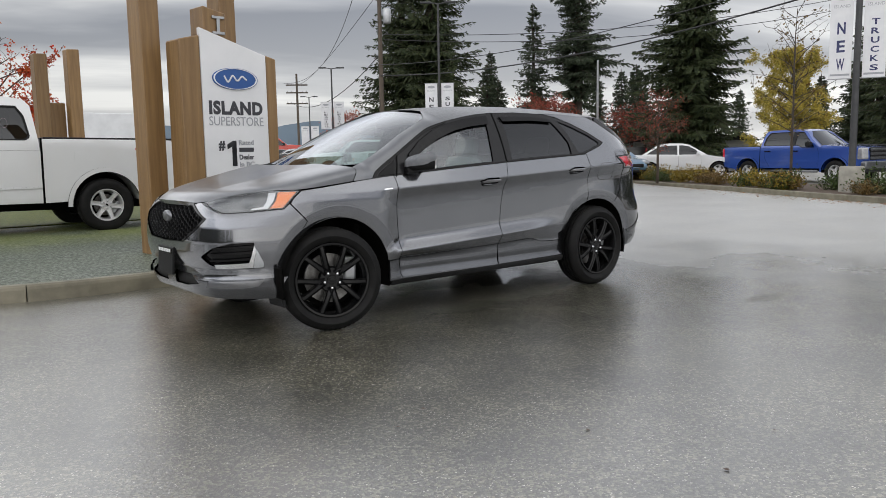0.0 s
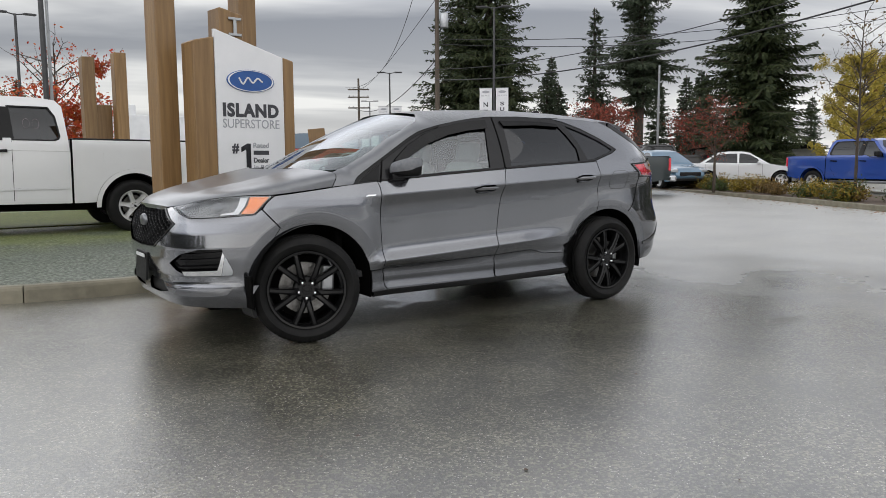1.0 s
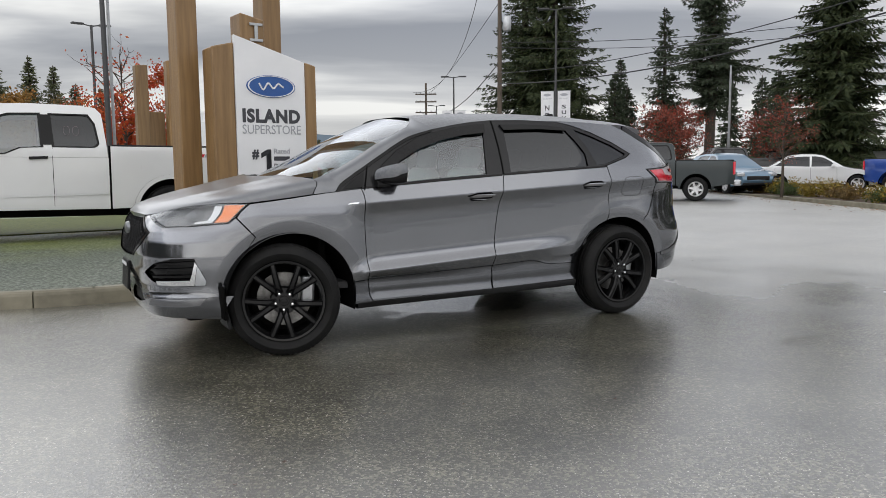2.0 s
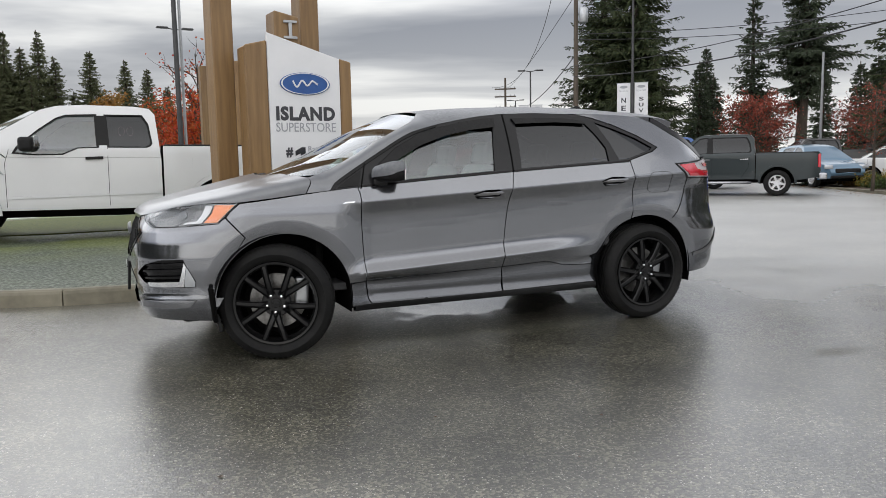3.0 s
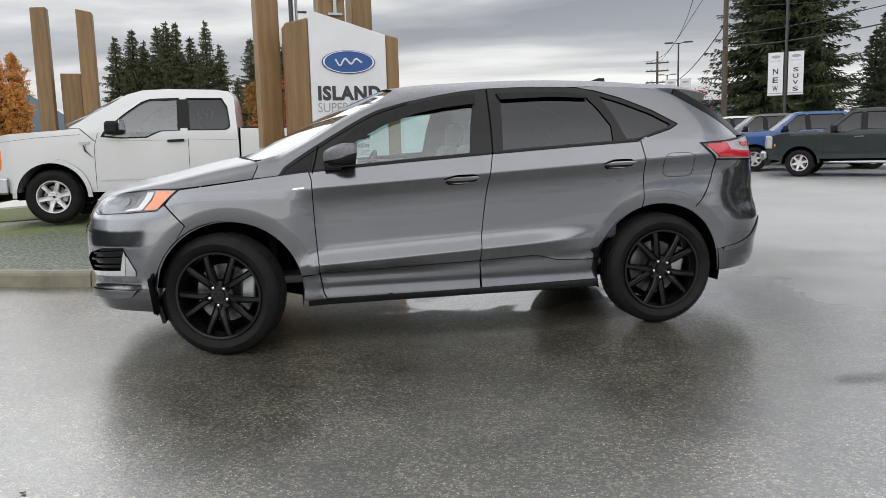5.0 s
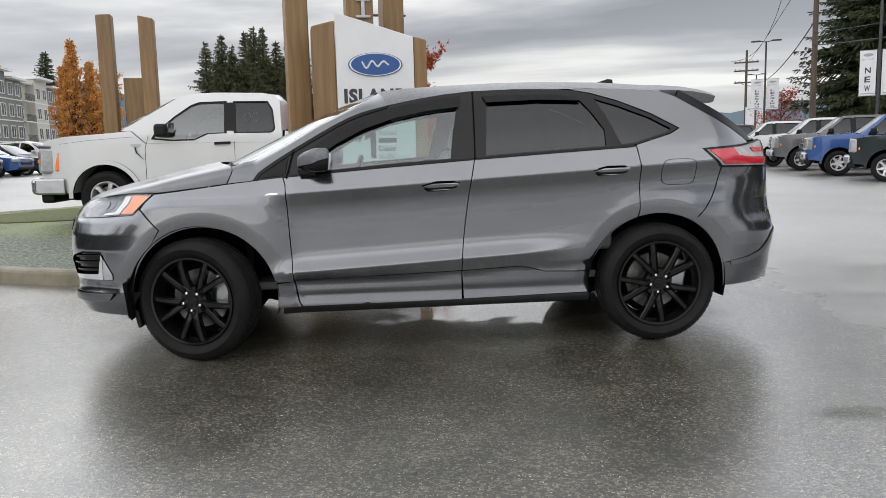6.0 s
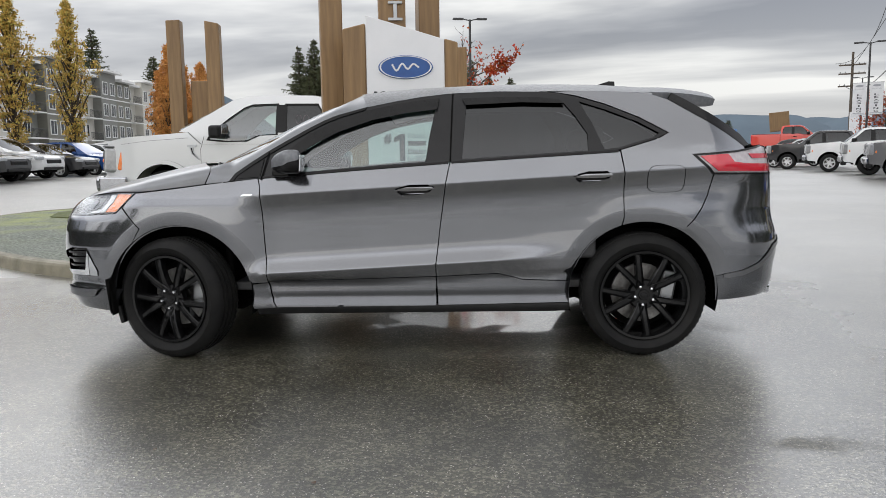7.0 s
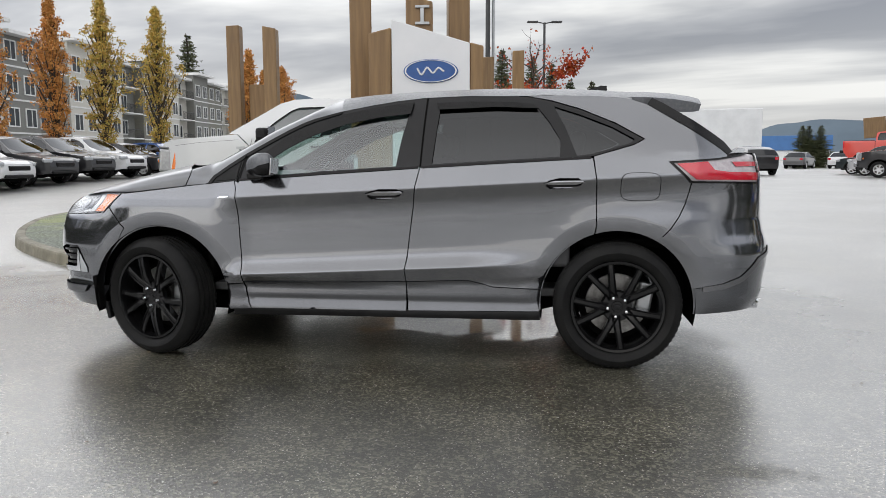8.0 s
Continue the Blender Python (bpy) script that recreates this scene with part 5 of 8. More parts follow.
SOIL = material("bark_mulch", (0.05, 0.033, 0.022), 0.9, second=(0.09, 0.06, 0.04), scale=20, grain=0.9, grain_scale=60)

# the near kerb runs behind the car and swings away towards the far end of the lot
KERB = spline([(2.35, 5.0), (2.25, 3.4), (1.75, 2.35), (0.9, 2.0), (0, 1.95), (-1.7, 1.93), (-2.5, 1.93), (-3.1, 2.05), (-3.7, 2.27), (-4.4, 2.66), (-5.3, 3.35), (-6.3, 4.3), (-7.2, 5.5), (-7.95, 6.75), (-8.5, 7.9), (-8.85, 9.2), (-8.7, 10.6), (-8.0, 11.6), (-6.8, 12.6), (-5, 13.4), (-2, 14.2), (0.6, 14.2), (2.0, 12.8), (2.4, 10.0), (2.4, 7.0), (2.36, 5.2)], 8)


def kerb_unit(a, b, w=0.155, h=0.15, gap=(0.004, 0.004)):
    """One kerb stone between two plan points, with a rounded front edge; the second side faces the lawn."""
    d = np.array(b) - np.array(a)
    L = float(np.hypot(*d))
    t = d / L
    n = np.array([t[1], -t[0]])
    sec = [(0.0, 0.0), (0.012, h - 0.04), (0.022, h - 0.015), (0.045, h), (w - 0.02, h), (w, h - 0.015), (w, 0.0)]
    v, f = [], []
    for q in (np.array(a) + t * gap[0], np.array(b) - t * gap[1]):
        for o, z in sec:
            v.append((q[0] + n[0] * o, q[1] + n[1] * o, z))
    k = len(sec)
    f = [(i, i + 1, k + i + 1, k + i) for i in range(k - 1)] + [tuple(range(k))[::-1], tuple(range(k, 2 * k))]
    return v, f


def kerb_run(name, line, length, h, parent_label, mat, start=0.0):
    run = tagged(new(name), parent_label, "kerb", kind="structure")
    s = np.concatenate([[0], np.cumsum(np.hypot(*np.diff(line, axis=0).T))])
    s = s - start
    n = int(s[-1] / length)
    for i in range(-1 if start else 0, n):
        sub = max(1, int(length / 0.45))
        pieces = []
        for k in range(sub):
            a, b = (i + k / sub) * length, (i + (k + 1) / sub) * length
            pa = (np.interp(a, s, line[:, 0]), np.interp(a, s, line[:, 1]))
            pb = (np.interp(b, s, line[:, 0]), np.interp(b, s, line[:, 1]))
            pieces.append(kerb_unit(pa, pb, h=h, gap=(0.006 if k == 0 else -0.002, 0.006 if k == sub - 1 else -0.002)))
        part("kerbstone", join(*pieces), mat, run)
    return run


_near = int(np.argmin(np.hypot(KERB[:, 0] + 2.85, KERB[:, 1] - 2.0)))
kerb_run("kerb", KERB, 3.05, 0.15, "wet buff concrete kerb in long cast lengths", CONCRETE, float(np.hypot(*np.diff(KERB[:_near + 1], axis=0).T).sum()) % 3.05)


def lawn_z(x, y):
    """The turf rises gently from the kerb to the parked pickup."""
    k = 0.13 + 0.075 * float(smoothstep((y - 2.2) / 4.0)) - 0.06 * float(smoothstep((-x - 4.0) / 4.0))
    return k + 0.015 * noise.noise(Vector((x * 0.8, y * 0.8, 0)))


outline = []
for i in range(0, len(KERB)):
    j0, j1 = max(i - 1, 0), min(i + 1, len(KERB) - 1)
    t = KERB[j1] - KERB[j0]
    t = t / np.hypot(*t)
    outline.append(tuple(KERB[i] + np.array([t[1], -t[0]]) * 0.152))
tv, tf, _ = sheet(outline, lambda u, v, off=0.0: np.stack([u, v, np.array([lawn_z(a, b) for a, b in zip(np.atleast_1d(u), np.atleast_1d(v))]) + off], -1), 0.35, (), 0.14)
tagged(part("turf_island", (tv, tf), TURF, smooth=True), "low island of dark gravelly turf inside the kerb", "lawn", kind="structure")
gv, gf, _ = sheet([(-6.6, 8.0), (-5.0, 8.0), (-3, 8.1), (0, 8.2), (2.0, 8.3), (1.6, 12.5), (-4, 12.6), (-7.2, 11.2), (-7.9, 9.8), (-7.4, 8.6)], lambda u, v, off=0.0: np.stack([u, v, np.array([lawn_z(a, b) for a, b in zip(np.atleast_1d(u), np.atleast_1d(v))]) + off + 0.02], -1), 0.3, (), 0.03)
tagged(part("grass_strip", (gv, gf), GRASS, smooth=True), "mossy yellow-green grass strip behind the pickup", "grass", kind="structure")

# the far planted bed
BED = spline([(11.5, -8.0), (12.6, -3.4), (13.8, 0.3), (15.1, 3.0), (17.6, 7.3), (19.8, 12.0), (21.4, 15.6), (22.0, 16.8), (22.9, 17.0)], 6)
kerb_run("bed_kerb", BED[::-1], 2.43, 0.14, "wet concrete kerb along the planted bed", CONCRETE)
bed_in = [tuple(p + np.array([0.10, -0.06])) for p in BED]
bed_out = [(25.6, 16.0), (22.4, 9.5), (19.6, 4.0), (17.2, -1.0), (16.0, -5.0), (15.2, -9.0)]
bv, bf, _ = sheet(bed_in + bed_out, lambda u, v, off=0.0: np.stack([u, v, 0.12 + 0.0 * u + off], -1), 0.6, (), 0.12)
tagged(part("planting_bed", (bv, bf), SOIL), "planting bed of dark bark mulch behind the far kerb", "bed", kind="structure")

# ---- timber sign and posts ----
def timber_post(name, parent, x, y, w, d, z0, z1, turn=0.0, slope=0.0, label=""):
    """A squared timber with eased edges and a slanting top."""
    bm = boxed((w, d, z1 - z0), (0, 0, (z1 - z0) / 2), 0.012, (0, 0, 0), 1)
    for v in bm.verts:
        if v.co.z > (z1 - z0) * 0.6:
            v.co.z += slope * v.co.x
    return part(name, bm, TIMBER, parent, label, m=pose(x, y, z0, 0, 0, turn))


SIGN_TURN = 6.0
sign = thing("timber_sign", "white sign panel between stained timber posts on the turf", "sign", m=pose(-0.30, 3.25, 0.12, 0, 0, SIGN_TURN))
W, B, T0, T1 = 0.86, 0.35, 2.62, 2.36
pan = bmesh.new()
v = [pan.verts.new(p) for p in ((-W / 2, 0, B), (W / 2, 0, B), (W / 2, 0, T1), (-W / 2, 0, T0))]
f = pan.faces.new(v)
g = bmesh.ops.extrude_face_region(pan, geom=[f])
bmesh.ops.translate(pan, vec=(0, 0.06, 0), verts=[e for e in g["geom"] if isinstance(e, bmesh.types.BMVert)])
bmesh.ops.recalc_face_normals(pan, faces=pan.faces)
bmesh.ops.bevel(pan, geom=list(pan.edges), offset=0.006, segments=1, affect="EDGES")
panel_ob = part("panel", pan, SIGN_WHITE, sign, "white panel with dark lettering", m=pose(0, -0.10, 0))
timber_post("side_timber", sign, -W / 2 - 0.13, 0.06, 0.25, 0.33, 0.0, 2.50, 0, 0.25)
timber_post("side_timber", sign, W / 2 + 0.075, 0.05, 0.15, 0.28, 0.0, 2.35, 0, -0.25)
timber_post("tall_post", sign, -0.84, 0.42, 0.25, 0.25, 0.0, 5.2, 8)
timber_post("tall_post", sign, 0.29, 0.66, 0.25, 0.25, 0.0, 5.4, 8)
timber_post("top_block", sign, -0.14, 0.22, 0.30, 0.30, 2.2, 2.87, 2, -0.2)
br = bmesh.new()
box(br, (0.16, 0.02, 0.03), (0, 0, 0.26), 0.004)
box(br, (0.16, 0.02, 0.03), (0, 0, 0.08), 0.004)
box(br, (0.04, 0.018, 0.20), (0.0, 0, 0.17), 0.004)
part("steel_bracket", br, GALV, sign, "bare steel bracket", m=pose(-0.10, 0.05, 2.52))
oval = moved(lathe([(0.0, -0.012), (0.97, -0.012), (1.0, -0.008), (1.0, 0.0)], 48), Matrix.Diagonal((0.30, 1, 0.128, 1)))
part("emblem", oval, INK_BLUE, panel_ob, "plain blue oval emblem with a white rim", m=pose(0, -0.002, 2.06))
part("emblem_rim", moved(lathe([(0.90, -0.011), (0.90, -0.018), (0.955, -0.018), (0.955, -0.011)], 48, closed=True), Matrix.Diagonal((0.30, 1, 0.128, 1))), SIGN_WHITE, panel_ob, "", m=pose(0, -0.002, 2.06))
swash = [(-0.15 + 0.30 * u, -0.016, 2.056 + 0.042 * math.sin(u * 15.0 + 2.2) * (1 - 0.6 * u) + 0.018 * u) for u in np.linspace(0, 1, 60)]
part("emblem_swash", moved(tube(swash, [0.010 + 0.004 * math.sin(9 * i) for i in range(60)], 6), pose(0, -0.016, 0) @ Matrix.Diagonal((1, 0.3, 1, 1)) @ pose(0, 0.016, 0)), SIGN_WHITE, panel_ob, "plain white wavy stroke", True)
FACE = pose(0, 0, 0, 90, 0, 0)
writing("lettering", "ISLAND", 0.2, INK_DARK, panel_ob, pose(0, -0.002, 1.72) @ FACE, "dark lettering", width=0.71, height=0.163, bold=0.010, space=1.12)
writing("lettering", "SUPERSTORE", 0.1, INK_GREY, panel_ob, pose(0, -0.002, 1.565) @ FACE, "grey lettering", width=0.72, height=0.105)
writing("lettering", "#", 0.1, INK_DARK, panel_ob, pose(-0.215, -0.002, 1.275) @ FACE, "dark lettering", width=0.085, height=0.115, bold=0.004)
figure = bmesh.new()
figure.faces.new([figure.verts.new((x, -0.004, z)) for x, z in ((0.0, -0.14), (0.056, -0.14), (0.056, 0.14), (0.014, 0.14), (-0.056, 0.10), (-0.056, 0.045), (0.0, 0.075))])
bmesh.ops.solidify(figure, geom=list(figure.faces), thickness=0.004)
part("lettering", figure, INK_DARK, panel_ob, "dark lettering", m=pose(-0.085, 0, 1.185) @ Matrix.Diagonal((1.1, 1, 1.07, 1)))
for s_, z, w_, mt in (("Rated", 1.315, 0.20, INK_GREY), ("Dealer", 1.14, 0.20, INK_DARK), ("in BC", 1.055, 0.20, INK_GREY)):
    writing("lettering", s_, 0.1, mt, panel_ob, pose(0.11, -0.002, z) @ FACE, "lettering", width=w_, height=0.060, bold=0.002)
part("word_bar", boxed((0.20, 0.006, 0.05), (0.11, -0.002, 1.228), 0.002), INK_DARK, panel_ob)

posts_b = thing("timber_posts", "two tall slant-topped timber posts and a short block on the turf", "posts", "timber posts", m=pose(-4.8, 9.5, 0.2))
timber_post("tall_post", posts_b, -0.40, 0, 0.26, 0.26, 0, 3.62, 6, 0.05)
timber_post("tall_post", posts_b, 0.36, -0.05, 0.26, 0.26, 0, 3.56, 6, -0.2)
timber_post("short_post", posts_b, -0.02, 0.25, 0.34, 0.26, 0, 2.5, 6, 0.0)
posts_a = thing("timber_posts", "two tall timber posts and a short block beyond the pickup bed", "posts", "timber posts", m=pose(-0.05, 12.65, 0.1))
timber_post("tall_post", posts_a, -0.37, -0.08, 0.26, 0.26, 0, 3.4, 6, 0.05)
timber_post("tall_post", posts_a, 0.31, 0.07, 0.26, 0.26, 0, 3.55, 6, 0.05)
timber_post("short_post", posts_a, -0.03, 0.35, 0.36, 0.26, 0, 2.42, 6, 0.0)

# ---- parked vehicles: each built about the middle between its axles, nose to -x ----
def tapered(W, belt, lean, nose, tail, nose_in=0.14, tail_in=0.10, crown=0.02):
    """Half-width of a body by length and height."""
    def half(u, v):
        u, v = np.asarray(u, float), np.asarray(v, float)
        w = W - 0.03 * smoothstep((0.55 - v) / 0.3) - crown * ((v - belt * 0.75) / belt) ** 2
        w = w - np.maximum(v - belt, 0) * lean - 0.25 * np.maximum(v - belt, 0) ** 2
        w = w - nose_in * np.clip((nose + 0.7 - u) / 0.7, 0, 1) ** 2 - tail_in * np.clip((u - tail + 0.5) / 0.5, 0, 1) ** 2
        return w
    return lambda u, v, off=0.0: np.stack([np.asarray(u, float), -(half(u, v) + off), np.asarray(v, float)], -1)


def shell(name, outline, surf, mat, parent, step=0.09, holes=(), label="", crown=0.03):
    """A closed body from its side outline: both flanks, and a skin across between them."""
    lp = fine(outline, step)
    v, f, _ = sheet(outline, surf, step, holes, 0)
    n0 = len(v)
    far = [(x, -y, z) for x, y, z in v]
    allv = list(v) + far
    allf = list(f) + [tuple(i + n0 for i in t[::-1]) for t in f]
    q = surf(np.array([p[0] for p in lp]), np.array([p[1] for p in lp]))
    area = sum(a[0] * b[1] - b[0] * a[1] for a, b in zip(lp, lp[1:] + lp[:1]))
    grid = []
    m = len(lp)
    for i, p in enumerate(q):
        a, b = lp[i - 1], lp[(i + 1) % m]
        t = np.array([b[0] - a[0], b[1] - a[1]])
        nn = np.array([t[1], -t[0]]) * (1 if area > 0 else -1)
        nn = nn / (np.hypot(*nn) + 1e-9)
        r = []
        for k in np.linspace(-1, 1, 9):
            bulge = crown * (1 - k * k) if nn[1] > -0.2 else 0.0
            r.append((p[0] + nn[0] * bulge, -p[1] * k, p[2] + nn[1] * bulge))
        grid.append(r)
    grid.append(grid[0])
    gv, gf = rows(grid)
    if area < 0:
        gf = [t[::-1] for t in gf]
    return part(name, join((allv, allf), (gv, gf)), mat, parent, label, "auto")


def xz_arc(cx, r, a0, a1, cz=0.40, n=18):
    return [(cx + r * math.cos(radians(a0 + (a1 - a0) * i / n)), cz + r * math.sin(radians(a0 + (a1 - a0) * i / n))) for i in range(n + 1)]


def flank(name, poly, surf, mat, parent, label="", off=0.004, depth=0.006, step=0.09, sides=(False, True)):
    made = sheet(poly, surf, step, (), depth, off)
    return [plate(name, made, mat, parent, label, s) for s in sides]


def seam(xz, surf, parent, w=0.007, sides=(False, True)):
    """A dark shut line along points of the side view."""
    pts = [np.array(p) for p in xz]
    l, r = [], []
    for i, p in enumerate(pts):
        d = pts[min(i + 1, len(pts) - 1)] - pts[max(i - 1, 0)]
        d = d / np.hypot(*d)
        n = np.array([-d[1], d[0]]) * w / 2
        l.append(tuple(p + n))
        r.append(tuple(p - n))
    flank("shut_line", l + r[::-1], surf, UNDER, parent, off=0.002, depth=0.0, step=0.2, sides=sides)


def cross_pane(name, a, b, wa, wb, mat, parent, bow=0.08, label=""):
    """A pane across the body between two heights: a (x, z) below and b above, with the half-widths there."""
    g = []
    for t in np.linspace(0, 1, 6):
        x, z, w = a[0] + (b[0] - a[0]) * t, a[1] + (b[1] - a[1]) * t, wa + (wb - wa) * t
        s = -1 if a[0] < b[0] else 1
        g.append([(x + s * bow * (1 - k * k) * 0.6, w * k, z + bow * 0.35 * (1 - k * k)) for k in np.linspace(-1, 1, 9)])
    return part(name, rows(g), mat, parent, label, True)


def four_wheels(parent, wb, track, rad, rim_r, spoke, style, detail=False):
    for x in (-wb / 2, wb / 2):
        for y in (-track, track):
            car_wheel(parent, x, y, rad, 0, 17 if x < 0 else 40, rad, 0.25, rim_r, spoke, spoke, style, detail, 6)


ALLOY = material("alloy_wheel", (0.62, 0.62, 0.63), 0.38, 0.6, second=(0.52, 0.52, 0.53), scale=16)


def pickup(paint, label, m, wb=3.68, cab="extended", group="parked vehicles", spoke=None, chrome=None, detail=False, lift=0.0, style="six", step_bar=False, tyre=0.40):
    """A full-size pickup truck."""
    t = thing("pickup_truck", label, "pickup truck", group, m)
    f, r = -wb / 2, wb / 2
    n0, t1 = f - 0.98, r + 1.20
    chrome = chrome or GALV_BRIGHT
    top, belt, hood = 1.93 + lift, 1.27 + lift, 1.25 + lift
    lo = 0.52 + lift - (0.12 if detail else 0.0)
    surf = tapered(1.0, belt, 0.30, n0, t1)
    ar = tyre + 0.10
    cz = tyre + 0.01
    cab0, cab1 = f + 0.46, (f + 2.70 if cab == "extended" else f + 3.0)
    body = [(n0 + 0.03, lo + 0.15), (n0, lo + 0.35), (n0 + 0.02, hood - 0.16), (n0 + 0.10, hood - 0.05), (n0 + 0.4, hood + 0.01), (f + 0.1, hood + 0.06), (cab0 - 0.05, hood + 0.09)] + ([(cab0 + 0.16, belt - 0.12), (cab1, belt - 0.12)] if detail else [(cab0 + 0.1, belt + 0.02), (cab1 - 0.05, belt + 0.04), (cab1, belt - 0.0)]) + [(cab1, lo)] + [(cab0 + 0.1, lo)] + xz_arc(f, ar, -5 + 12, 173, cz) + [(n0 + 0.1, lo)]
    shell("body", body, surf, paint, t)
    bed = [(cab1 + 0.03, belt + 0.05), (t1 - 0.03, belt + 0.05), (t1, belt - 0.0), (t1, lo + 0.1), (t1 - 0.05, lo + 0.05)] + xz_arc(r, ar, 7, 173, cz) + [(cab1 + 0.03, lo)]
    shell("bed", bed, surf, paint, t, crown=0.0)
    part("bed_rail", boxed((t1 - cab1 - 0.1, 1.92, 0.03), ((t1 + cab1) / 2, 0, belt + 0.062), 0.01), BLACK_PLASTIC, t)
    roof = [(cab0 + 0.12, belt + 0.01), (cab0 + 0.55, belt + 0.36), (cab0 + 0.80, top - 0.07), (cab0 + 0.98, top - 0.015), (cab0 + 1.3, top), (cab1 - 0.35, top - 0.01), (cab1 - 0.14, top - 0.04), (cab1 - 0.06, top - 0.13), (cab1 - 0.005, belt + 0.03)]
    doors = cab0 + 1.48 if cab == "extended" else cab0 + 1.25
    if detail:
        roof = [(cab0 + 0.18, belt - 0.117), (cab0 - 0.03, belt + 0.072), (cab0 - 0.19, belt + 0.075), (cab0 + 0.25, belt + 0.34), (cab0 + 0.62, top - 0.085), (cab0 + 0.84, top - 0.02), (cab0 + 1.2, top)] + roof[5:-1] + [(cab1 - 0.005, belt - 0.117)]
    win_f = [(cab0 + 0.36, belt + 0.005), (cab0 + 0.40, belt + 0.10), (cab0 + 0.62, belt + 0.30), (cab0 + 0.88, top - 0.12), (cab0 + 1.0, top - 0.10), (doors - 0.12, top - 0.09), (doors - 0.10, belt + 0.085), (cab0 + 0.98, belt + 0.075), (cab0 + 0.84, belt + 0.015), (cab0 + 0.78, belt + 0.005)]
    win_r = [(doors + 0.03, belt + 0.085), (doors - 0.0, top - 0.09), (cab1 - 0.30, top - 0.10), (cab1 - 0.25, top - 0.125), (cab1 - 0.17, top - 0.28), (cab1 - 0.13, belt + 0.15), (cab1 - 0.15, belt + 0.11), (cab1 - 0.2, belt + 0.085)]
    if detail:
        win_f = [(cab0 + 0.28, belt - 0.05), (cab0 + 0.34, belt + 0.05), (cab0 + 0.60, belt + 0.28), (cab0 + 0.83, belt + 0.45), (cab0 + 0.95, belt + 0.495), (doors - 0.13, belt + 0.51), (doors - 0.11, belt + 0.03), (cab0 + 1.10, belt + 0.02), (cab0 + 0.90, belt - 0.07), (cab0 + 0.55, belt - 0.075)]
        win_r = [(x, z - 0.05 if z < belt + 0.2 else min(z, belt + 0.51)) for x, z in win_r]
    shell("cab_roof", roof, surf, paint, t, 0.07, [win_f, win_r])
    flank("side_window", win_f, surf, GLASS_TRUCK if detail else GLASS_DARK, t, "clear side window" if detail else "side window", -0.012, 0)
    flank("rear_window", win_r, surf, GLASS_DARK, t, "dark tinted window", -0.012, 0)
    flank("window_pillar", [(doors - 0.13, belt + 0.06), (doors - 0.14, top - (0.16 if detail else 0.10)), (doors + 0.02, top - (0.16 if detail else 0.10)), (doors + 0.05, belt + 0.06)], surf, BLACK_SATIN, t)
    for w_ in (win_f, win_r):
        lf = fine(w_, 0.06)
        flank_made = sheet(ring(lf, 1.045), surf, 0.09, [ring(lf, 0.965)], 0.012, 0.003)
        for far in (False, True):
            plate("window_seal", flank_made, BLACK_SATIN, t, "", far)
    flank("body_fold", [(cab0 + 0.2, lo + 0.20), (cab1 - 0.02, lo + 0.235), (cab1 - 0.02, lo + 0.215), (cab0 + 0.2, lo + 0.165)], surf, paint, t, "", 0.012, 0.014)
    if detail:
        bow = [[(cab0 - 0.18 + 0.74 * q - 0.24 * (1 - 0.5 * q) * (1 - k * k), (0.86 - 0.17 * q) * k, belt + 0.10 + 0.45 * q + 0.05 * (1 - k * k)) for k in np.linspace(-1, 1, 15)] for q in np.linspace(0, 1, 7)]
        part("windscreen", rows(bow), SCREEN_GREEN, t, "greenish windscreen", True)
    else:
        cross_pane("windscreen", (cab0 + 0.13, belt + 0.05), (cab0 + 0.80, top - 0.09), 0.80, 0.66, GLASS_DARK, t, 0.10, "windscreen")
    part("cab_lining", boxed((cab1 - cab0 - 0.5, 1.5, 0.3), ((cab0 + cab1) / 2 + 0.1, 0, belt - (0.27 if detail else 0.12)), 0.04), CABIN, t)
    for y in (-0.42, 0.42):
        part("seat_back", boxed((0.16, 0.5, 0.75), (doors - 0.05, y, belt + 0.1), 0.05, (0, 12, 0)), CABIN, t)
    # seams, handles, trim
    seam([(cab0 + 0.22, belt), (cab0 + 0.16, belt - 0.2), (cab0 + 0.16, lo + 0.05)], surf, t)
    seam([(doors + 0.02, belt + 0.02), (doors + 0.02, lo + 0.05)], surf, t)
    if detail:
        seam([(n0 + 0.32, hood - 0.10), (f - 0.2, hood - 0.045), (cab0 - 0.02, hood + 0.0)], surf, t, 0.004)
    if cab != "extended":
        seam([(cab1 - 0.15, belt + 0.02), (cab1 - 0.2, lo + 0.35), (cab1 - 0.4, lo + 0.05)], surf, t)
    seam([(cab1 + 0.015, belt + 0.06), (cab1 + 0.015, lo)], surf, t, 0.03)
    for hx in ((doors - 0.16,) if cab == "extended" else (doors - 0.16, cab1 - 0.32)):
        flank("door_handle", [(hx - 0.12, belt - 0.15), (hx + 0.12, belt - 0.14), (hx + 0.12, belt - 0.10), (hx - 0.12, belt - 0.11)], surf, BLACK_SATIN if chrome is not GALV_BRIGHT or detail else chrome, t, "", 0.03, 0.03)
    for k in (-1, 1):
        mi = part("door_mirror", boxed((0.20, 0.27, 0.20) if detail else (0.17, 0.27, 0.19), (cab0 + 0.47, k * 1.11, belt + (0.07 if detail else 0.115)), 0.05, (0, 0, k * 12), 3), BLACK_PLASTIC, t, "black door mirror")
        part("mirror_arm", boxed((0.07, 0.2, 0.05), (cab0 + 0.50, k * 0.98, belt + 0.05), 0.015), BLACK_PLASTIC, mi)
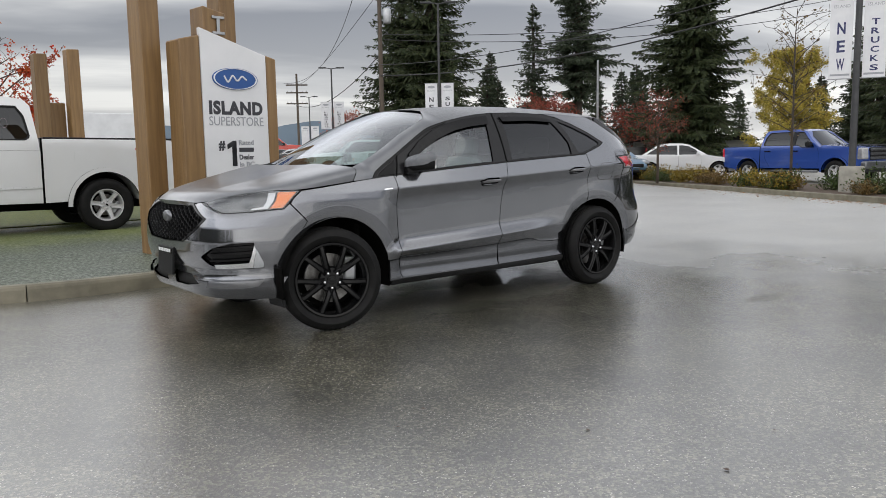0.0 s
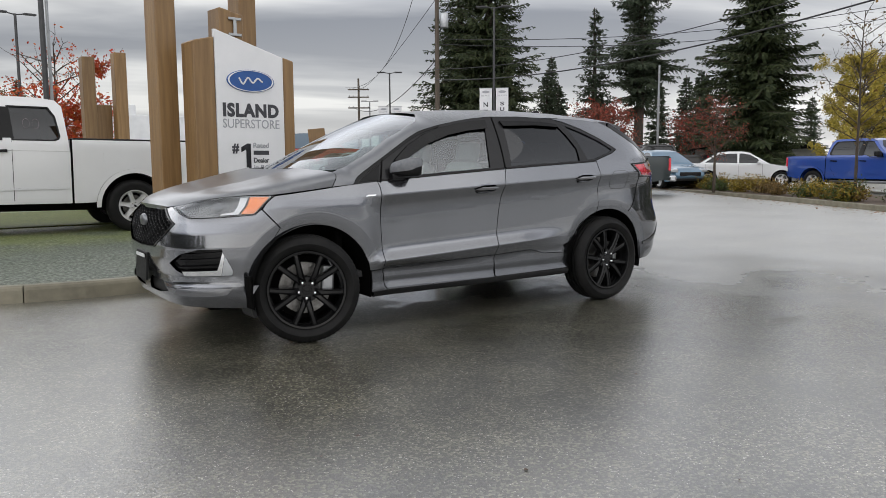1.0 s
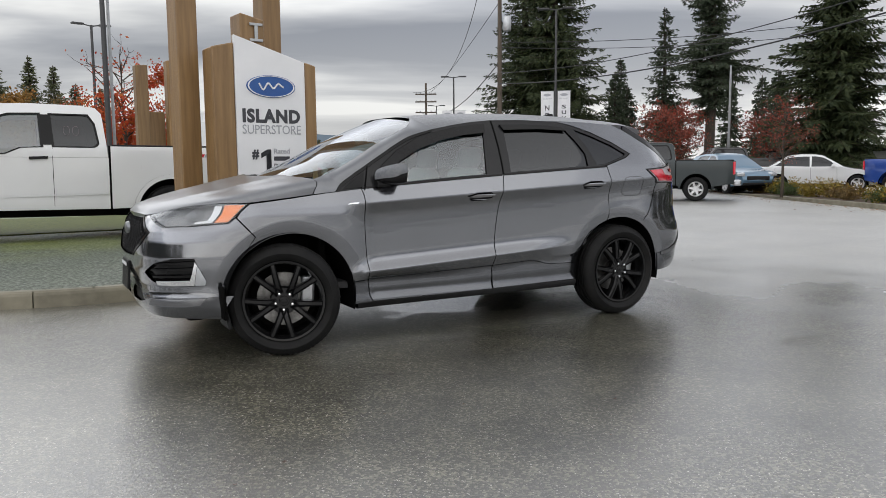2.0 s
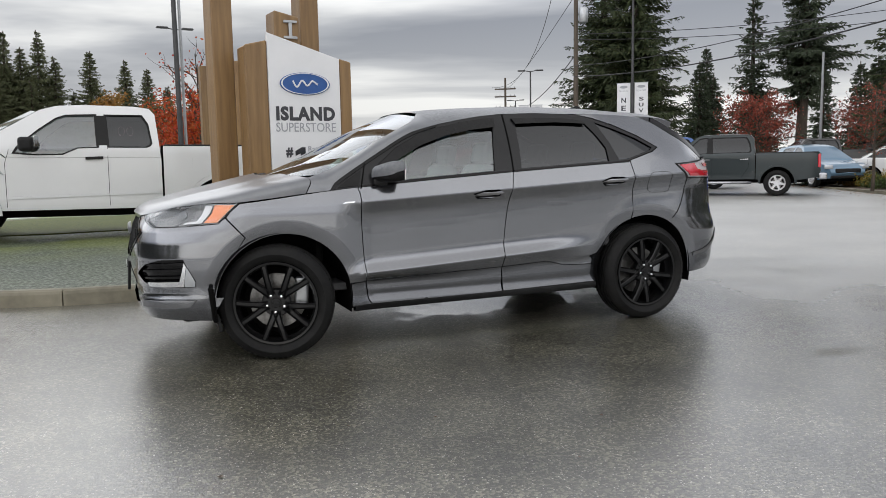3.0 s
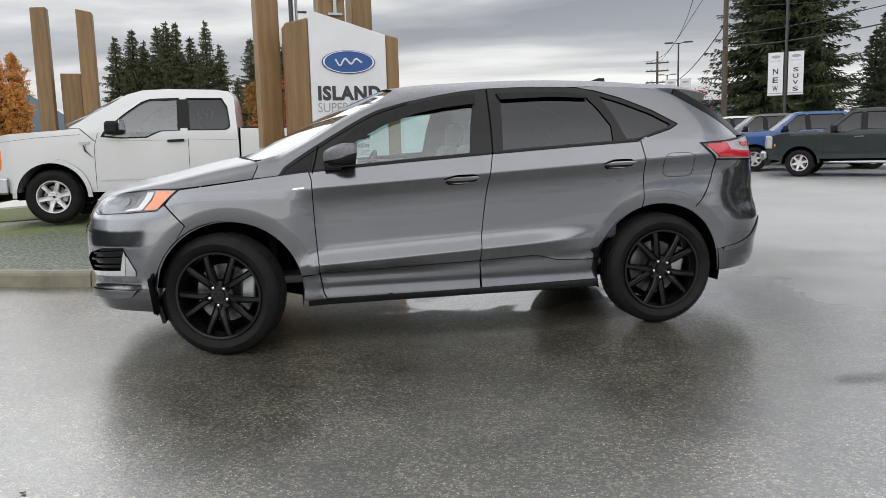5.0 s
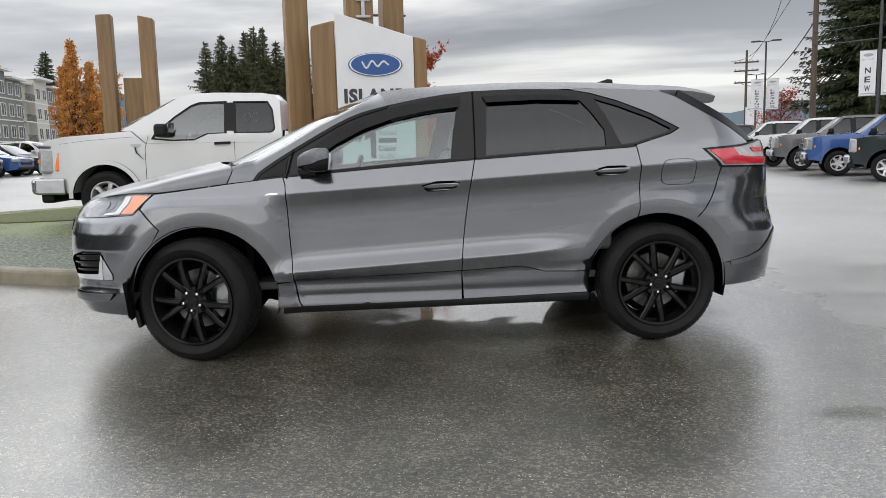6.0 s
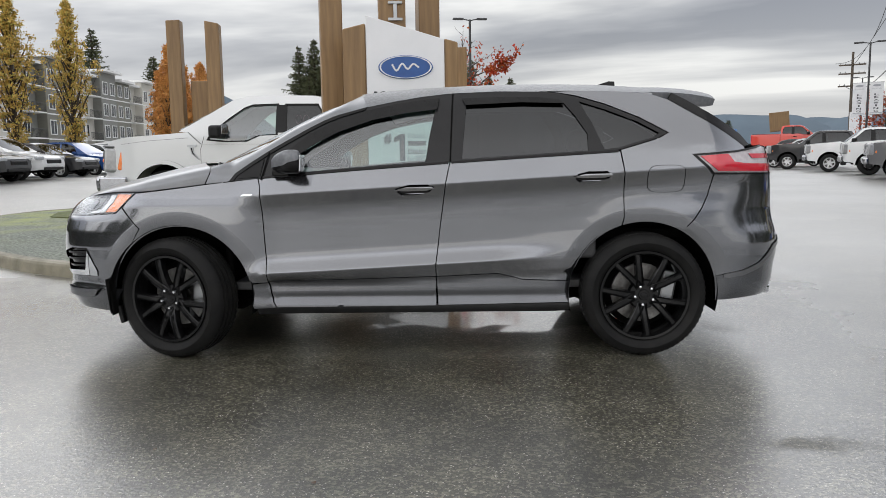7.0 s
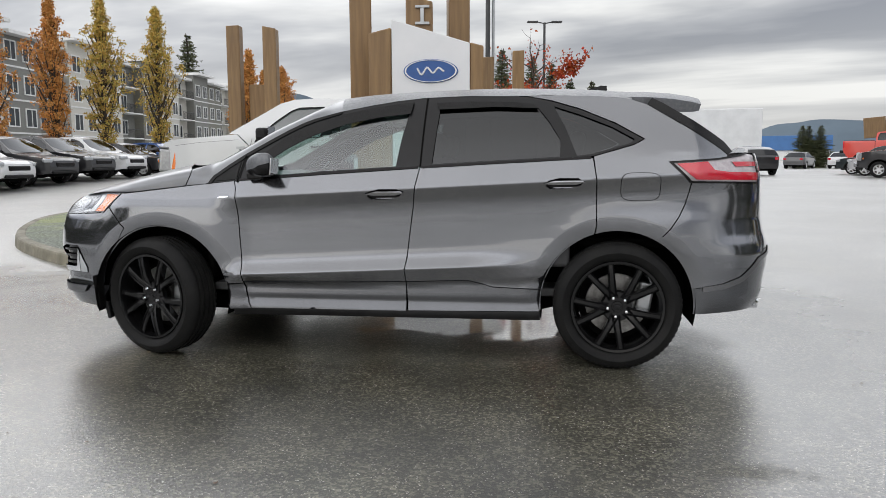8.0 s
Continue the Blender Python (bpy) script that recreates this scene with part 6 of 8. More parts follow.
        part("mirror_glass", boxed((0.006, 0.20, 0.15), (cab0 + 0.583, k * 1.10, belt + 0.115), 0.002, (0, 0, k * 12)), CHROME, mi)
    for x in (f, r):
        lip = [(p[0], p[1]) for p in xz_arc(x, ar + 0.055, -2, 182, cz)] + xz_arc(x, ar - 0.01, 182, -2, cz)
        flank("arch_moulding", lip, surf, paint, t, "", 0.02, 0.05)
        for k in (-1, 1):
            lin = [[(x + (ar + 0.01) * math.cos(radians(a)), k * y, cz + (ar + 0.01) * math.sin(radians(a))) for y in (0.97, 0.55)] for a in np.linspace(-5, 185, 18)]
            part("arch_liner", rows(lin), UNDER, t)
            part("arch_wall", ([(x, k * 0.55, cz)] + [q[1] for q in lin], [(0, i + 1, i + 2) for i in range(17)]), UNDER, t)
    part("chassis", boxed((t1 - n0 - 0.7, 1.3, 0.2), ((n0 + t1) / 2, 0, lo - 0.02), 0.04), UNDER, t)
    if step_bar:
        for k in (-1, 1):
            part("step_bar", tube([(cab0 + 0.2, k * 0.96, lo - 0.1), (cab1 - 0.1, k * 0.96, lo - 0.1)], 0.05, 10), chrome, t, "bright step bar", True)
    # nose
    part("front_bumper", boxed((0.20, 1.98, 0.26), (n0 - 0.03, 0, lo + 0.12), 0.07, (0, 0, 0), 3), chrome, t, "bright front bumper")
    part("bumper_valance", boxed((0.2, 1.8, 0.16), (n0 + 0.08, 0, lo - 0.06), 0.04), BLACK_PLASTIC, t)
    g = part("grille", boxed((0.08, 1.16, 0.44), (n0 + 0.0, 0, lo + 0.50), 0.04), BLACK_PLASTIC, t)
    for i in range(3):
        part("grille_bar", boxed((0.05, 1.14, 0.07), (n0 - 0.04, 0, lo + 0.36 + i * 0.14), 0.015), chrome, g)
    for k in (-1, 1):
        h = part("headlamp", boxed((0.34, 0.30, 0.40), (n0 + 0.15, k * 0.79, lo + 0.50), 0.05, (0, 4, k * -14), 3), LAMP_GREY, t, "clear headlamp")
        if detail:
            part("bumper_wing", boxed((0.46, 0.07, 0.25), (n0 + 0.17, k * 0.985, lo + 0.115), 0.03, (0, 0, k * 3), 3), chrome, t, "bright bumper corner")
            part("lamp_surround", boxed((0.30, 0.27, 0.035), (n0 + 0.14, k * 0.80, lo + 0.712), 0.012, (0, 4, k * -14)), SILVER, h, "grey lamp surround")
            part("lamp_bowl", boxed((0.03, 0.20, 0.11), (n0 - 0.032, k * 0.78, lo + 0.59), 0.03, (0, 4, k * -14), 3), GALV_DULL, h, "dull lamp reflector")
            part("lamp_bowl", boxed((0.03, 0.20, 0.10), (n0 - 0.038, k * 0.78, lo + 0.40), 0.03, (0, 4, k * -14), 3), SILVER, h, "dull lamp reflector")
            part("marker_lens", boxed((0.04, 0.19, 0.055), (n0 - 0.042, k * 0.78, lo + 0.495), 0.012, (0, 4, k * -14)), AMBER, h, "amber marker lens")
            part("bumper_pocket", boxed((0.05, 0.34, 0.12), (n0 - 0.125, k * 0.70, lo + 0.15), 0.02, (0, 0, k * -6)), BLACK_PLASTIC, t, "dark lamp pocket in the bumper")
            part("fog_lamp", boxed((0.03, 0.20, 0.07), (n0 - 0.148, k * 0.70, lo + 0.155), 0.015, (0, 0, k * -6)), CLEAR_LENS, t, "small clear fog lamp")
        part("turn_lens", boxed((0.07, 0.05, 0.32) if detail else (0.07, 0.04, 0.10), (n0 + 0.295, k * 0.935, lo + (0.50 if detail else 0.42)), 0.02, (0, 12, k * -14), 2), AMBER, h, "amber lens")
        part("tail_lamp", boxed((0.09, 0.17, 0.42), (t1 - 0.03, k * 0.86, lo + 0.55), 0.03), RED_LENS, t, "red tail lamp")
    part("rear_bumper", boxed((0.24, 1.9, 0.2), (t1 + 0.08, 0, lo + 0.08), 0.05), chrome, t)
    part("tailgate", boxed((0.05, 1.6, 0.58), (t1 - 0.0, 0, lo + 0.5), 0.02), paint, t)
    four_wheels(t, wb, 0.86, tyre, tyre - 0.155, spoke or ALLOY, style, detail)
    t["belt"], t["cab"] = belt, cab0
    return t, surf, dict(n0=n0, f=f, r=r, cab0=cab0, cab1=cab1, doors=doors, belt=belt, lo=lo, top=top, t1=t1, hood=hood)


def passenger_car(paint, label, m, kind="sedan", wb=2.7, W=0.90, group="parked vehicles", spoke=None, category="car", lower=None):
    """A sedan, hatchback or crossover."""
    t = thing("parked_car", label, category, group, m)
    f, r = -wb / 2, wb / 2
    n0, t1 = f - 0.88, r + (1.0 if kind == "sedan" else 0.8)
    top, belt, lo, tyre = {"sedan": (1.42, 0.93, 0.24, 0.32), "hatch": (1.5, 0.95, 0.24, 0.31), "crossover": (1.62, 1.05, 0.30, 0.36)}[kind]
    surf = tapered(W, belt, 0.42, n0, t1, 0.25, 0.16)
    ar, cz = tyre + 0.06, tyre
    hood = belt - 0.10
    tail_top = belt + 0.03
    body = [(n0 + 0.05, lo + 0.08), (n0, lo + 0.25), (n0 + 0.04, hood - 0.16), (n0 + 0.2, hood - 0.06), (f + 0.1, hood + 0.04), (f + 0.42, belt), (r + 0.35, tail_top), (t1 - 0.12, tail_top), (t1 - 0.02, tail_top - 0.08), (t1, lo + 0.35), (t1 - 0.06, lo + 0.08)] + \
        xz_arc(r, ar, 0, 180, cz) + [(r - ar, lo), (f + ar, lo)] + xz_arc(f, ar, 0, 180, cz) + [(f - ar, lo + 0.02)]
    shell("body", body, surf, paint, t, 0.10)
    a0 = f + 0.40
    if kind == "sedan":
        cabin = [(a0, belt - 0.02), (a0 + 0.75, top - 0.06), (a0 + 1.0, top - 0.01), (a0 + 1.5, top), (r - 0.35, top - 0.05), (r + 0.35, tail_top - 0.02)]
    elif kind == "hatch":
        cabin = [(a0 - 0.15, belt - 0.02), (a0 + 0.7, top - 0.06), (a0 + 1.0, top), (a0 + 1.6, top), (r + 0.3, top - 0.08), (t1 - 0.1, tail_top - 0.02)]
    else:
        cabin = [(a0 - 0.05, belt - 0.02), (a0 + 0.75, top - 0.08), (a0 + 1.05, top - 0.01), (a0 + 1.5, top), (r - 0.1, top - 0.06), (r + 0.35, top - 0.20), (t1 - 0.12, tail_top - 0.02)]
    c = np.array(cabin)
    mid = a0 + 1.18
    up = lambda x: float(np.interp(x, c[:, 0], c[:, 1]))
    wf = [(a0 + 0.34, belt + 0.03)] + [(x, min(up(x) - 0.07, top - 0.08)) for x in np.linspace(a0 + 0.48, mid - 0.04, 6)] + [(mid - 0.03, belt + 0.03)]
    xr = r + 0.12
    wr = [(mid + 0.03, belt + 0.03)] + [(x, up(x) - 0.08) for x in np.linspace(mid + 0.04, xr - 0.22, 5)] + [(xr, belt + 0.06)]
    shell("cabin", cabin, surf, paint, t, 0.09, [wf, wr])
    flank("side_window", wf, surf, GLASS_DARK, t, "side window", -0.01, 0)
    flank("side_window", wr, surf, GLASS_DARK, t, "side window", -0.01, 0)
    part("cabin_lining", boxed((1.9, 1.3, 0.2), (0.2, 0, belt - 0.1), 0.03), CABIN, t)
    half = lambda u, v: -float(surf(np.array([u]), np.array([v]))[0, 1])
    cross_pane("windscreen", (a0 + 0.02, belt + 0.02), (a0 + 0.68, top - 0.10), half(a0 + 0.1, belt) - 0.06, half(a0 + 0.6, top - 0.1) - 0.06, GLASS_DARK, t, 0.06, "windscreen")
    p, q = cabin[-1], cabin[-2]
    cross_pane("rear_screen", (p[0] - 0.06, p[1] + 0.06), (q[0] + 0.05, q[1] - 0.02), half(p[0] - 0.2, belt) - 0.08, half(q[0], q[1]) - 0.07, GLASS_DARK, t, 0.06, "rear screen")
    for x in (a0 + 0.30, mid, xr - 0.02):
        seam([(x, belt - 0.01), (x - 0.02, lo + 0.3), (x + 0.02, lo + 0.08)], surf, t)
    for x in (mid - 0.16, xr - 0.2):
        flank("door_handle", [(x - 0.09, belt - 0.12), (x + 0.09, belt - 0.115), (x + 0.09, belt - 0.085), (x - 0.09, belt - 0.09)], surf, paint, t, "", 0.02, 0.02)
    low = lower or BLACK_PLASTIC
    flank("sill", [(f + ar, lo - 0.02), (r - ar, lo - 0.02), (r - ar, lo + 0.09), (f + ar, lo + 0.09)], surf, low, t, "", 0.006, 0.02)
    for x in (f, r):
        if kind == "crossover":
            flank("arch_moulding", xz_arc(x, ar + 0.05, 0, 180, cz) + xz_arc(x, ar - 0.005, 180, 0, cz), surf, low, t, "", 0.012, 0.03)
        for k in (-1, 1):
            lin = [[(x + (ar + 0.01) * math.cos(radians(a)), k * y, cz + (ar + 0.01) * math.sin(radians(a))) for y in (W - 0.05, 0.5)] for a in np.linspace(-5, 185, 16)]
            part("arch_liner", rows(lin), UNDER, t)
            part("arch_wall", ([(x, k * 0.5, cz)] + [w[1] for w in lin], [(0, i + 1, i + 2) for i in range(15)]), UNDER, t)
    for k in (-1, 1):
        part("headlamp", boxed((0.34, 0.30, 0.13), (n0 + 0.18, k * (W - 0.25), hood - 0.13), 0.04, (0, -8, k * -28), 3), CLEAR_LENS, t, "clear headlamp")
        part("tail_lamp", boxed((0.12, 0.26, 0.18), (t1 - 0.05, k * (W - 0.24), belt - 0.10), 0.03, (0, 0, k * 20)), RED_LENS, t, "red tail lamp")
        part("door_mirror", boxed((0.13, 0.18, 0.12), (a0 + 0.42, k * (W + 0.06), belt + 0.06), 0.035, (0, 0, 0), 3), paint, t)
    part("grille", boxed((0.06, 0.9, 0.16), (n0 + 0.0, 0, hood - 0.28), 0.03), BLACK_GLOSS, t)
    part("lower_intake", boxed((0.08, 1.2, 0.10), (n0 + 0.03, 0, lo + 0.12), 0.03), BLACK_PLASTIC, t)
    part("chassis", boxed((t1 - n0 - 0.5, 1.2, 0.14), ((n0 + t1) / 2, 0, lo + 0.03), 0.03), UNDER, t)
    four_wheels(t, wb, W - 0.13, tyre, tyre - 0.095, spoke or ALLOY, "five")
    return t


def paint(name, c, metal=0.3, rough=0.35, coat=1.0):
    return material(name, c, rough, metal, second=tuple(x * 0.97 for x in c), scale=2.0, coat=coat, coat_rough=0.05, spec=0.5 * coat)


WHITE = paint("white_paint", (0.60, 0.605, 0.61), 0.0)
BLUE = paint("blue_paint", (0.012, 0.055, 0.28), 0.25)
BLUE_MID = paint("mid_blue_paint", (0.014, 0.065, 0.23), 0.3)
BLUE_PALE = paint("pale_blue_paint", (0.10, 0.18, 0.26), 0.4)
DARK = paint("dark_green_grey_paint", (0.024, 0.031, 0.033), 0.3, 0.3, 0.5)
BLACK = paint("black_paint", (0.016, 0.016, 0.018), 0.2, 0.28, 0.8)
GREYP = paint("mid_grey_paint", (0.10, 0.10, 0.105), 0.5)
SILVERP = paint("silver_paint", (0.42, 0.42, 0.43), 0.6)
RED = paint("red_paint", (0.55, 0.035, 0.02), 0.0)

# the white pickup on the turf
CHALK = material("pink_chalk", (0.30, 0.25, 0.27), 0.8, second=(0.10, 0.08, 0.09), scale=40)
truck, tsurf, tk = pickup(WHITE, "white extended-cab pickup truck with alloy wheels on the turf", pose(-2.66, 7.62, 0.205, 0, 0.7, 0), 3.58, "extended", detail=True, lift=0.06, tyre=0.40)
vx, vz = tk["f"] + 0.50, tk["belt"] - 0.13
flank("fender_vent", [(vx - 0.09, vz), (vx + 0.06, vz + 0.005), (vx + 0.06, vz - 0.03), (vx + 0.0, vz - 0.035), (vx + 0.015, vz - 0.12), (vx + 0.11, vz - 0.235), (vx + 0.085, vz - 0.235), (vx - 0.03, vz - 0.14), (vx - 0.05, vz - 0.04), (vx - 0.09, vz - 0.03)], tsurf, GALV, truck, "grey metal fender vent", 0.012, 0.012, 0.03)
flank("vent_slot", [(vx - 0.015, vz - 0.045), (vx + 0.0, vz - 0.12), (vx + 0.08, vz - 0.22), (vx - 0.015, vz - 0.13), (vx - 0.035, vz - 0.045)], tsurf, BLACK_SATIN, truck, "", 0.016, 0.004, 0.03)
for i, (x, w) in enumerate(((0.14, 0.05), (0.20, 0.04), (0.27, 0.055), (0.33, 0.02))):
    flank("decal_bar", [(tk["r"] + 0.3 + x, tk["belt"] - 0.10), (tk["r"] + 0.3 + x + w, tk["belt"] - 0.10), (tk["r"] + 0.3 + x + w + 0.02, tk["belt"] - 0.05), (tk["r"] + 0.3 + x + 0.02, tk["belt"] - 0.05)], tsurf, INK_GREY if i % 2 else RED_LENS, truck, "", 0.003, 0.002)
for i in range(2):
    c = (tk["doors"] + 0.22 + i * 0.12, tk["belt"] + 0.27)
    oval_ = [(c[0] + 0.045 * math.cos(a), c[1] + 0.07 * math.sin(a)) for a in np.linspace(0, 2 * math.pi, 17)[:-1]]
    plate("window_mark", sheet(oval_, tsurf, 0.03, [ring(oval_, 0.93)], 0.001, -0.006), CHALK, truck, "chalk marker ring on the glass")
part("fuel_flap", sheet([(tk["cab1"] + 0.45, tk["belt"] - 0.13), (tk["cab1"] + 0.65, tk["belt"] - 0.13), (tk["cab1"] + 0.65, tk["belt"] - 0.28), (tk["cab1"] + 0.45, tk["belt"] - 0.28)], tsurf, 0.1, (), 0.005, 0.004)[:2], WHITE, truck)


def placed(x, y, heading, z=None):
    """A pose for a vehicle whose nose points along heading (degrees from +x, towards +y)."""
    return pose(x, y, lot_z(x, y) if z is None else z, 0, 0, heading - 180)


G = "parked vehicles"
pickup(DARK, "dark green-grey crew-cab pickup truck with bright step bars", placed(15.85, 14.25, 135), 3.65, "crew", G, None, None, False, 0, "six", True)
passenger_car(WHITE, "white four-door sedan parked beyond the planted bed", placed(23.9, 13.2, -54), "sedan")
pickup(BLUE, "bright blue crew-cab pickup truck beyond the planted bed", placed(24.6, 8.4, -98), 3.57, "crew", G, None, GALV_DULL, False, 0.0, "five", True)
passenger_car(BLUE_PALE, "pale blue small hatchback beside a dark pickup", placed(21.6, 15.4, -110), "hatch", 2.46, 0.85)
pickup(BLACK, "black crew-cab pickup truck by the far fence", placed(31.5, 24.5, 150), 3.65, "crew", G)
for x, y, p, lb, sp_ in ((16.5, 18.1, BLUE_MID, "blue crew-cab pickup truck with chrome bumper", None), (17.2, 21.5, GREYP, "grey crew-cab pickup truck in the far row", None),
                         (18.0, 25.0, WHITE, "white crew-cab pickup truck with black wheels", BLACK_GLOSS), (18.5, 29.4, WHITE, "white crew-cab pickup truck with bright wheels", None),
                         (18.9, 34.9, BLACK, "black crew-cab pickup truck in the far row", None)):
    pickup(p, lb, placed(x, y, 155), 3.65, "crew", G, sp_)
passenger_car(SILVERP, "silver crossover in the far row of the lot", placed(19.5, 39.2, 155), "crossover", 2.9, 0.95)
passenger_car(DARK, "dark crossover at the end of the far row", placed(20.0, 42.4, 155), "crossover", 2.9, 0.95)
red, *_ = pickup(RED, "raised red pickup truck with big tyres and a timber board", placed(23.6, 50.0, -22), 3.4, "extended", G, BLACK_GLOSS, BLACK_SATIN, False, 0.75, "five", False, 0.60)
part("timber_board", boxed((1.3, 0.12, 1.35), (1.1, 0.6, 2.95), 0.03, (0, 5, 0)), TIMBER, red, "upright weathered timber board")
passenger_car(BLACK, "black crossover before the white building", placed(12.3, 41.5, 100), "crossover", 2.9, 0.95)
for x, p in ((19.0, WHITE), (22.6, GREYP), (26.2, WHITE), (29.6, SILVERP)):
    passenger_car(p, "%s sedan in the distant row below the cypresses" % {WHITE: "white", GREYP: "grey", SILVERP: "silver"}[p], placed(x, 66.0, 60), "sedan")
for y, p, kind, lb in ((14.3, BLACK, "crossover", "black crossover in the row before the apartments"), (16.7, WHITE, "crossover", "white crossover in the row before the apartments"), (19.0, BLACK, "crossover", "black crossover in the row before the apartments"),
                       (21.3, BLACK, "crossover", "black crossover in the row before the apartments"), (23.6, WHITE, "crossover", "white crossover in the row before the apartments"), (26.7, BLACK, "sedan", "black sedan in the row before the apartments"),
                       (29.6, BLUE_MID, "hatch", "blue hatchback in the row before the apartments"), (32.4, DARK, "sedan", "dark sedan in the row before the apartments"), (35.2, WHITE, "crossover", "white crossover at the end of the row")):
    passenger_car(p, lb, placed(-17.6, y, -4), kind, 2.9 if kind == "crossover" else 2.7, 0.94 if kind == "crossover" else 0.9)

# ---- lamp posts with banners, utility poles and cables ----
BANNER = material("white_banner_cloth", (0.68, 0.68, 0.69), 0.7, second=(0.6, 0.6, 0.62), scale=3, grain=0.2, grain_scale=300)
BANNER_BLUE = material("banner_dark_blue", (0.03, 0.035, 0.11), 0.6)


def banner(parent, m, w, h, word, ink):
    b = part("banner", boxed((w, 0.012, h), (0, 0, 0), 0.004), BANNER, parent, "white vertical banner with dark lettering", m=m)
    n = len(word)
    for s_ in (1, -1):
        turn = pose(0, 0, 0, 90, 0, 0) if s_ == 1 else pose(0, 0, 0, 90, 0, 180)
        for i, c in enumerate(word):
            z = h * 0.16 - (i + 0.5) * (h * 0.60 / n)
            writing("letter", c, 0.2, ink, b, pose(0, -0.008 * s_, z) @ turn, "dark letter", 0.002, width=w * (0.13 if c == "I" else 0.36), height=h * 0.60 / n * 0.66, bold=0.005)
        writing("lettering", "ISLAND", 0.1, INK_GREY, b, pose(0, -0.008 * s_, h * 0.30) @ turn, "grey lettering", 0.002, width=w * 0.7, height=h * 0.035)
    part("emblem", moved(lathe([(0.0, -0.004), (1.0, -0.004), (1.0, 0.004), (0.0, 0.004)], 24), Matrix.Diagonal((w * 0.30, 2.6, h * 0.036, 1))), INK_GREY, b, m=pose(0, 0, h * 0.40))
    part("foot_bar", boxed((w * 0.86, 0.018, h * 0.022), (0, 0, -h * 0.455), 0.002), INK_GREY, b)
    for z in (h / 2, -h / 2):
        part("rod", tube([(-w / 2 - 0.03, 0, z), (w / 2 + 0.03, 0, z)], 0.014, 6), GALV, b)
    return b


def lamp_post(x, y, height, words, banner_z, bw, bh, face, label, heads=2, base=0.0, r=0.07, mat=None, z0=None):
    z0 = lot_z(x, y) if z0 is None else z0
    t = thing("lamp_post", label, "lamp post", "lamp posts", pose(x, y, z0, 0, 0, face))
    if base:
        part("base", moved(lathe([(0.30, 0), (0.30, base - 0.03), (0.27, base), (0.0, base)], 24, "z"), Matrix()), CONCRETE_PLAIN, t, "round concrete base", True)
    part("pole", tube([(0, 0, base), (0, 0, height)], [r, r * 0.75], 12), mat or POLE_DARK, t, smooth="auto")
    for k in ((-1, 1) if heads == 2 else (1,)):
        part("arm", tube([(0, 0, height - 0.05), (k * 0.35, 0, height + 0.02)], 0.03, 8), mat or POLE_DARK, t)
        part("lamp_head", boxed((0.55, 0.26, 0.09), (k * 0.62, 0, height + 0.03), 0.03), mat or POLE_DARK, t)
    for word, k in words:
        banner(t, pose(k * (bw / 2 + r + 0.03), 0, banner_z), bw, bh, word, BANNER_BLUE if word in ("NEW", "TRUCKS") and bh > 2 else INK_DARK)
    return t


lamp_post(20.55, 25.2, 8.6, (("NEW", -1), ("SUVS", 1)), 3.75, 0.62, 1.85, -42, "tall lamp post with two white lettered banners")
lamp_post(24.6, 42.4, 7.3, (("LEASING", -1), ("LEASING", 1)), 4.0, 0.72, 1.9, -32, "tall lamp post with two white leasing banners")
lamp_post(36.0, 66.0, 7.3, (("", -1), ("", 1)), 3.2, 0.8, 2.2, -32, "distant lamp post with two white banners")
lamp_post(16.4, 3.2, 7.5, (("NEW", -1), ("TRUCKS", 1)), 4.02, 0.52, 2.25, -63, "dark lamp post with new trucks banners on a concrete base", 2, 0.68, 0.09, None, 0.1)
lamp_post(-0.74, 16.4, 9.0, (), 0, 0, 0, 0, "dark lamp post beside the turf", 2, 0, 0.075)
lamp_post(0.62, 35.4, 7.9, (), 0, 0, 0, 10, "twin-headed lamp post beyond the red trees", 2, 0, 0.08)
fp = thing("steel_mast", "slim bare steel mast beside the dark lamp post", "mast", m=pose(-0.60, 16.5, 0.05))
part("tube", tube([(0, 0, 0), (0, 0, 8.6)], 0.04, 8), GALV, fp, smooth="auto")


def utility_pole(x, y, h, arms, face, label, can=False, r=0.16):
    t = thing("utility_pole", label, "utility pole", "utility poles", pose(x, y, 0, 0, 0, face))
    part("pole", tube([(0, 0, 0), (0, 0, h)], [r, r * 0.7], 12), POLE_WOOD, t, smooth="auto")
    for z in arms:
        a = part("crossarm", boxed((2.4, 0.12, 0.14), (0, -0.12, z), 0.01), POLE_WOOD, t)
        for k in (-1.05, -0.6, 0.6, 1.05):
            part("insulator", moved(lathe([(0.03, 0), (0.055, 0.05), (0.03, 0.09), (0.045, 0.13), (0.0, 0.16)], 10, "z"), pose(k, -0.12, z + 0.07)), GALV, a)
    if can:
        part("transformer", moved(lathe([(0.0, 0), (0.22, 0.0), (0.24, 0.05), (0.24, 0.75), (0.2, 0.82), (0.0, 0.84)], 20, "z"), pose(0.42, -0.1, h - 3.6)), GALV, t, "grey transformer can", "auto")
    return t


utility_pole(21.9, 32.3, 12.5, (11.8,), -35, "wooden utility pole with a transformer can", True)
utility_pole(38.5, 73.1, 10.6, (9.35, 8.5, 7.3), -32, "distant wooden utility pole with three crossarms", False)
mast = thing("street_light", "grey steel street light by the far road", "street light", m=pose(34.5, 26.6, 0.0))
part("pole", tube([(0, 0, 0), (0, 0, 7.0)], [0.09, 0.06], 10), GALV, mast, smooth="auto")


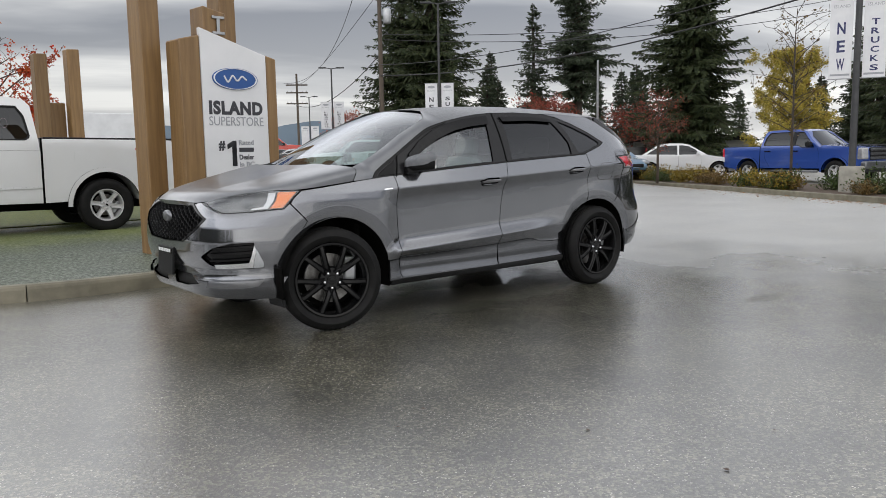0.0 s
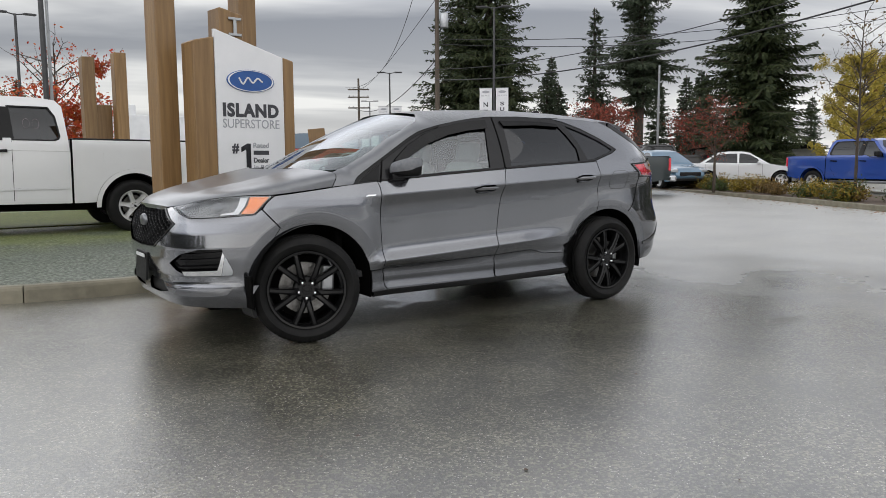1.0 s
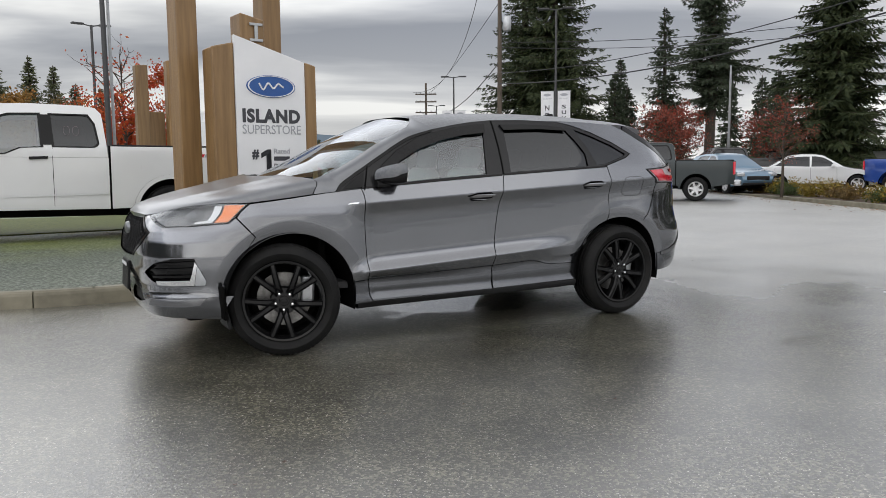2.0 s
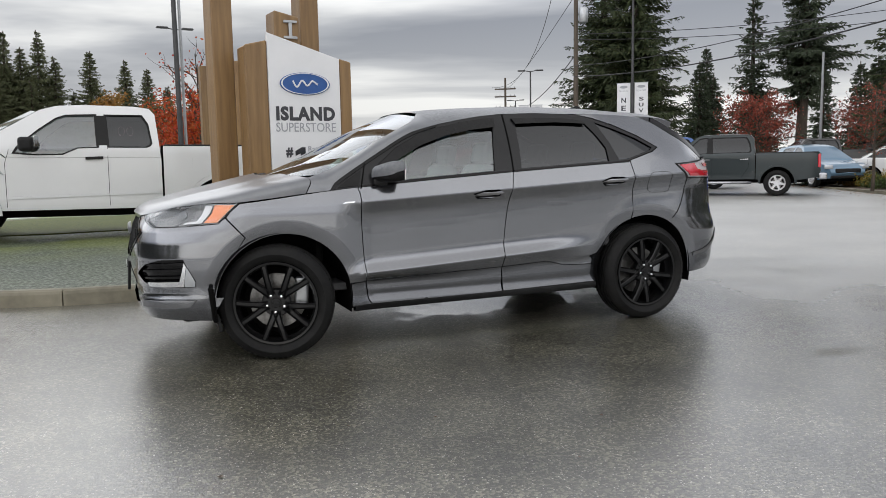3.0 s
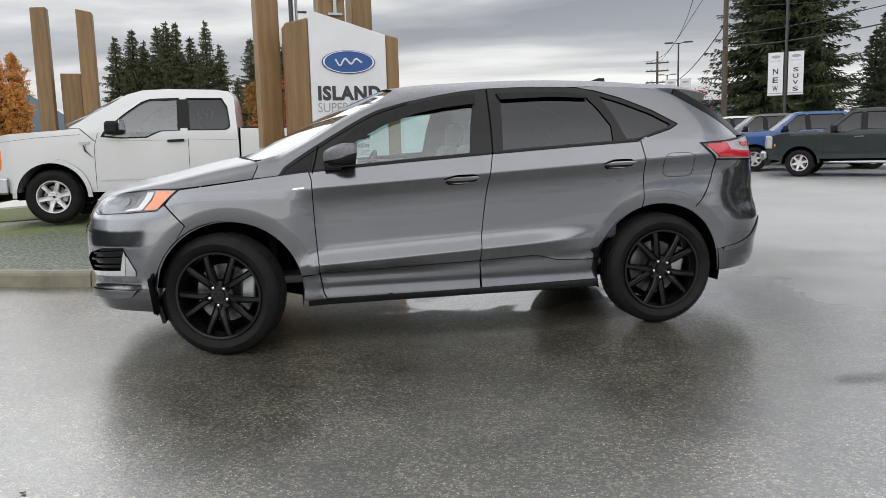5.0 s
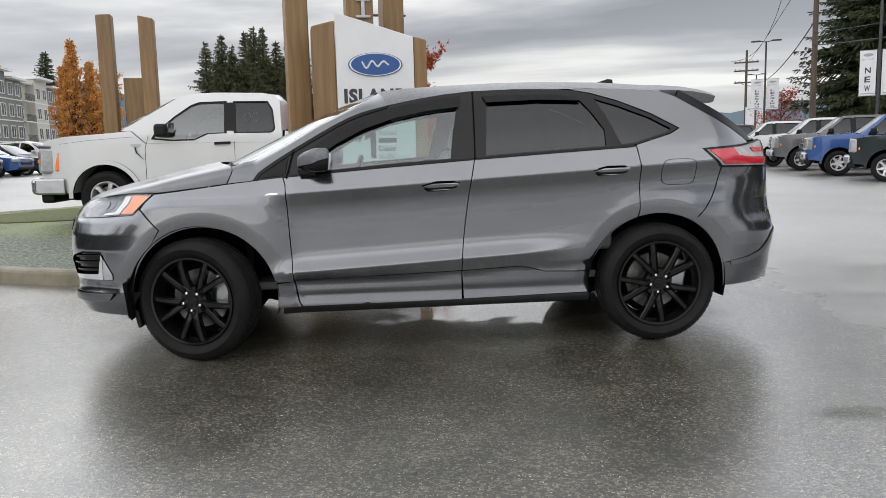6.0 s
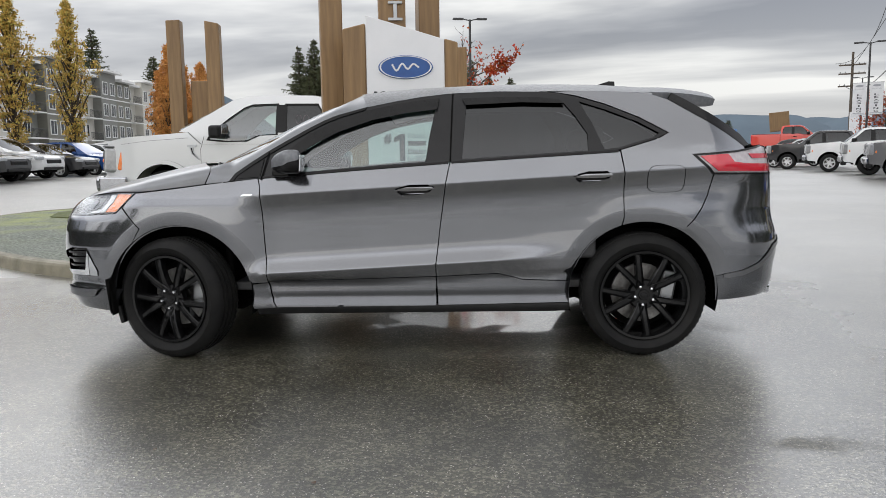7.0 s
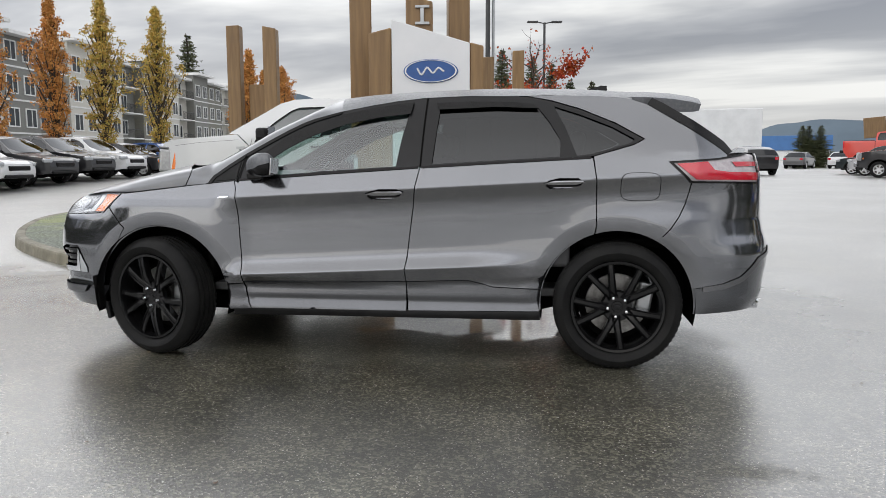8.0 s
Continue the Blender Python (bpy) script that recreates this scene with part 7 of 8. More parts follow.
def cable(points, r=0.02):
    """A hanging cable through three places along its span."""
    p = [Vector(q) for q in points]
    pts = []
    for i in range(31):
        t = i / 30
        pts.append(p[0] * (2 * (t - 0.5) * (t - 1)) + p[1] * (4 * t * (1 - t)) + p[2] * (2 * t * (t - 0.5)))
    return tagged(part("overhead_cable", tube(pts, r, 6), WIRE, smooth=True), "black overhead cable strung between utility poles", "cable", "overhead cables")


utility_pole(20.3, -10.0, 10.5, (9.8,), -90, "wooden utility pole beside the planted bed")
cable([(21.8, 32.3, 5.95), (21.0, 11.2, 5.66), (20.3, -9.9, 9.0)], 0.028)
cable([(21.8, 32.3, 6.55), (21.0, 11.2, 6.35), (20.3, -9.9, 9.6)], 0.018)
cable([(21.9, 32.3, 8.3), (34, 24.0, 8.6), (46, 16.0, 10.5)], 0.018)
cable([(21.9, 32.3, 8.0), (34, 24.5, 8.1), (46, 16.8, 9.8)], 0.018)
for k in (-0.9, 0.9):
    cable([(21.9 + k, 32.3 - 0.5 * k, 12.0), (30, 53, 9.0), (37.8 + k, 73.2, 9.5)], 0.02)
cable([(21.9, 32.3, 7.2), (30, 53, 5.8), (37.8, 73.3, 7.4)], 0.03)

# ---- trees and shrubs ----
def leaf_material(name, a, b, rough=0.6):
    """Foliage whose tone changes from clump to clump."""
    m = bpy.data.materials.new(name)
    m.use_nodes = True
    n, l = m.node_tree.nodes, m.node_tree.links
    bs = n["Principled BSDF"]
    bs.inputs["Roughness"].default_value = rough
    bs.inputs["Specular IOR Level"].default_value = 0.25
    g, mx = n.new("ShaderNodeNewGeometry"), n.new("ShaderNodeMix")
    mx.data_type = "RGBA"
    mx.inputs["A"].default_value, mx.inputs["B"].default_value = (*a, 1), (*b, 1)
    l.new(g.outputs["Random Per Island"], mx.inputs["Factor"])
    l.new(mx.outputs["Result"], bs.inputs["Base Color"])
    return m


NEEDLE = leaf_material("fir_needles", (0.020, 0.032, 0.014), (0.062, 0.076, 0.030))
NEEDLE_OLIVE = leaf_material("olive_fir_needles", (0.060, 0.074, 0.036), (0.125, 0.132, 0.068))
NEEDLE_GREY = leaf_material("grey_fir_needles", (0.028, 0.040, 0.024), (0.064, 0.082, 0.046))
LEAF_YELLOW = leaf_material("yellow_leaves", (0.42, 0.31, 0.05), (0.25, 0.22, 0.04))
LEAF_ORANGE = leaf_material("orange_leaves", (0.62, 0.27, 0.075), (0.46, 0.24, 0.065))
LEAF_MIXED = leaf_material("orange_green_leaves", (0.60, 0.36, 0.085), (0.36, 0.33, 0.08))
LEAF_AMBER = leaf_material("amber_leaves", (0.30, 0.14, 0.03), (0.16, 0.10, 0.025))
LEAF_RED = leaf_material("red_leaves", (0.38, 0.03, 0.012), (0.33, 0.085, 0.012))
LEAF_RUST = leaf_material("rust_leaves", (0.26, 0.05, 0.03), (0.14, 0.045, 0.028))
LEAF_GREEN = leaf_material("shrub_leaves", (0.05, 0.075, 0.015), (0.03, 0.05, 0.012))
LEAF_GOLD = leaf_material("gold_shrub_leaves", (0.26, 0.16, 0.02), (0.13, 0.12, 0.015))
LEAF_BROWN = leaf_material("brown_shrub_leaves", (0.16, 0.09, 0.025), (0.08, 0.06, 0.02))
BARK = material("tree_bark", (0.07, 0.052, 0.038), 0.9, second=(0.035, 0.027, 0.02), scale=5, stretch=(3, 3, 0.7), grain=0.5, grain_scale=40)


class Leaves:
    """Collects small leaf blades as one mesh."""
    def __init__(self):
        self.v, self.f = [], []

    def blade(self, p, d, up, length, width):
        b = len(self.v)
        s = d.cross(up)
        if s.length < 1e-4:
            s = d.orthogonal()
        s = s.normalized() * width * 0.5
        q = p + d * length
        m = p + d * length * 0.45
        self.v += [tuple(p), tuple(m + s), tuple(q), tuple(m - s)]
        self.f.append((b, b + 1, b + 2, b + 3))

    def mesh(self):
        return self.v, self.f


def rnd_dir(rng):
    while True:
        d = Vector((rng.uniform(-1, 1), rng.uniform(-1, 1), rng.uniform(-1, 1)))
        if 0.05 < d.length < 1:
            return d.normalized()


def fir(name, label, h, half, m, seed, needles, low=0.12, ragged=0.25, bare=0.0, density=1.0, group="fir trees"):
    """A conifer: whorls of drooping boughs hung with needle sprays; ragged makes the outline uneven, bare strips the lower trunk."""
    rng = random.Random(seed)
    t = thing(name, label, "tree", group, m)
    part("trunk", tube([(rng.uniform(-0.1, 0.1) * (i > 0), rng.uniform(-0.1, 0.1) * (i > 0), h * i / 8) for i in range(9)], [0.022 * h * (1 - i / 8.6) + 0.02 for i in range(9)], 9), BARK, t, smooth=True)
    lv = Leaves()
    boughs = []
    z = h * max(low, bare)
    while z < h * 0.985:
        k = (z / h - low) / (1 - low)
        prof = (1 - k) ** 0.85 * (0.55 + 0.45 * min(1, k * 6 + 0.4))
        if bare:
            prof = (0.45 + 0.55 * math.sin(k * 9 + seed) ** 2) * (1 - k) ** 0.5
        n = max(3, int((5 + 4 * (1 - k)) * density))
        a0 = rng.uniform(0, 6.28)
        level = z
        for i in range(n):
            if rng.random() < (0.35 if bare else 0.28 * ragged):
                continue
            a = a0 + 6.283 * i / n + rng.uniform(-0.45, 0.45)
            z = min(level + rng.uniform(-0.9, 0.9) * h * 0.022, h * 0.985)
            # lobes: whole flanks of the crown stand out or fall back
            lobe = 1 + 1.1 * ragged * noise.noise(Vector((1.2 * math.cos(a) + seed, 1.2 * math.sin(a), z * 0.33)))
            L = half * prof * lobe * rng.uniform(1 - ragged * 1.5, 1 + ragged * 0.7)
            if L < 0.12:
                L = 0.12
            out = Vector((math.cos(a), math.sin(a), 0))
            droop = rng.uniform(0.05, 0.55) * (1.1 - k)
            pts = []
            for s in np.linspace(0, 1, 5):
                pts.append(Vector((0, 0, z)) + out * L * float(s) + Vector((0, 0, L * (0.10 * float(s) - droop * float(s) ** 1.8 + 0.10 * float(s) ** 4))))
            boughs.append(tube(pts, [0.03 + 0.012 * L, 0.03, 0.02, 0.012, 0.005], 4, False))
            steps = max(3, int(L / 0.30 * density))
            for j in range(steps):
                u = (j + rng.random()) / steps
                q = min(3, int(u * 4))
                p = pts[q].lerp(pts[q + 1], u * 4 - q)
                d = (pts[q + 1] - pts[q]).normalized()
                side_ = Vector((-out.y, out.x, 0))
                for sgn in (-1, 1):
                    ln = min(0.30 + 0.28 * L * (1 - u), 0.14 + 0.55 * L) * rng.uniform(0.7, 1.2)
                    tw = (d * 0.75 + side_ * sgn * rng.uniform(0.6, 1.1) + Vector((0, 0, rng.uniform(-0.45, -0.05)))).normalized()
                    lv.blade(p, tw, Vector((0, 0, 1)), ln, 0.09 + 0.10 * ln)
                    hang = (tw * 0.7 + Vector((0, 0, -0.6 + rng.uniform(-0.2, 0.2)))).normalized()
                    lv.blade(p + tw * ln * 0.35, hang, out, ln * 0.75, 0.08 + 0.05 * ln)
                    lv.blade(p + tw * ln * 0.6, (tw + rnd_dir(rng) * 0.5).normalized(), side_, ln * 0.6, 0.08)
                    lv.blade(p + tw * ln * 0.2, (tw + d + rnd_dir(rng) * 0.6).normalized(), out, ln * 0.7, 0.08)
        z = level + h * 0.020 * (1.25 - 0.55 * k) / density + 0.04
    tagged(part("bough_work", join(*boughs), BARK, t), kind="stuff")
    tagged(part("crown", lv.mesh(), needles, t), kind="stuff")
    return t


def broadleaf(name, label, h, spread, m, seed, leaf, bark, leaves=2600, size=0.13, first=0.25, columnar=False, leafy=1.0, group="autumn trees", radius=None, low_only=False):
    """A leafy tree: trunk, forking limbs and single leaves about the twigs."""
    rng = random.Random(seed)
    t = thing(name, label, "tree", group, m)
    r0 = radius or 0.013 * h + 0.02
    part("trunk", tube([(rng.uniform(-0.02, 0.02) * h * 0.3 * (i > 0), rng.uniform(-0.02, 0.02) * h * 0.3 * (i > 0), h * 0.93 * i / 7) for i in range(8)], [r0 * (1 - i / 7.6) + 0.006 for i in range(8)], 8), bark, t, smooth=True)
    limbs, tips = [], []
    n = int(18 + h * (6 if columnar else 3))
    for i in range(n):
        k = first + (0.97 - first) * (i + rng.random()) / n
        a = i * 2.4 + rng.uniform(-0.4, 0.4)
        kk = (k - first) / (1 - first)
        if columnar:
            L = spread * (min(1, 0.35 + kk * 2.6) if kk < 0.25 else ((1 - kk) / 0.75) ** 1.15) * rng.uniform(0.5, 1.55) + 0.05
            rise = 2.1
        else:
            L = spread * math.sqrt(max(0.05, 1 - (kk * 1.05 - 0.30) ** 2 / 0.62)) * rng.uniform(0.7, 1.12)
            rise = rng.uniform(0.35, 0.95)
        b = Vector((0, 0, h * k * 0.93))
        out = Vector((math.cos(a), math.sin(a), 0))
        pts = [b + out * L * s + Vector((0, 0, L * rise * s ** (1.2 if columnar else 0.9))) + rnd_dir(rng) * 0.06 * L * s for s in (0, 0.35, 0.7, 1.0)]
        limbs.append(tube(pts, [r0 * 0.42 * (1 - kk * 0.6), r0 * 0.28, r0 * 0.16, 0.006], 5, False))
        for s in (1, 2, 3):
            for q in range(2):
                e = pts[s] + (rnd_dir(rng) + out * 0.5 + Vector((0, 0, 0.35))).normalized() * L * rng.uniform(0.2, 0.42)
                limbs.append(tube([pts[s], (pts[s] + e) / 2 + rnd_dir(rng) * 0.03 * L, e], [r0 * 0.14, r0 * 0.08, 0.004], 4, False))
                tips += [(pts[s], e)]
    tagged(part("limb_work", join(*limbs), bark, t, smooth=True), kind="stuff")
    lv = Leaves()
    for i in range(int(leaves * leafy)):
        a, e = tips[rng.randrange(len(tips))]
        p = a.lerp(e, rng.uniform(0.1, 1.15)) + rnd_dir(rng) * size * rng.uniform(0.3, 1.9 if columnar else 3.2)
        # leaves hold on low down and in one flame at the side of the crown
        if low_only and (p - Vector((1.1, -0.4, 4.7))).length > 0.75 and rng.random() < min(max((p.z - 2.6) / 1.5, 0), 0.97) ** 0.5:
            continue
        lv.blade(p, (rnd_dir(rng) + Vector((0, 0, -0.35))).normalized(), rnd_dir(rng), size * rng.uniform(0.7, 1.4), size * rng.uniform(0.5, 0.9))
    tagged(part("crown", lv.mesh(), leaf, t), kind="stuff")
    return t


def shrub(label, m, r, h, seed, leaf, leaves=700, size=0.07):
    rng = random.Random(seed)
    t = thing("shrub", label, "shrub", "bed shrubs", m)
    stems, lv = [], Leaves()
    for i in range(16):
        a, L = rng.uniform(0, 6.28), rng.uniform(0.4, 1.0)
        e = Vector((math.cos(a) * r * L, math.sin(a) * r * L, h * rng.uniform(0.55, 1.0) * math.sqrt(max(0.1, 1.1 - L * L))))
        stems.append(tube([(0, 0, 0), tuple(e * 0.5 + Vector((0, 0, h * 0.12))), tuple(e)], [0.012, 0.008, 0.004], 4, False))
        for j in range(leaves // 16):
            p = (e * rng.uniform(0.35, 1.05)) + rnd_dir(rng) * r * 0.22
            p.z = abs(p.z)
            lv.blade(p, (rnd_dir(rng) + Vector((0, 0, 0.4))).normalized(), rnd_dir(rng), size * rng.uniform(0.7, 1.4), size * 0.55)
    tagged(part("stem_work", join(*stems), BARK, t), kind="stuff")
    tagged(part("leaves", lv.mesh(), leaf, t), kind="stuff")
    return t


# firs to the right of the sign, nearest first
fir("fir_tree", "huge dense dark fir tree behind the banner post", 21.0, 4.9, pose(29.9, 37.8, 0), 3, NEEDLE, 0.10, 0.22, 0, 1.25)
fir("fir_tree", "second dense dark fir tree beside the huge one", 17.5, 3.7, pose(28.8, 39.9, 0), 5, NEEDLE, 0.10, 0.25, 0, 1.1)
fir("fir_tree", "tall ragged fir with a bare dark trunk", 19.0, 4.2, pose(42.5, 35.2, 0), 8, NEEDLE_GREY, 0.2, 0.35, 0.27, 1.5)
fir("fir_tree", "narrow grey-green fir tree", 13.6, 3.0, pose(43.0, 40.5, 0), 12, NEEDLE_GREY, 0.08, 0.3)
fir("fir_tree", "small pointed fir tree", 11.0, 2.4, pose(46.5, 49.6, 0), 14, NEEDLE_GREY, 0.08, 0.25)
fir("fir_tree", "tall dark ragged fir behind the parked sedan", 17.0, 3.1, pose(35.9, 20.8, 0), 21, NEEDLE, 0.08, 0.5, 0, 1.7)
small = fir("fir_tree", "small dark fir tree at the lot's edge", 8.8, 2.3, pose(51.6, 36.6, 0), 25, NEEDLE_GREY, 0.06, 0.3)
for x, y, s, a in ((47.8, 33.2, 0.9, 40), (54, 40, 1.0, 90), (64.9, 34.5, 0.8, 10), (61, 36, 0.75, 200), (51.0, 17.8, 0.8, 70), (52.5, 21.0, 0.75, 130), (50.5, 14.4, 0.85, 250), (53.2, 11.5, 0.9, 300), (52, 8.0, 0.8, 15), (40.5, 43.5, 1.0, 60), (38.5, 30.0, 0.75, 33), (37.2, 46.5, 1.05, 77)):
    copy_thing(small, pose(x, y, 0, 0, 0, a) @ Matrix.Scale(s, 4))
# firs beyond the pickup
north = fir("fir_tree", "pointed dark fir in the grove beyond the pickup", 15.4, 2.9, pose(-9.3, 84.0, 0), 31, NEEDLE_OLIVE, 0.05, 0.42, 0, 1.3)
north2 = fir("fir_tree", "broad dark fir in the grove beyond the pickup", 15.2, 3.2, pose(-12.4, 84.0, 0), 37, NEEDLE_OLIVE, 0.05, 0.5, 0, 1.3)
for i, (x, y, h_) in enumerate(((-18.7, 84.0, 13.6), (-17.0, 84.5, 14.6), (-15.8, 84.0, 13.2), (-14.4, 85.0, 15.0), (-13.4, 84.0, 15.2), (-11.0, 84.5, 13.8), (-7.9, 84.0, 12.8), (-4.6, 84.0, 13.6), (-1.2, 84.0, 12.6), (1.0, 84.0, 11.9),
                                (-18.0, 88.0, 12.0), (-16.4, 87.5, 12.6), (-14.6, 88.5, 13.0), (-12.6, 88.0, 12.8), (-10.6, 88.0, 12.2), (-8.6, 88.5, 11.4), (-6.4, 88.0, 9.6), (-3.0, 88.0, 9.4), (3.2, 88.0, 10.4), (5.6, 86.0, 10.0), (-17.2, 82.0, 10.0), (-13.0, 82.0, 10.5), (-10.0, 82.0, 10.0), (-15.0, 81.5, 9.0))):
    k_ = h_ / 15.3
    copy_thing((north, north2)[i % 2], pose(x, y, 0, 0, 0, 47 * i) @ Matrix.Diagonal((k_ * (1.2 if i < 10 else 1.45), k_ * (1.2 if i < 10 else 1.45), k_, 1)))
copy_thing(north, pose(-70.0, 141.0, 0) @ Matrix.Diagonal((2.2, 2.2, 1.66, 1)))
copy_thing(north2, pose(-63.1, 152.4, 0) @ Matrix.Diagonal((2.1, 2.1, 1.43, 1)))
for i, (x, y, s, w) in enumerate(((55.5, 19.5, 0.85, 1.5), (54.0, 15.5, 0.8, 1.6), (56.5, 10.0, 0.9, 1.5), (53.5, 23.0, 0.8, 1.5), (57.5, 5.0, 0.9, 1.5), (44.0, 46.0, 0.9, 1.3), (48.8, 45.5, 0.8, 1.3))):
    copy_thing(small, pose(x, y, 0, 0, 0, 53 * i) @ Matrix.Diagonal((s * w, s * w, s, 1)))
big = fir("fir_tree", "tall dark fir in the wood past the planted bed", 15.5, 4.4, pose(46.5, 12.5, 0), 27, NEEDLE, 0.05, 0.4, 0, 1.0)
for i, (x, y, s) in enumerate(((50.0, 16.0, 0.85), (48.0, 8.5, 0.95), (45.0, 4.5, 1.0), (48.5, 0.5, 1.05), (44.0, -3.5, 1.0), (47.0, -8.0, 1.1), (43.0, -12.0, 1.0), (46.0, -17.0, 1.1), (42.0, -22.0, 1.0), (45.0, -27.0, 1.1))):
    copy_thing(big, pose(x, y, 0, 0, 0, 67 * i) @ Matrix.Scale(s, 4))
# unseen firs added ahead of the car's nose to darken its reflections
for i in range(30):
    copy_thing((north, north2)[i % 2], pose(-36 - 3 * math.sin(i * 1.7), -34 + i * 1.9, 0, 0, 0, 61 * i) @ Matrix.Diagonal((1.3, 1.3, 0.5 + 0.05 * math.sin(i * 2.3), 1)))
# autumn colour
broadleaf("maple_tree", "golden green maple behind the blue pickup", 6.3, 1.75, pose(33.2, 13.4, 0), 41, LEAF_YELLOW, BARK, 42000, 0.085, 0.12)
broadleaf("young_tree", "thin almost bare young tree in the bed", 5.5, 1.15, pose(18.0, 5.6, 0.12), 43, LEAF_BROWN, BARK, 200, 0.09, 0.28, radius=0.042)
broadleaf("young_maple", "young red-brown maple in the planted bed", 3.2, 0.95, pose(18.9, 10.9, 0.12), 44, LEAF_RUST, BARK, 1300, 0.055, 0.35, radius=0.05)
broadleaf("red_maple", "dusky red maple at the lot's far edge", 4.4, 2.0, pose(31.5, 28.2, 0), 45, LEAF_RUST, BARK, 3600, 0.13)
broadleaf("red_maple", "dusky red maple beside the fence", 3.9, 1.7, pose(37.0, 25.5, 0), 46, LEAF_RUST, BARK, 2600, 0.13)
broadleaf("red_maple", "small bright red maple in the far lot", 4.6, 1.5, pose(26.4, 43.6, 0), 47, LEAF_RED, BARK, 2400, 0.12)
broadleaf("red_tree", "flame-red tree with a thinning bare crown", 5.2, 1.85, pose(0.4, 22.9, 0), 48, LEAF_RED, BARK, 26000, 0.10, 0.12, low_only=True)
broadleaf("autumn_tree", "rounded orange tree before the fir grove", 6.4, 1.5, pose(-2.7, 54.3, 0), 50, LEAF_AMBER, BARK, 6000, 0.16)
broadleaf("autumn_tree", "thin brown-leaved tree before the fir grove", 6.0, 1.7, pose(0.6, 55.0, 0), 51, LEAF_BROWN, BARK, 4200, 0.14)
for i, (x, y, h, w, lf) in enumerate(((-20.4, 25.9, 8.5, 0.75, LEAF_ORANGE), (-19.8, 28.8, 9.1, 0.9, LEAF_MIXED), (-19.1, 32.6, 9.4, 0.88, LEAF_MIXED), (-15.9, 37.0, 7.6, 0.55, LEAF_ORANGE), (-15.2, 37.4, 6.5, 0.45, LEAF_ORANGE), (-20.8, 22.6, 8.0, 0.8, LEAF_ORANGE), (-16.5, 44, 7.5, 0.9, LEAF_ORANGE), (-16.5, 37.2, 6.2, 0.45, LEAF_ORANGE), (-14.3, 37.0, 5.0, 0.5, LEAF_ORANGE))):
    broadleaf("columnar_tree", "narrow columnar tree in %s autumn leaf" % ("orange" if lf is LEAF_ORANGE else "orange and green"), h, w, pose(x, y, 0.2), 60 + i, lf, BARK, 11000, 0.10, 0.12, True, group="columnar trees")
for i, (x, y) in enumerate(((24.3, 71.2), (25.0, 71.6), (25.8, 70.8))):
    tagged(copy_thing(north2, pose(x, y, 0, 0, 0, 40 * i) @ Matrix.Diagonal((0.50, 0.50, 0.27, 1))), "small dense dark green conifer across the lot", "tree", "small conifers")
# shrubs along the bed
rng = random.Random(9)
kinds = ((LEAF_GOLD, "golden low shrub in the planted bed"), (LEAF_GREEN, "green low shrub in the planted bed"), (LEAF_BROWN, "brown withering shrub in the planted bed"))
masters = [shrub(lb, pose(16.9, 5.2, 0.12), 0.62, 0.55, 90 + i, lf, 900) for i, (lf, lb) in enumerate(kinds)]
for i in range(34):
    u = i / 33
    q = BED[int((0.22 + 0.72 * u) * (len(BED) - 1))]
    o = rng.uniform(0.55, 1.5)
    copy_thing(masters[rng.choice((0, 0, 1, 1, 1, 2))], pose(q[0] + o * 0.86, q[1] - o * 0.5 + rng.uniform(-0.3, 0.3), 0.11, 0, 0, rng.uniform(0, 360)) @ Matrix.Scale(rng.uniform(0.7, 1.25), 4))

# ---- leaf litter ----
rng = random.Random(77)


def leaf_litter(name, label, spots, mat, size):
    """Many small curled leaves lying flat, as one mesh."""
    v, f = [], []
    for x, y in spots:
        a, k, z = rng.uniform(0, 2 * math.pi), size * rng.uniform(0.6, 1.3), lot_z(x, y) + 0.003
        b = len(v)
        for r_, t_, h in ((1, 0, 0.3), (0.55, 0.9, 0.05), (0.9, 2.2, 0.35), (0.6, 3.3, 0.1), (0.95, 4.3, 0.4), (0.5, 5.3, 0.05)):
            v.append((x + k * r_ * math.cos(a + t_), y + k * r_ * math.sin(a + t_), z + k * h * rng.uniform(0.4, 1.0)))
        f += [(b, b + 1, b + 2), (b, b + 2, b + 3), (b, b + 3, b + 4), (b, b + 4, b + 5)]
    tagged(part(name, (v, f), mat), label, "leaves", kind="stuff")


LITTER = material("wet_fallen_leaves", (0.20, 0.085, 0.035), 0.5, second=(0.30, 0.17, 0.05), scale=7.0)
LITTER_DARK = material("dark_wet_leaves", (0.05, 0.03, 0.018), 0.5, second=(0.09, 0.045, 0.02), scale=7.0)
spots = []
for i in range(900):
    q = BED[int((0.15 + 0.8 * rng.random()) * (len(BED) - 1))]
    o = 0.12 + rng.expovariate(1 / 0.28)
    spots.append((q[0] - 0.86 * o + rng.uniform(-0.6, 0.6) * 0.5, q[1] + 0.5 * o + rng.uniform(-0.6, 0.6) * 0.86))
leaf_litter("fallen_leaves", "wet brown leaves drifted along the bed's kerb", spots, LITTER, 0.035)
spots = []
while len(spots) < 46:
    x, y = rng.uniform(-5, 9), rng.uniform(-4.5, 6)
    if not (-2.5 < x < 2.5 and -1.05 < y < 1.05) and not (y > 1.2 and x < 2.5):
        spots.append((x, y))
leaf_litter("scattered_leaves", "small brown leaves scattered over the wet asphalt", spots, LITTER_DARK, 0.013)

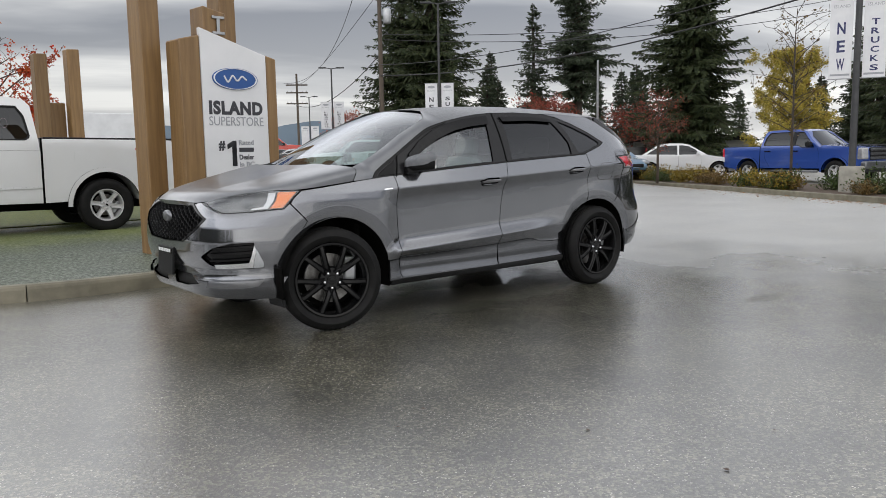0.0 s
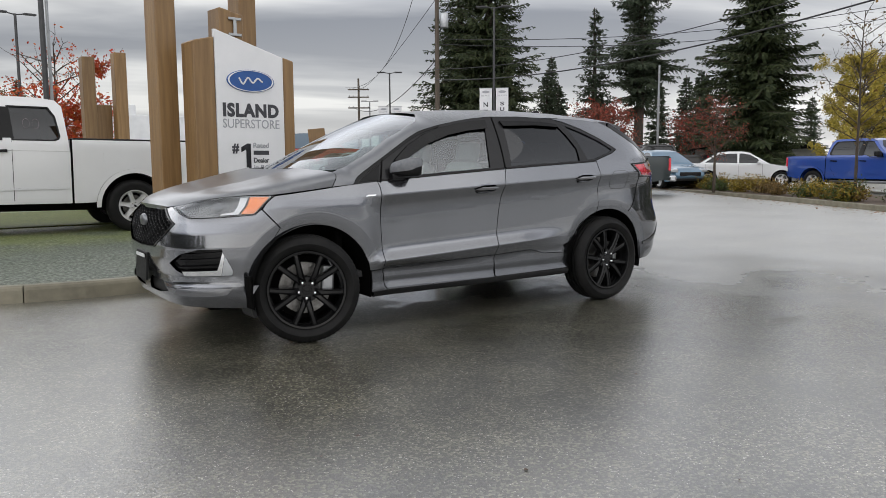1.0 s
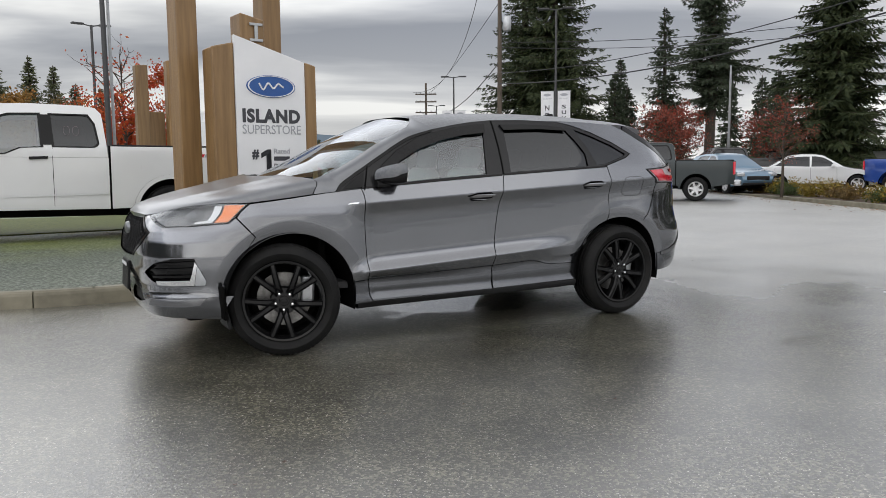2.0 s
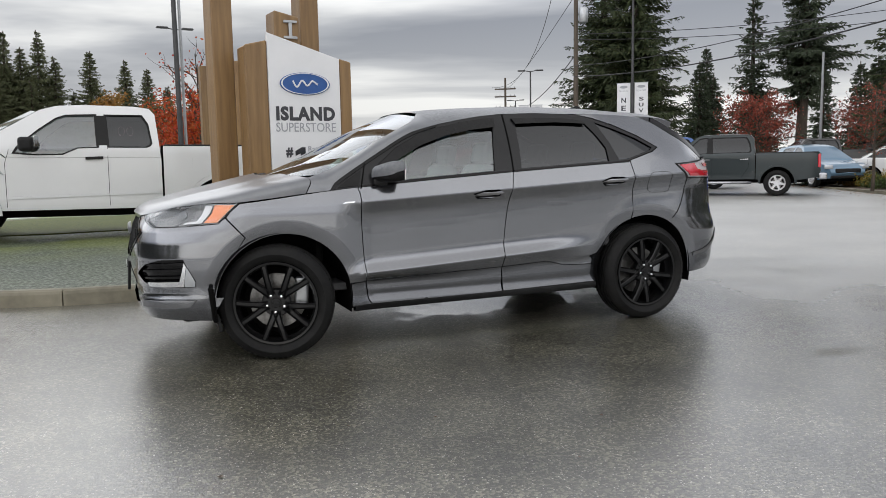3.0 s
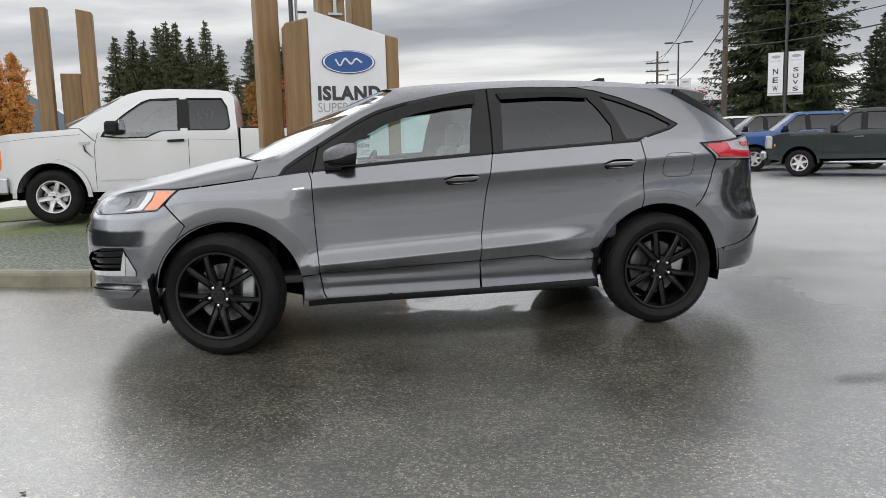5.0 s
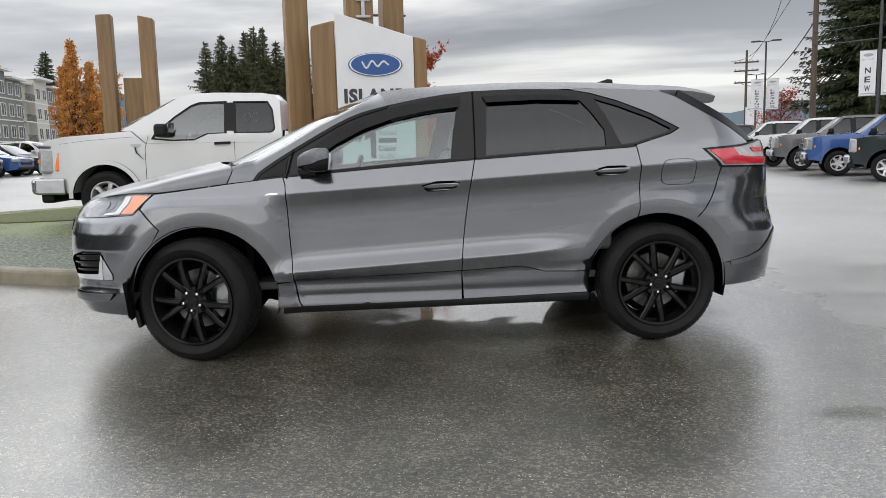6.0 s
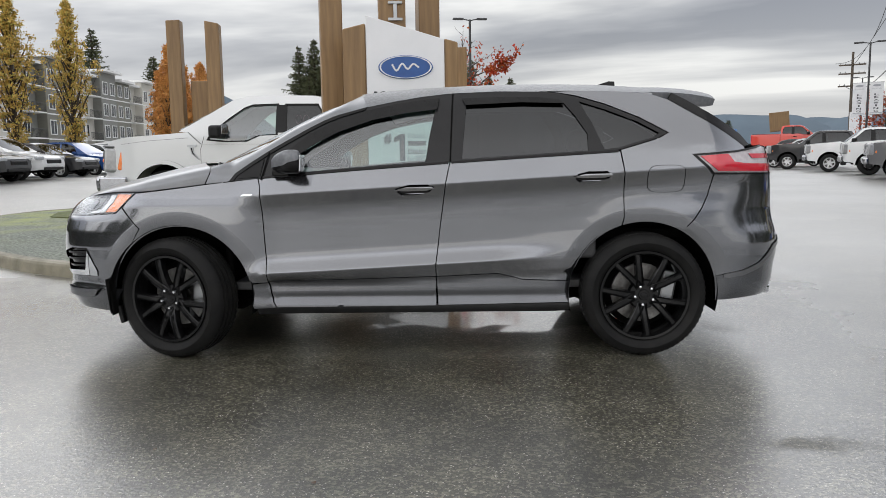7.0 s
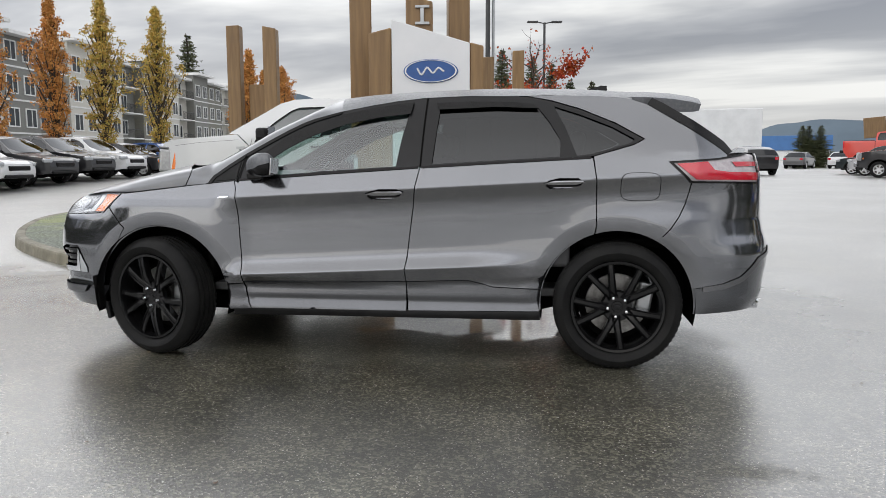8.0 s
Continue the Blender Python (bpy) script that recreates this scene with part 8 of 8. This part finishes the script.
# ---- buildings and hills ----
CLAD_GREY = material("grey_lap_siding", (0.185, 0.18, 0.15), 0.7, second=(0.16, 0.155, 0.13), scale=2, stretch=(1, 1, 9))
CLAD_TAUPE = material("pale_siding", (0.56, 0.54, 0.49), 0.7, second=(0.50, 0.48, 0.435), scale=2, stretch=(1, 1, 9))
CLAD_BLUE = material("slate_siding", (0.205, 0.205, 0.19), 0.7, second=(0.175, 0.175, 0.16), scale=2, stretch=(1, 1, 9))
TRIM_WHITE = material("white_trim", (0.72, 0.72, 0.71), 0.5, second=(0.66, 0.66, 0.65), scale=4)
WALL_WHITE = material("white_render_wall", (0.66, 0.67, 0.68), 0.6, second=(0.58, 0.59, 0.60), scale=0.8)
WALL_BLUE = material("blue_metal_wall", (0.05, 0.15, 0.36), 0.5, second=(0.045, 0.13, 0.31), scale=1.0)
PANE = material("dark_window_pane", (0.03, 0.035, 0.04), 0.2, spec=0.3, second=(0.05, 0.055, 0.06), scale=0.6)

apart = thing("apartment_building", "four-storey apartment building in grey and pale siding with balconies", "building", m=pose(-53.0, 54.5, 0.3, 0, 0, 4))
# bays run along +y; the front looks to +x
bay_w, storey = 5.6, 3.05
frame_bm = bmesh.new()
for s_, a_ in (((0.10, 1.7, 0.12), (0, 0, 0.85)), ((0.10, 1.7, 0.12), (0, 0, -0.85)), ((0.10, 0.12, 1.8), (0, 0.82, 0)), ((0.10, 0.12, 1.8), (0, -0.82, 0)), ((0.08, 0.08, 1.7), (0, 0.1, 0))):
    box(frame_bm, s_, a_, 0.01)
frame_me = part("frame", frame_bm, TRIM_WHITE, None)
pane_me = part("pane", boxed((0.04, 1.6, 1.7)), PANE, None)
rail_me = part("top_rail", boxed((0.06, 4.0, 0.06), (0, 0, 1.05), 0.01), POLE_DARK, None)
bar_me = part("baluster", boxed((0.04, 0.04, 1.0), (0, 0, 0.52)), POLE_DARK, None)
for b in range(16):
    y = -9.8 + b * bay_w
    balcony = b % 3 == 1
    depth = 10.0 if balcony else 11.2
    h = storey * 4 + (0.9 if b % 3 == 2 else 0.0)
    wallm = (CLAD_GREY, CLAD_TAUPE, CLAD_TAUPE, CLAD_BLUE)[b % 4]
    part("wall", boxed((depth, bay_w - 0.01, h), (-6 + depth / 2, y, h / 2), 0.02), wallm, apart)
    fx = -6 + depth
    part("roof", boxed((depth + 1.4, bay_w + (0.7 if b % 3 == 2 else -0.02), 0.35), (-6 + depth / 2 + 0.3, y, h + 0.18), 0.03), TRIM_WHITE, apart, "white overhanging roof edge")
    for f_ in range(4):
        z = 0.3 + f_ * storey + 1.45
        for dy in ((0.0,) if balcony else (-1.35, 1.35)):
            w = new("window", pane_me.data)
            w.parent, w.matrix_local = apart, pose(fx + 0.01, y + dy, z)
            fr_ = new("window_frame", frame_me.data)
            fr_.parent, fr_.matrix_local = w, pose(0.02, 0, 0)
        if balcony:
            sl = part("balcony", boxed((1.5, 4.2, 0.16), (fx + 0.75, y, 0.3 + f_ * storey + 0.05), 0.02), TRIM_WHITE, apart)
            same("top_rail", rail_me, sl, pose(fx + 1.45, y, 0.3 + f_ * storey + 0.1))
            for i in range(15):
                same("baluster", bar_me, sl, pose(fx + 1.45, y - 1.95 + i * 0.279, 0.3 + f_ * storey + 0.1))
        elif f_:
            part("floor_band", boxed((0.08, bay_w - 0.02, 0.16), (fx + 0.02, y, 0.3 + f_ * storey), 0.01), TRIM_WHITE, apart)
for o in (frame_me, pane_me, rail_me, bar_me):
    bpy.data.objects.remove(o)

shop = thing("dealership_building", "plain white flat-roofed building across the lot", "building", m=pose(-3.0, 0, 0))
part("wall", boxed((10, 14, 7.5), (14.5, 90, 3.75), 0.1), WALL_WHITE, shop)
part("wall", boxed((11.6, 12, 6.4), (20.8, 88.5, 3.2), 0.1), WALL_WHITE, shop)
part("window", boxed((1.6, 0.1, 0.9), (12.6, 82.95, 4.0), 0.02), PANE, shop)
blue = thing("blue_building", "long low building with a blue metal fascia", "building", m=pose(52, 124, 0, 0, 0, -17))
part("wall", boxed((15, 14, 2.4), (-14.5, 7, 1.2), 0.05), TRIM_WHITE, blue)
part("fascia", boxed((15.6, 14.6, 2.4), (-14.5, 7, 3.4), 0.05), WALL_BLUE, blue, "bright blue metal fascia")
house = thing("dark_house", "low dark building behind the fence", "building", m=pose(41, 24.5, 0, 0, 0, 40))
part("wall", boxed((9, 7, 1.9), (0, 0, 0.95), 0.05), CLAD_BLUE, house)
part("roof", ([(-4.9, -3.9, 1.85), (4.9, -3.9, 1.85), (4.9, 3.9, 1.85), (-4.9, 3.9, 1.85), (-4.5, 0, 2.5), (4.5, 0, 2.5)], [(0, 1, 5, 4), (2, 3, 4, 5), (1, 2, 5), (3, 0, 4), (3, 2, 1, 0)]), UNDER, house)

FENCE = material("wire_fence_steel", (0.09, 0.09, 0.092), 0.5, 0.6, second=(0.06, 0.06, 0.062), scale=6)
fence = thing("fence", "dark steel fence along the far side of the lot", "fence", m=pose(0, 0, 0))
a, b = np.array([28.0, 33.0]), np.array([46.0, 6.0])
n = 26
for i in range(n + 1):
    p = a + (b - a) * i / n
    part("post", boxed((0.07, 0.07, 1.5), (p[0], p[1], 0.75), 0.01), FENCE, fence)
for z in (0.25, 0.85, 1.42):
    part("rail", tube([(*a, z), (*b, z)], 0.025, 6), FENCE, fence)

# distance haze is mixed into the hills' blue-grey colour
HILL = material("hazed_wooded_hill", (0.10, 0.135, 0.17), 0.95, second=(0.085, 0.115, 0.145), scale=0.02, detail=8)
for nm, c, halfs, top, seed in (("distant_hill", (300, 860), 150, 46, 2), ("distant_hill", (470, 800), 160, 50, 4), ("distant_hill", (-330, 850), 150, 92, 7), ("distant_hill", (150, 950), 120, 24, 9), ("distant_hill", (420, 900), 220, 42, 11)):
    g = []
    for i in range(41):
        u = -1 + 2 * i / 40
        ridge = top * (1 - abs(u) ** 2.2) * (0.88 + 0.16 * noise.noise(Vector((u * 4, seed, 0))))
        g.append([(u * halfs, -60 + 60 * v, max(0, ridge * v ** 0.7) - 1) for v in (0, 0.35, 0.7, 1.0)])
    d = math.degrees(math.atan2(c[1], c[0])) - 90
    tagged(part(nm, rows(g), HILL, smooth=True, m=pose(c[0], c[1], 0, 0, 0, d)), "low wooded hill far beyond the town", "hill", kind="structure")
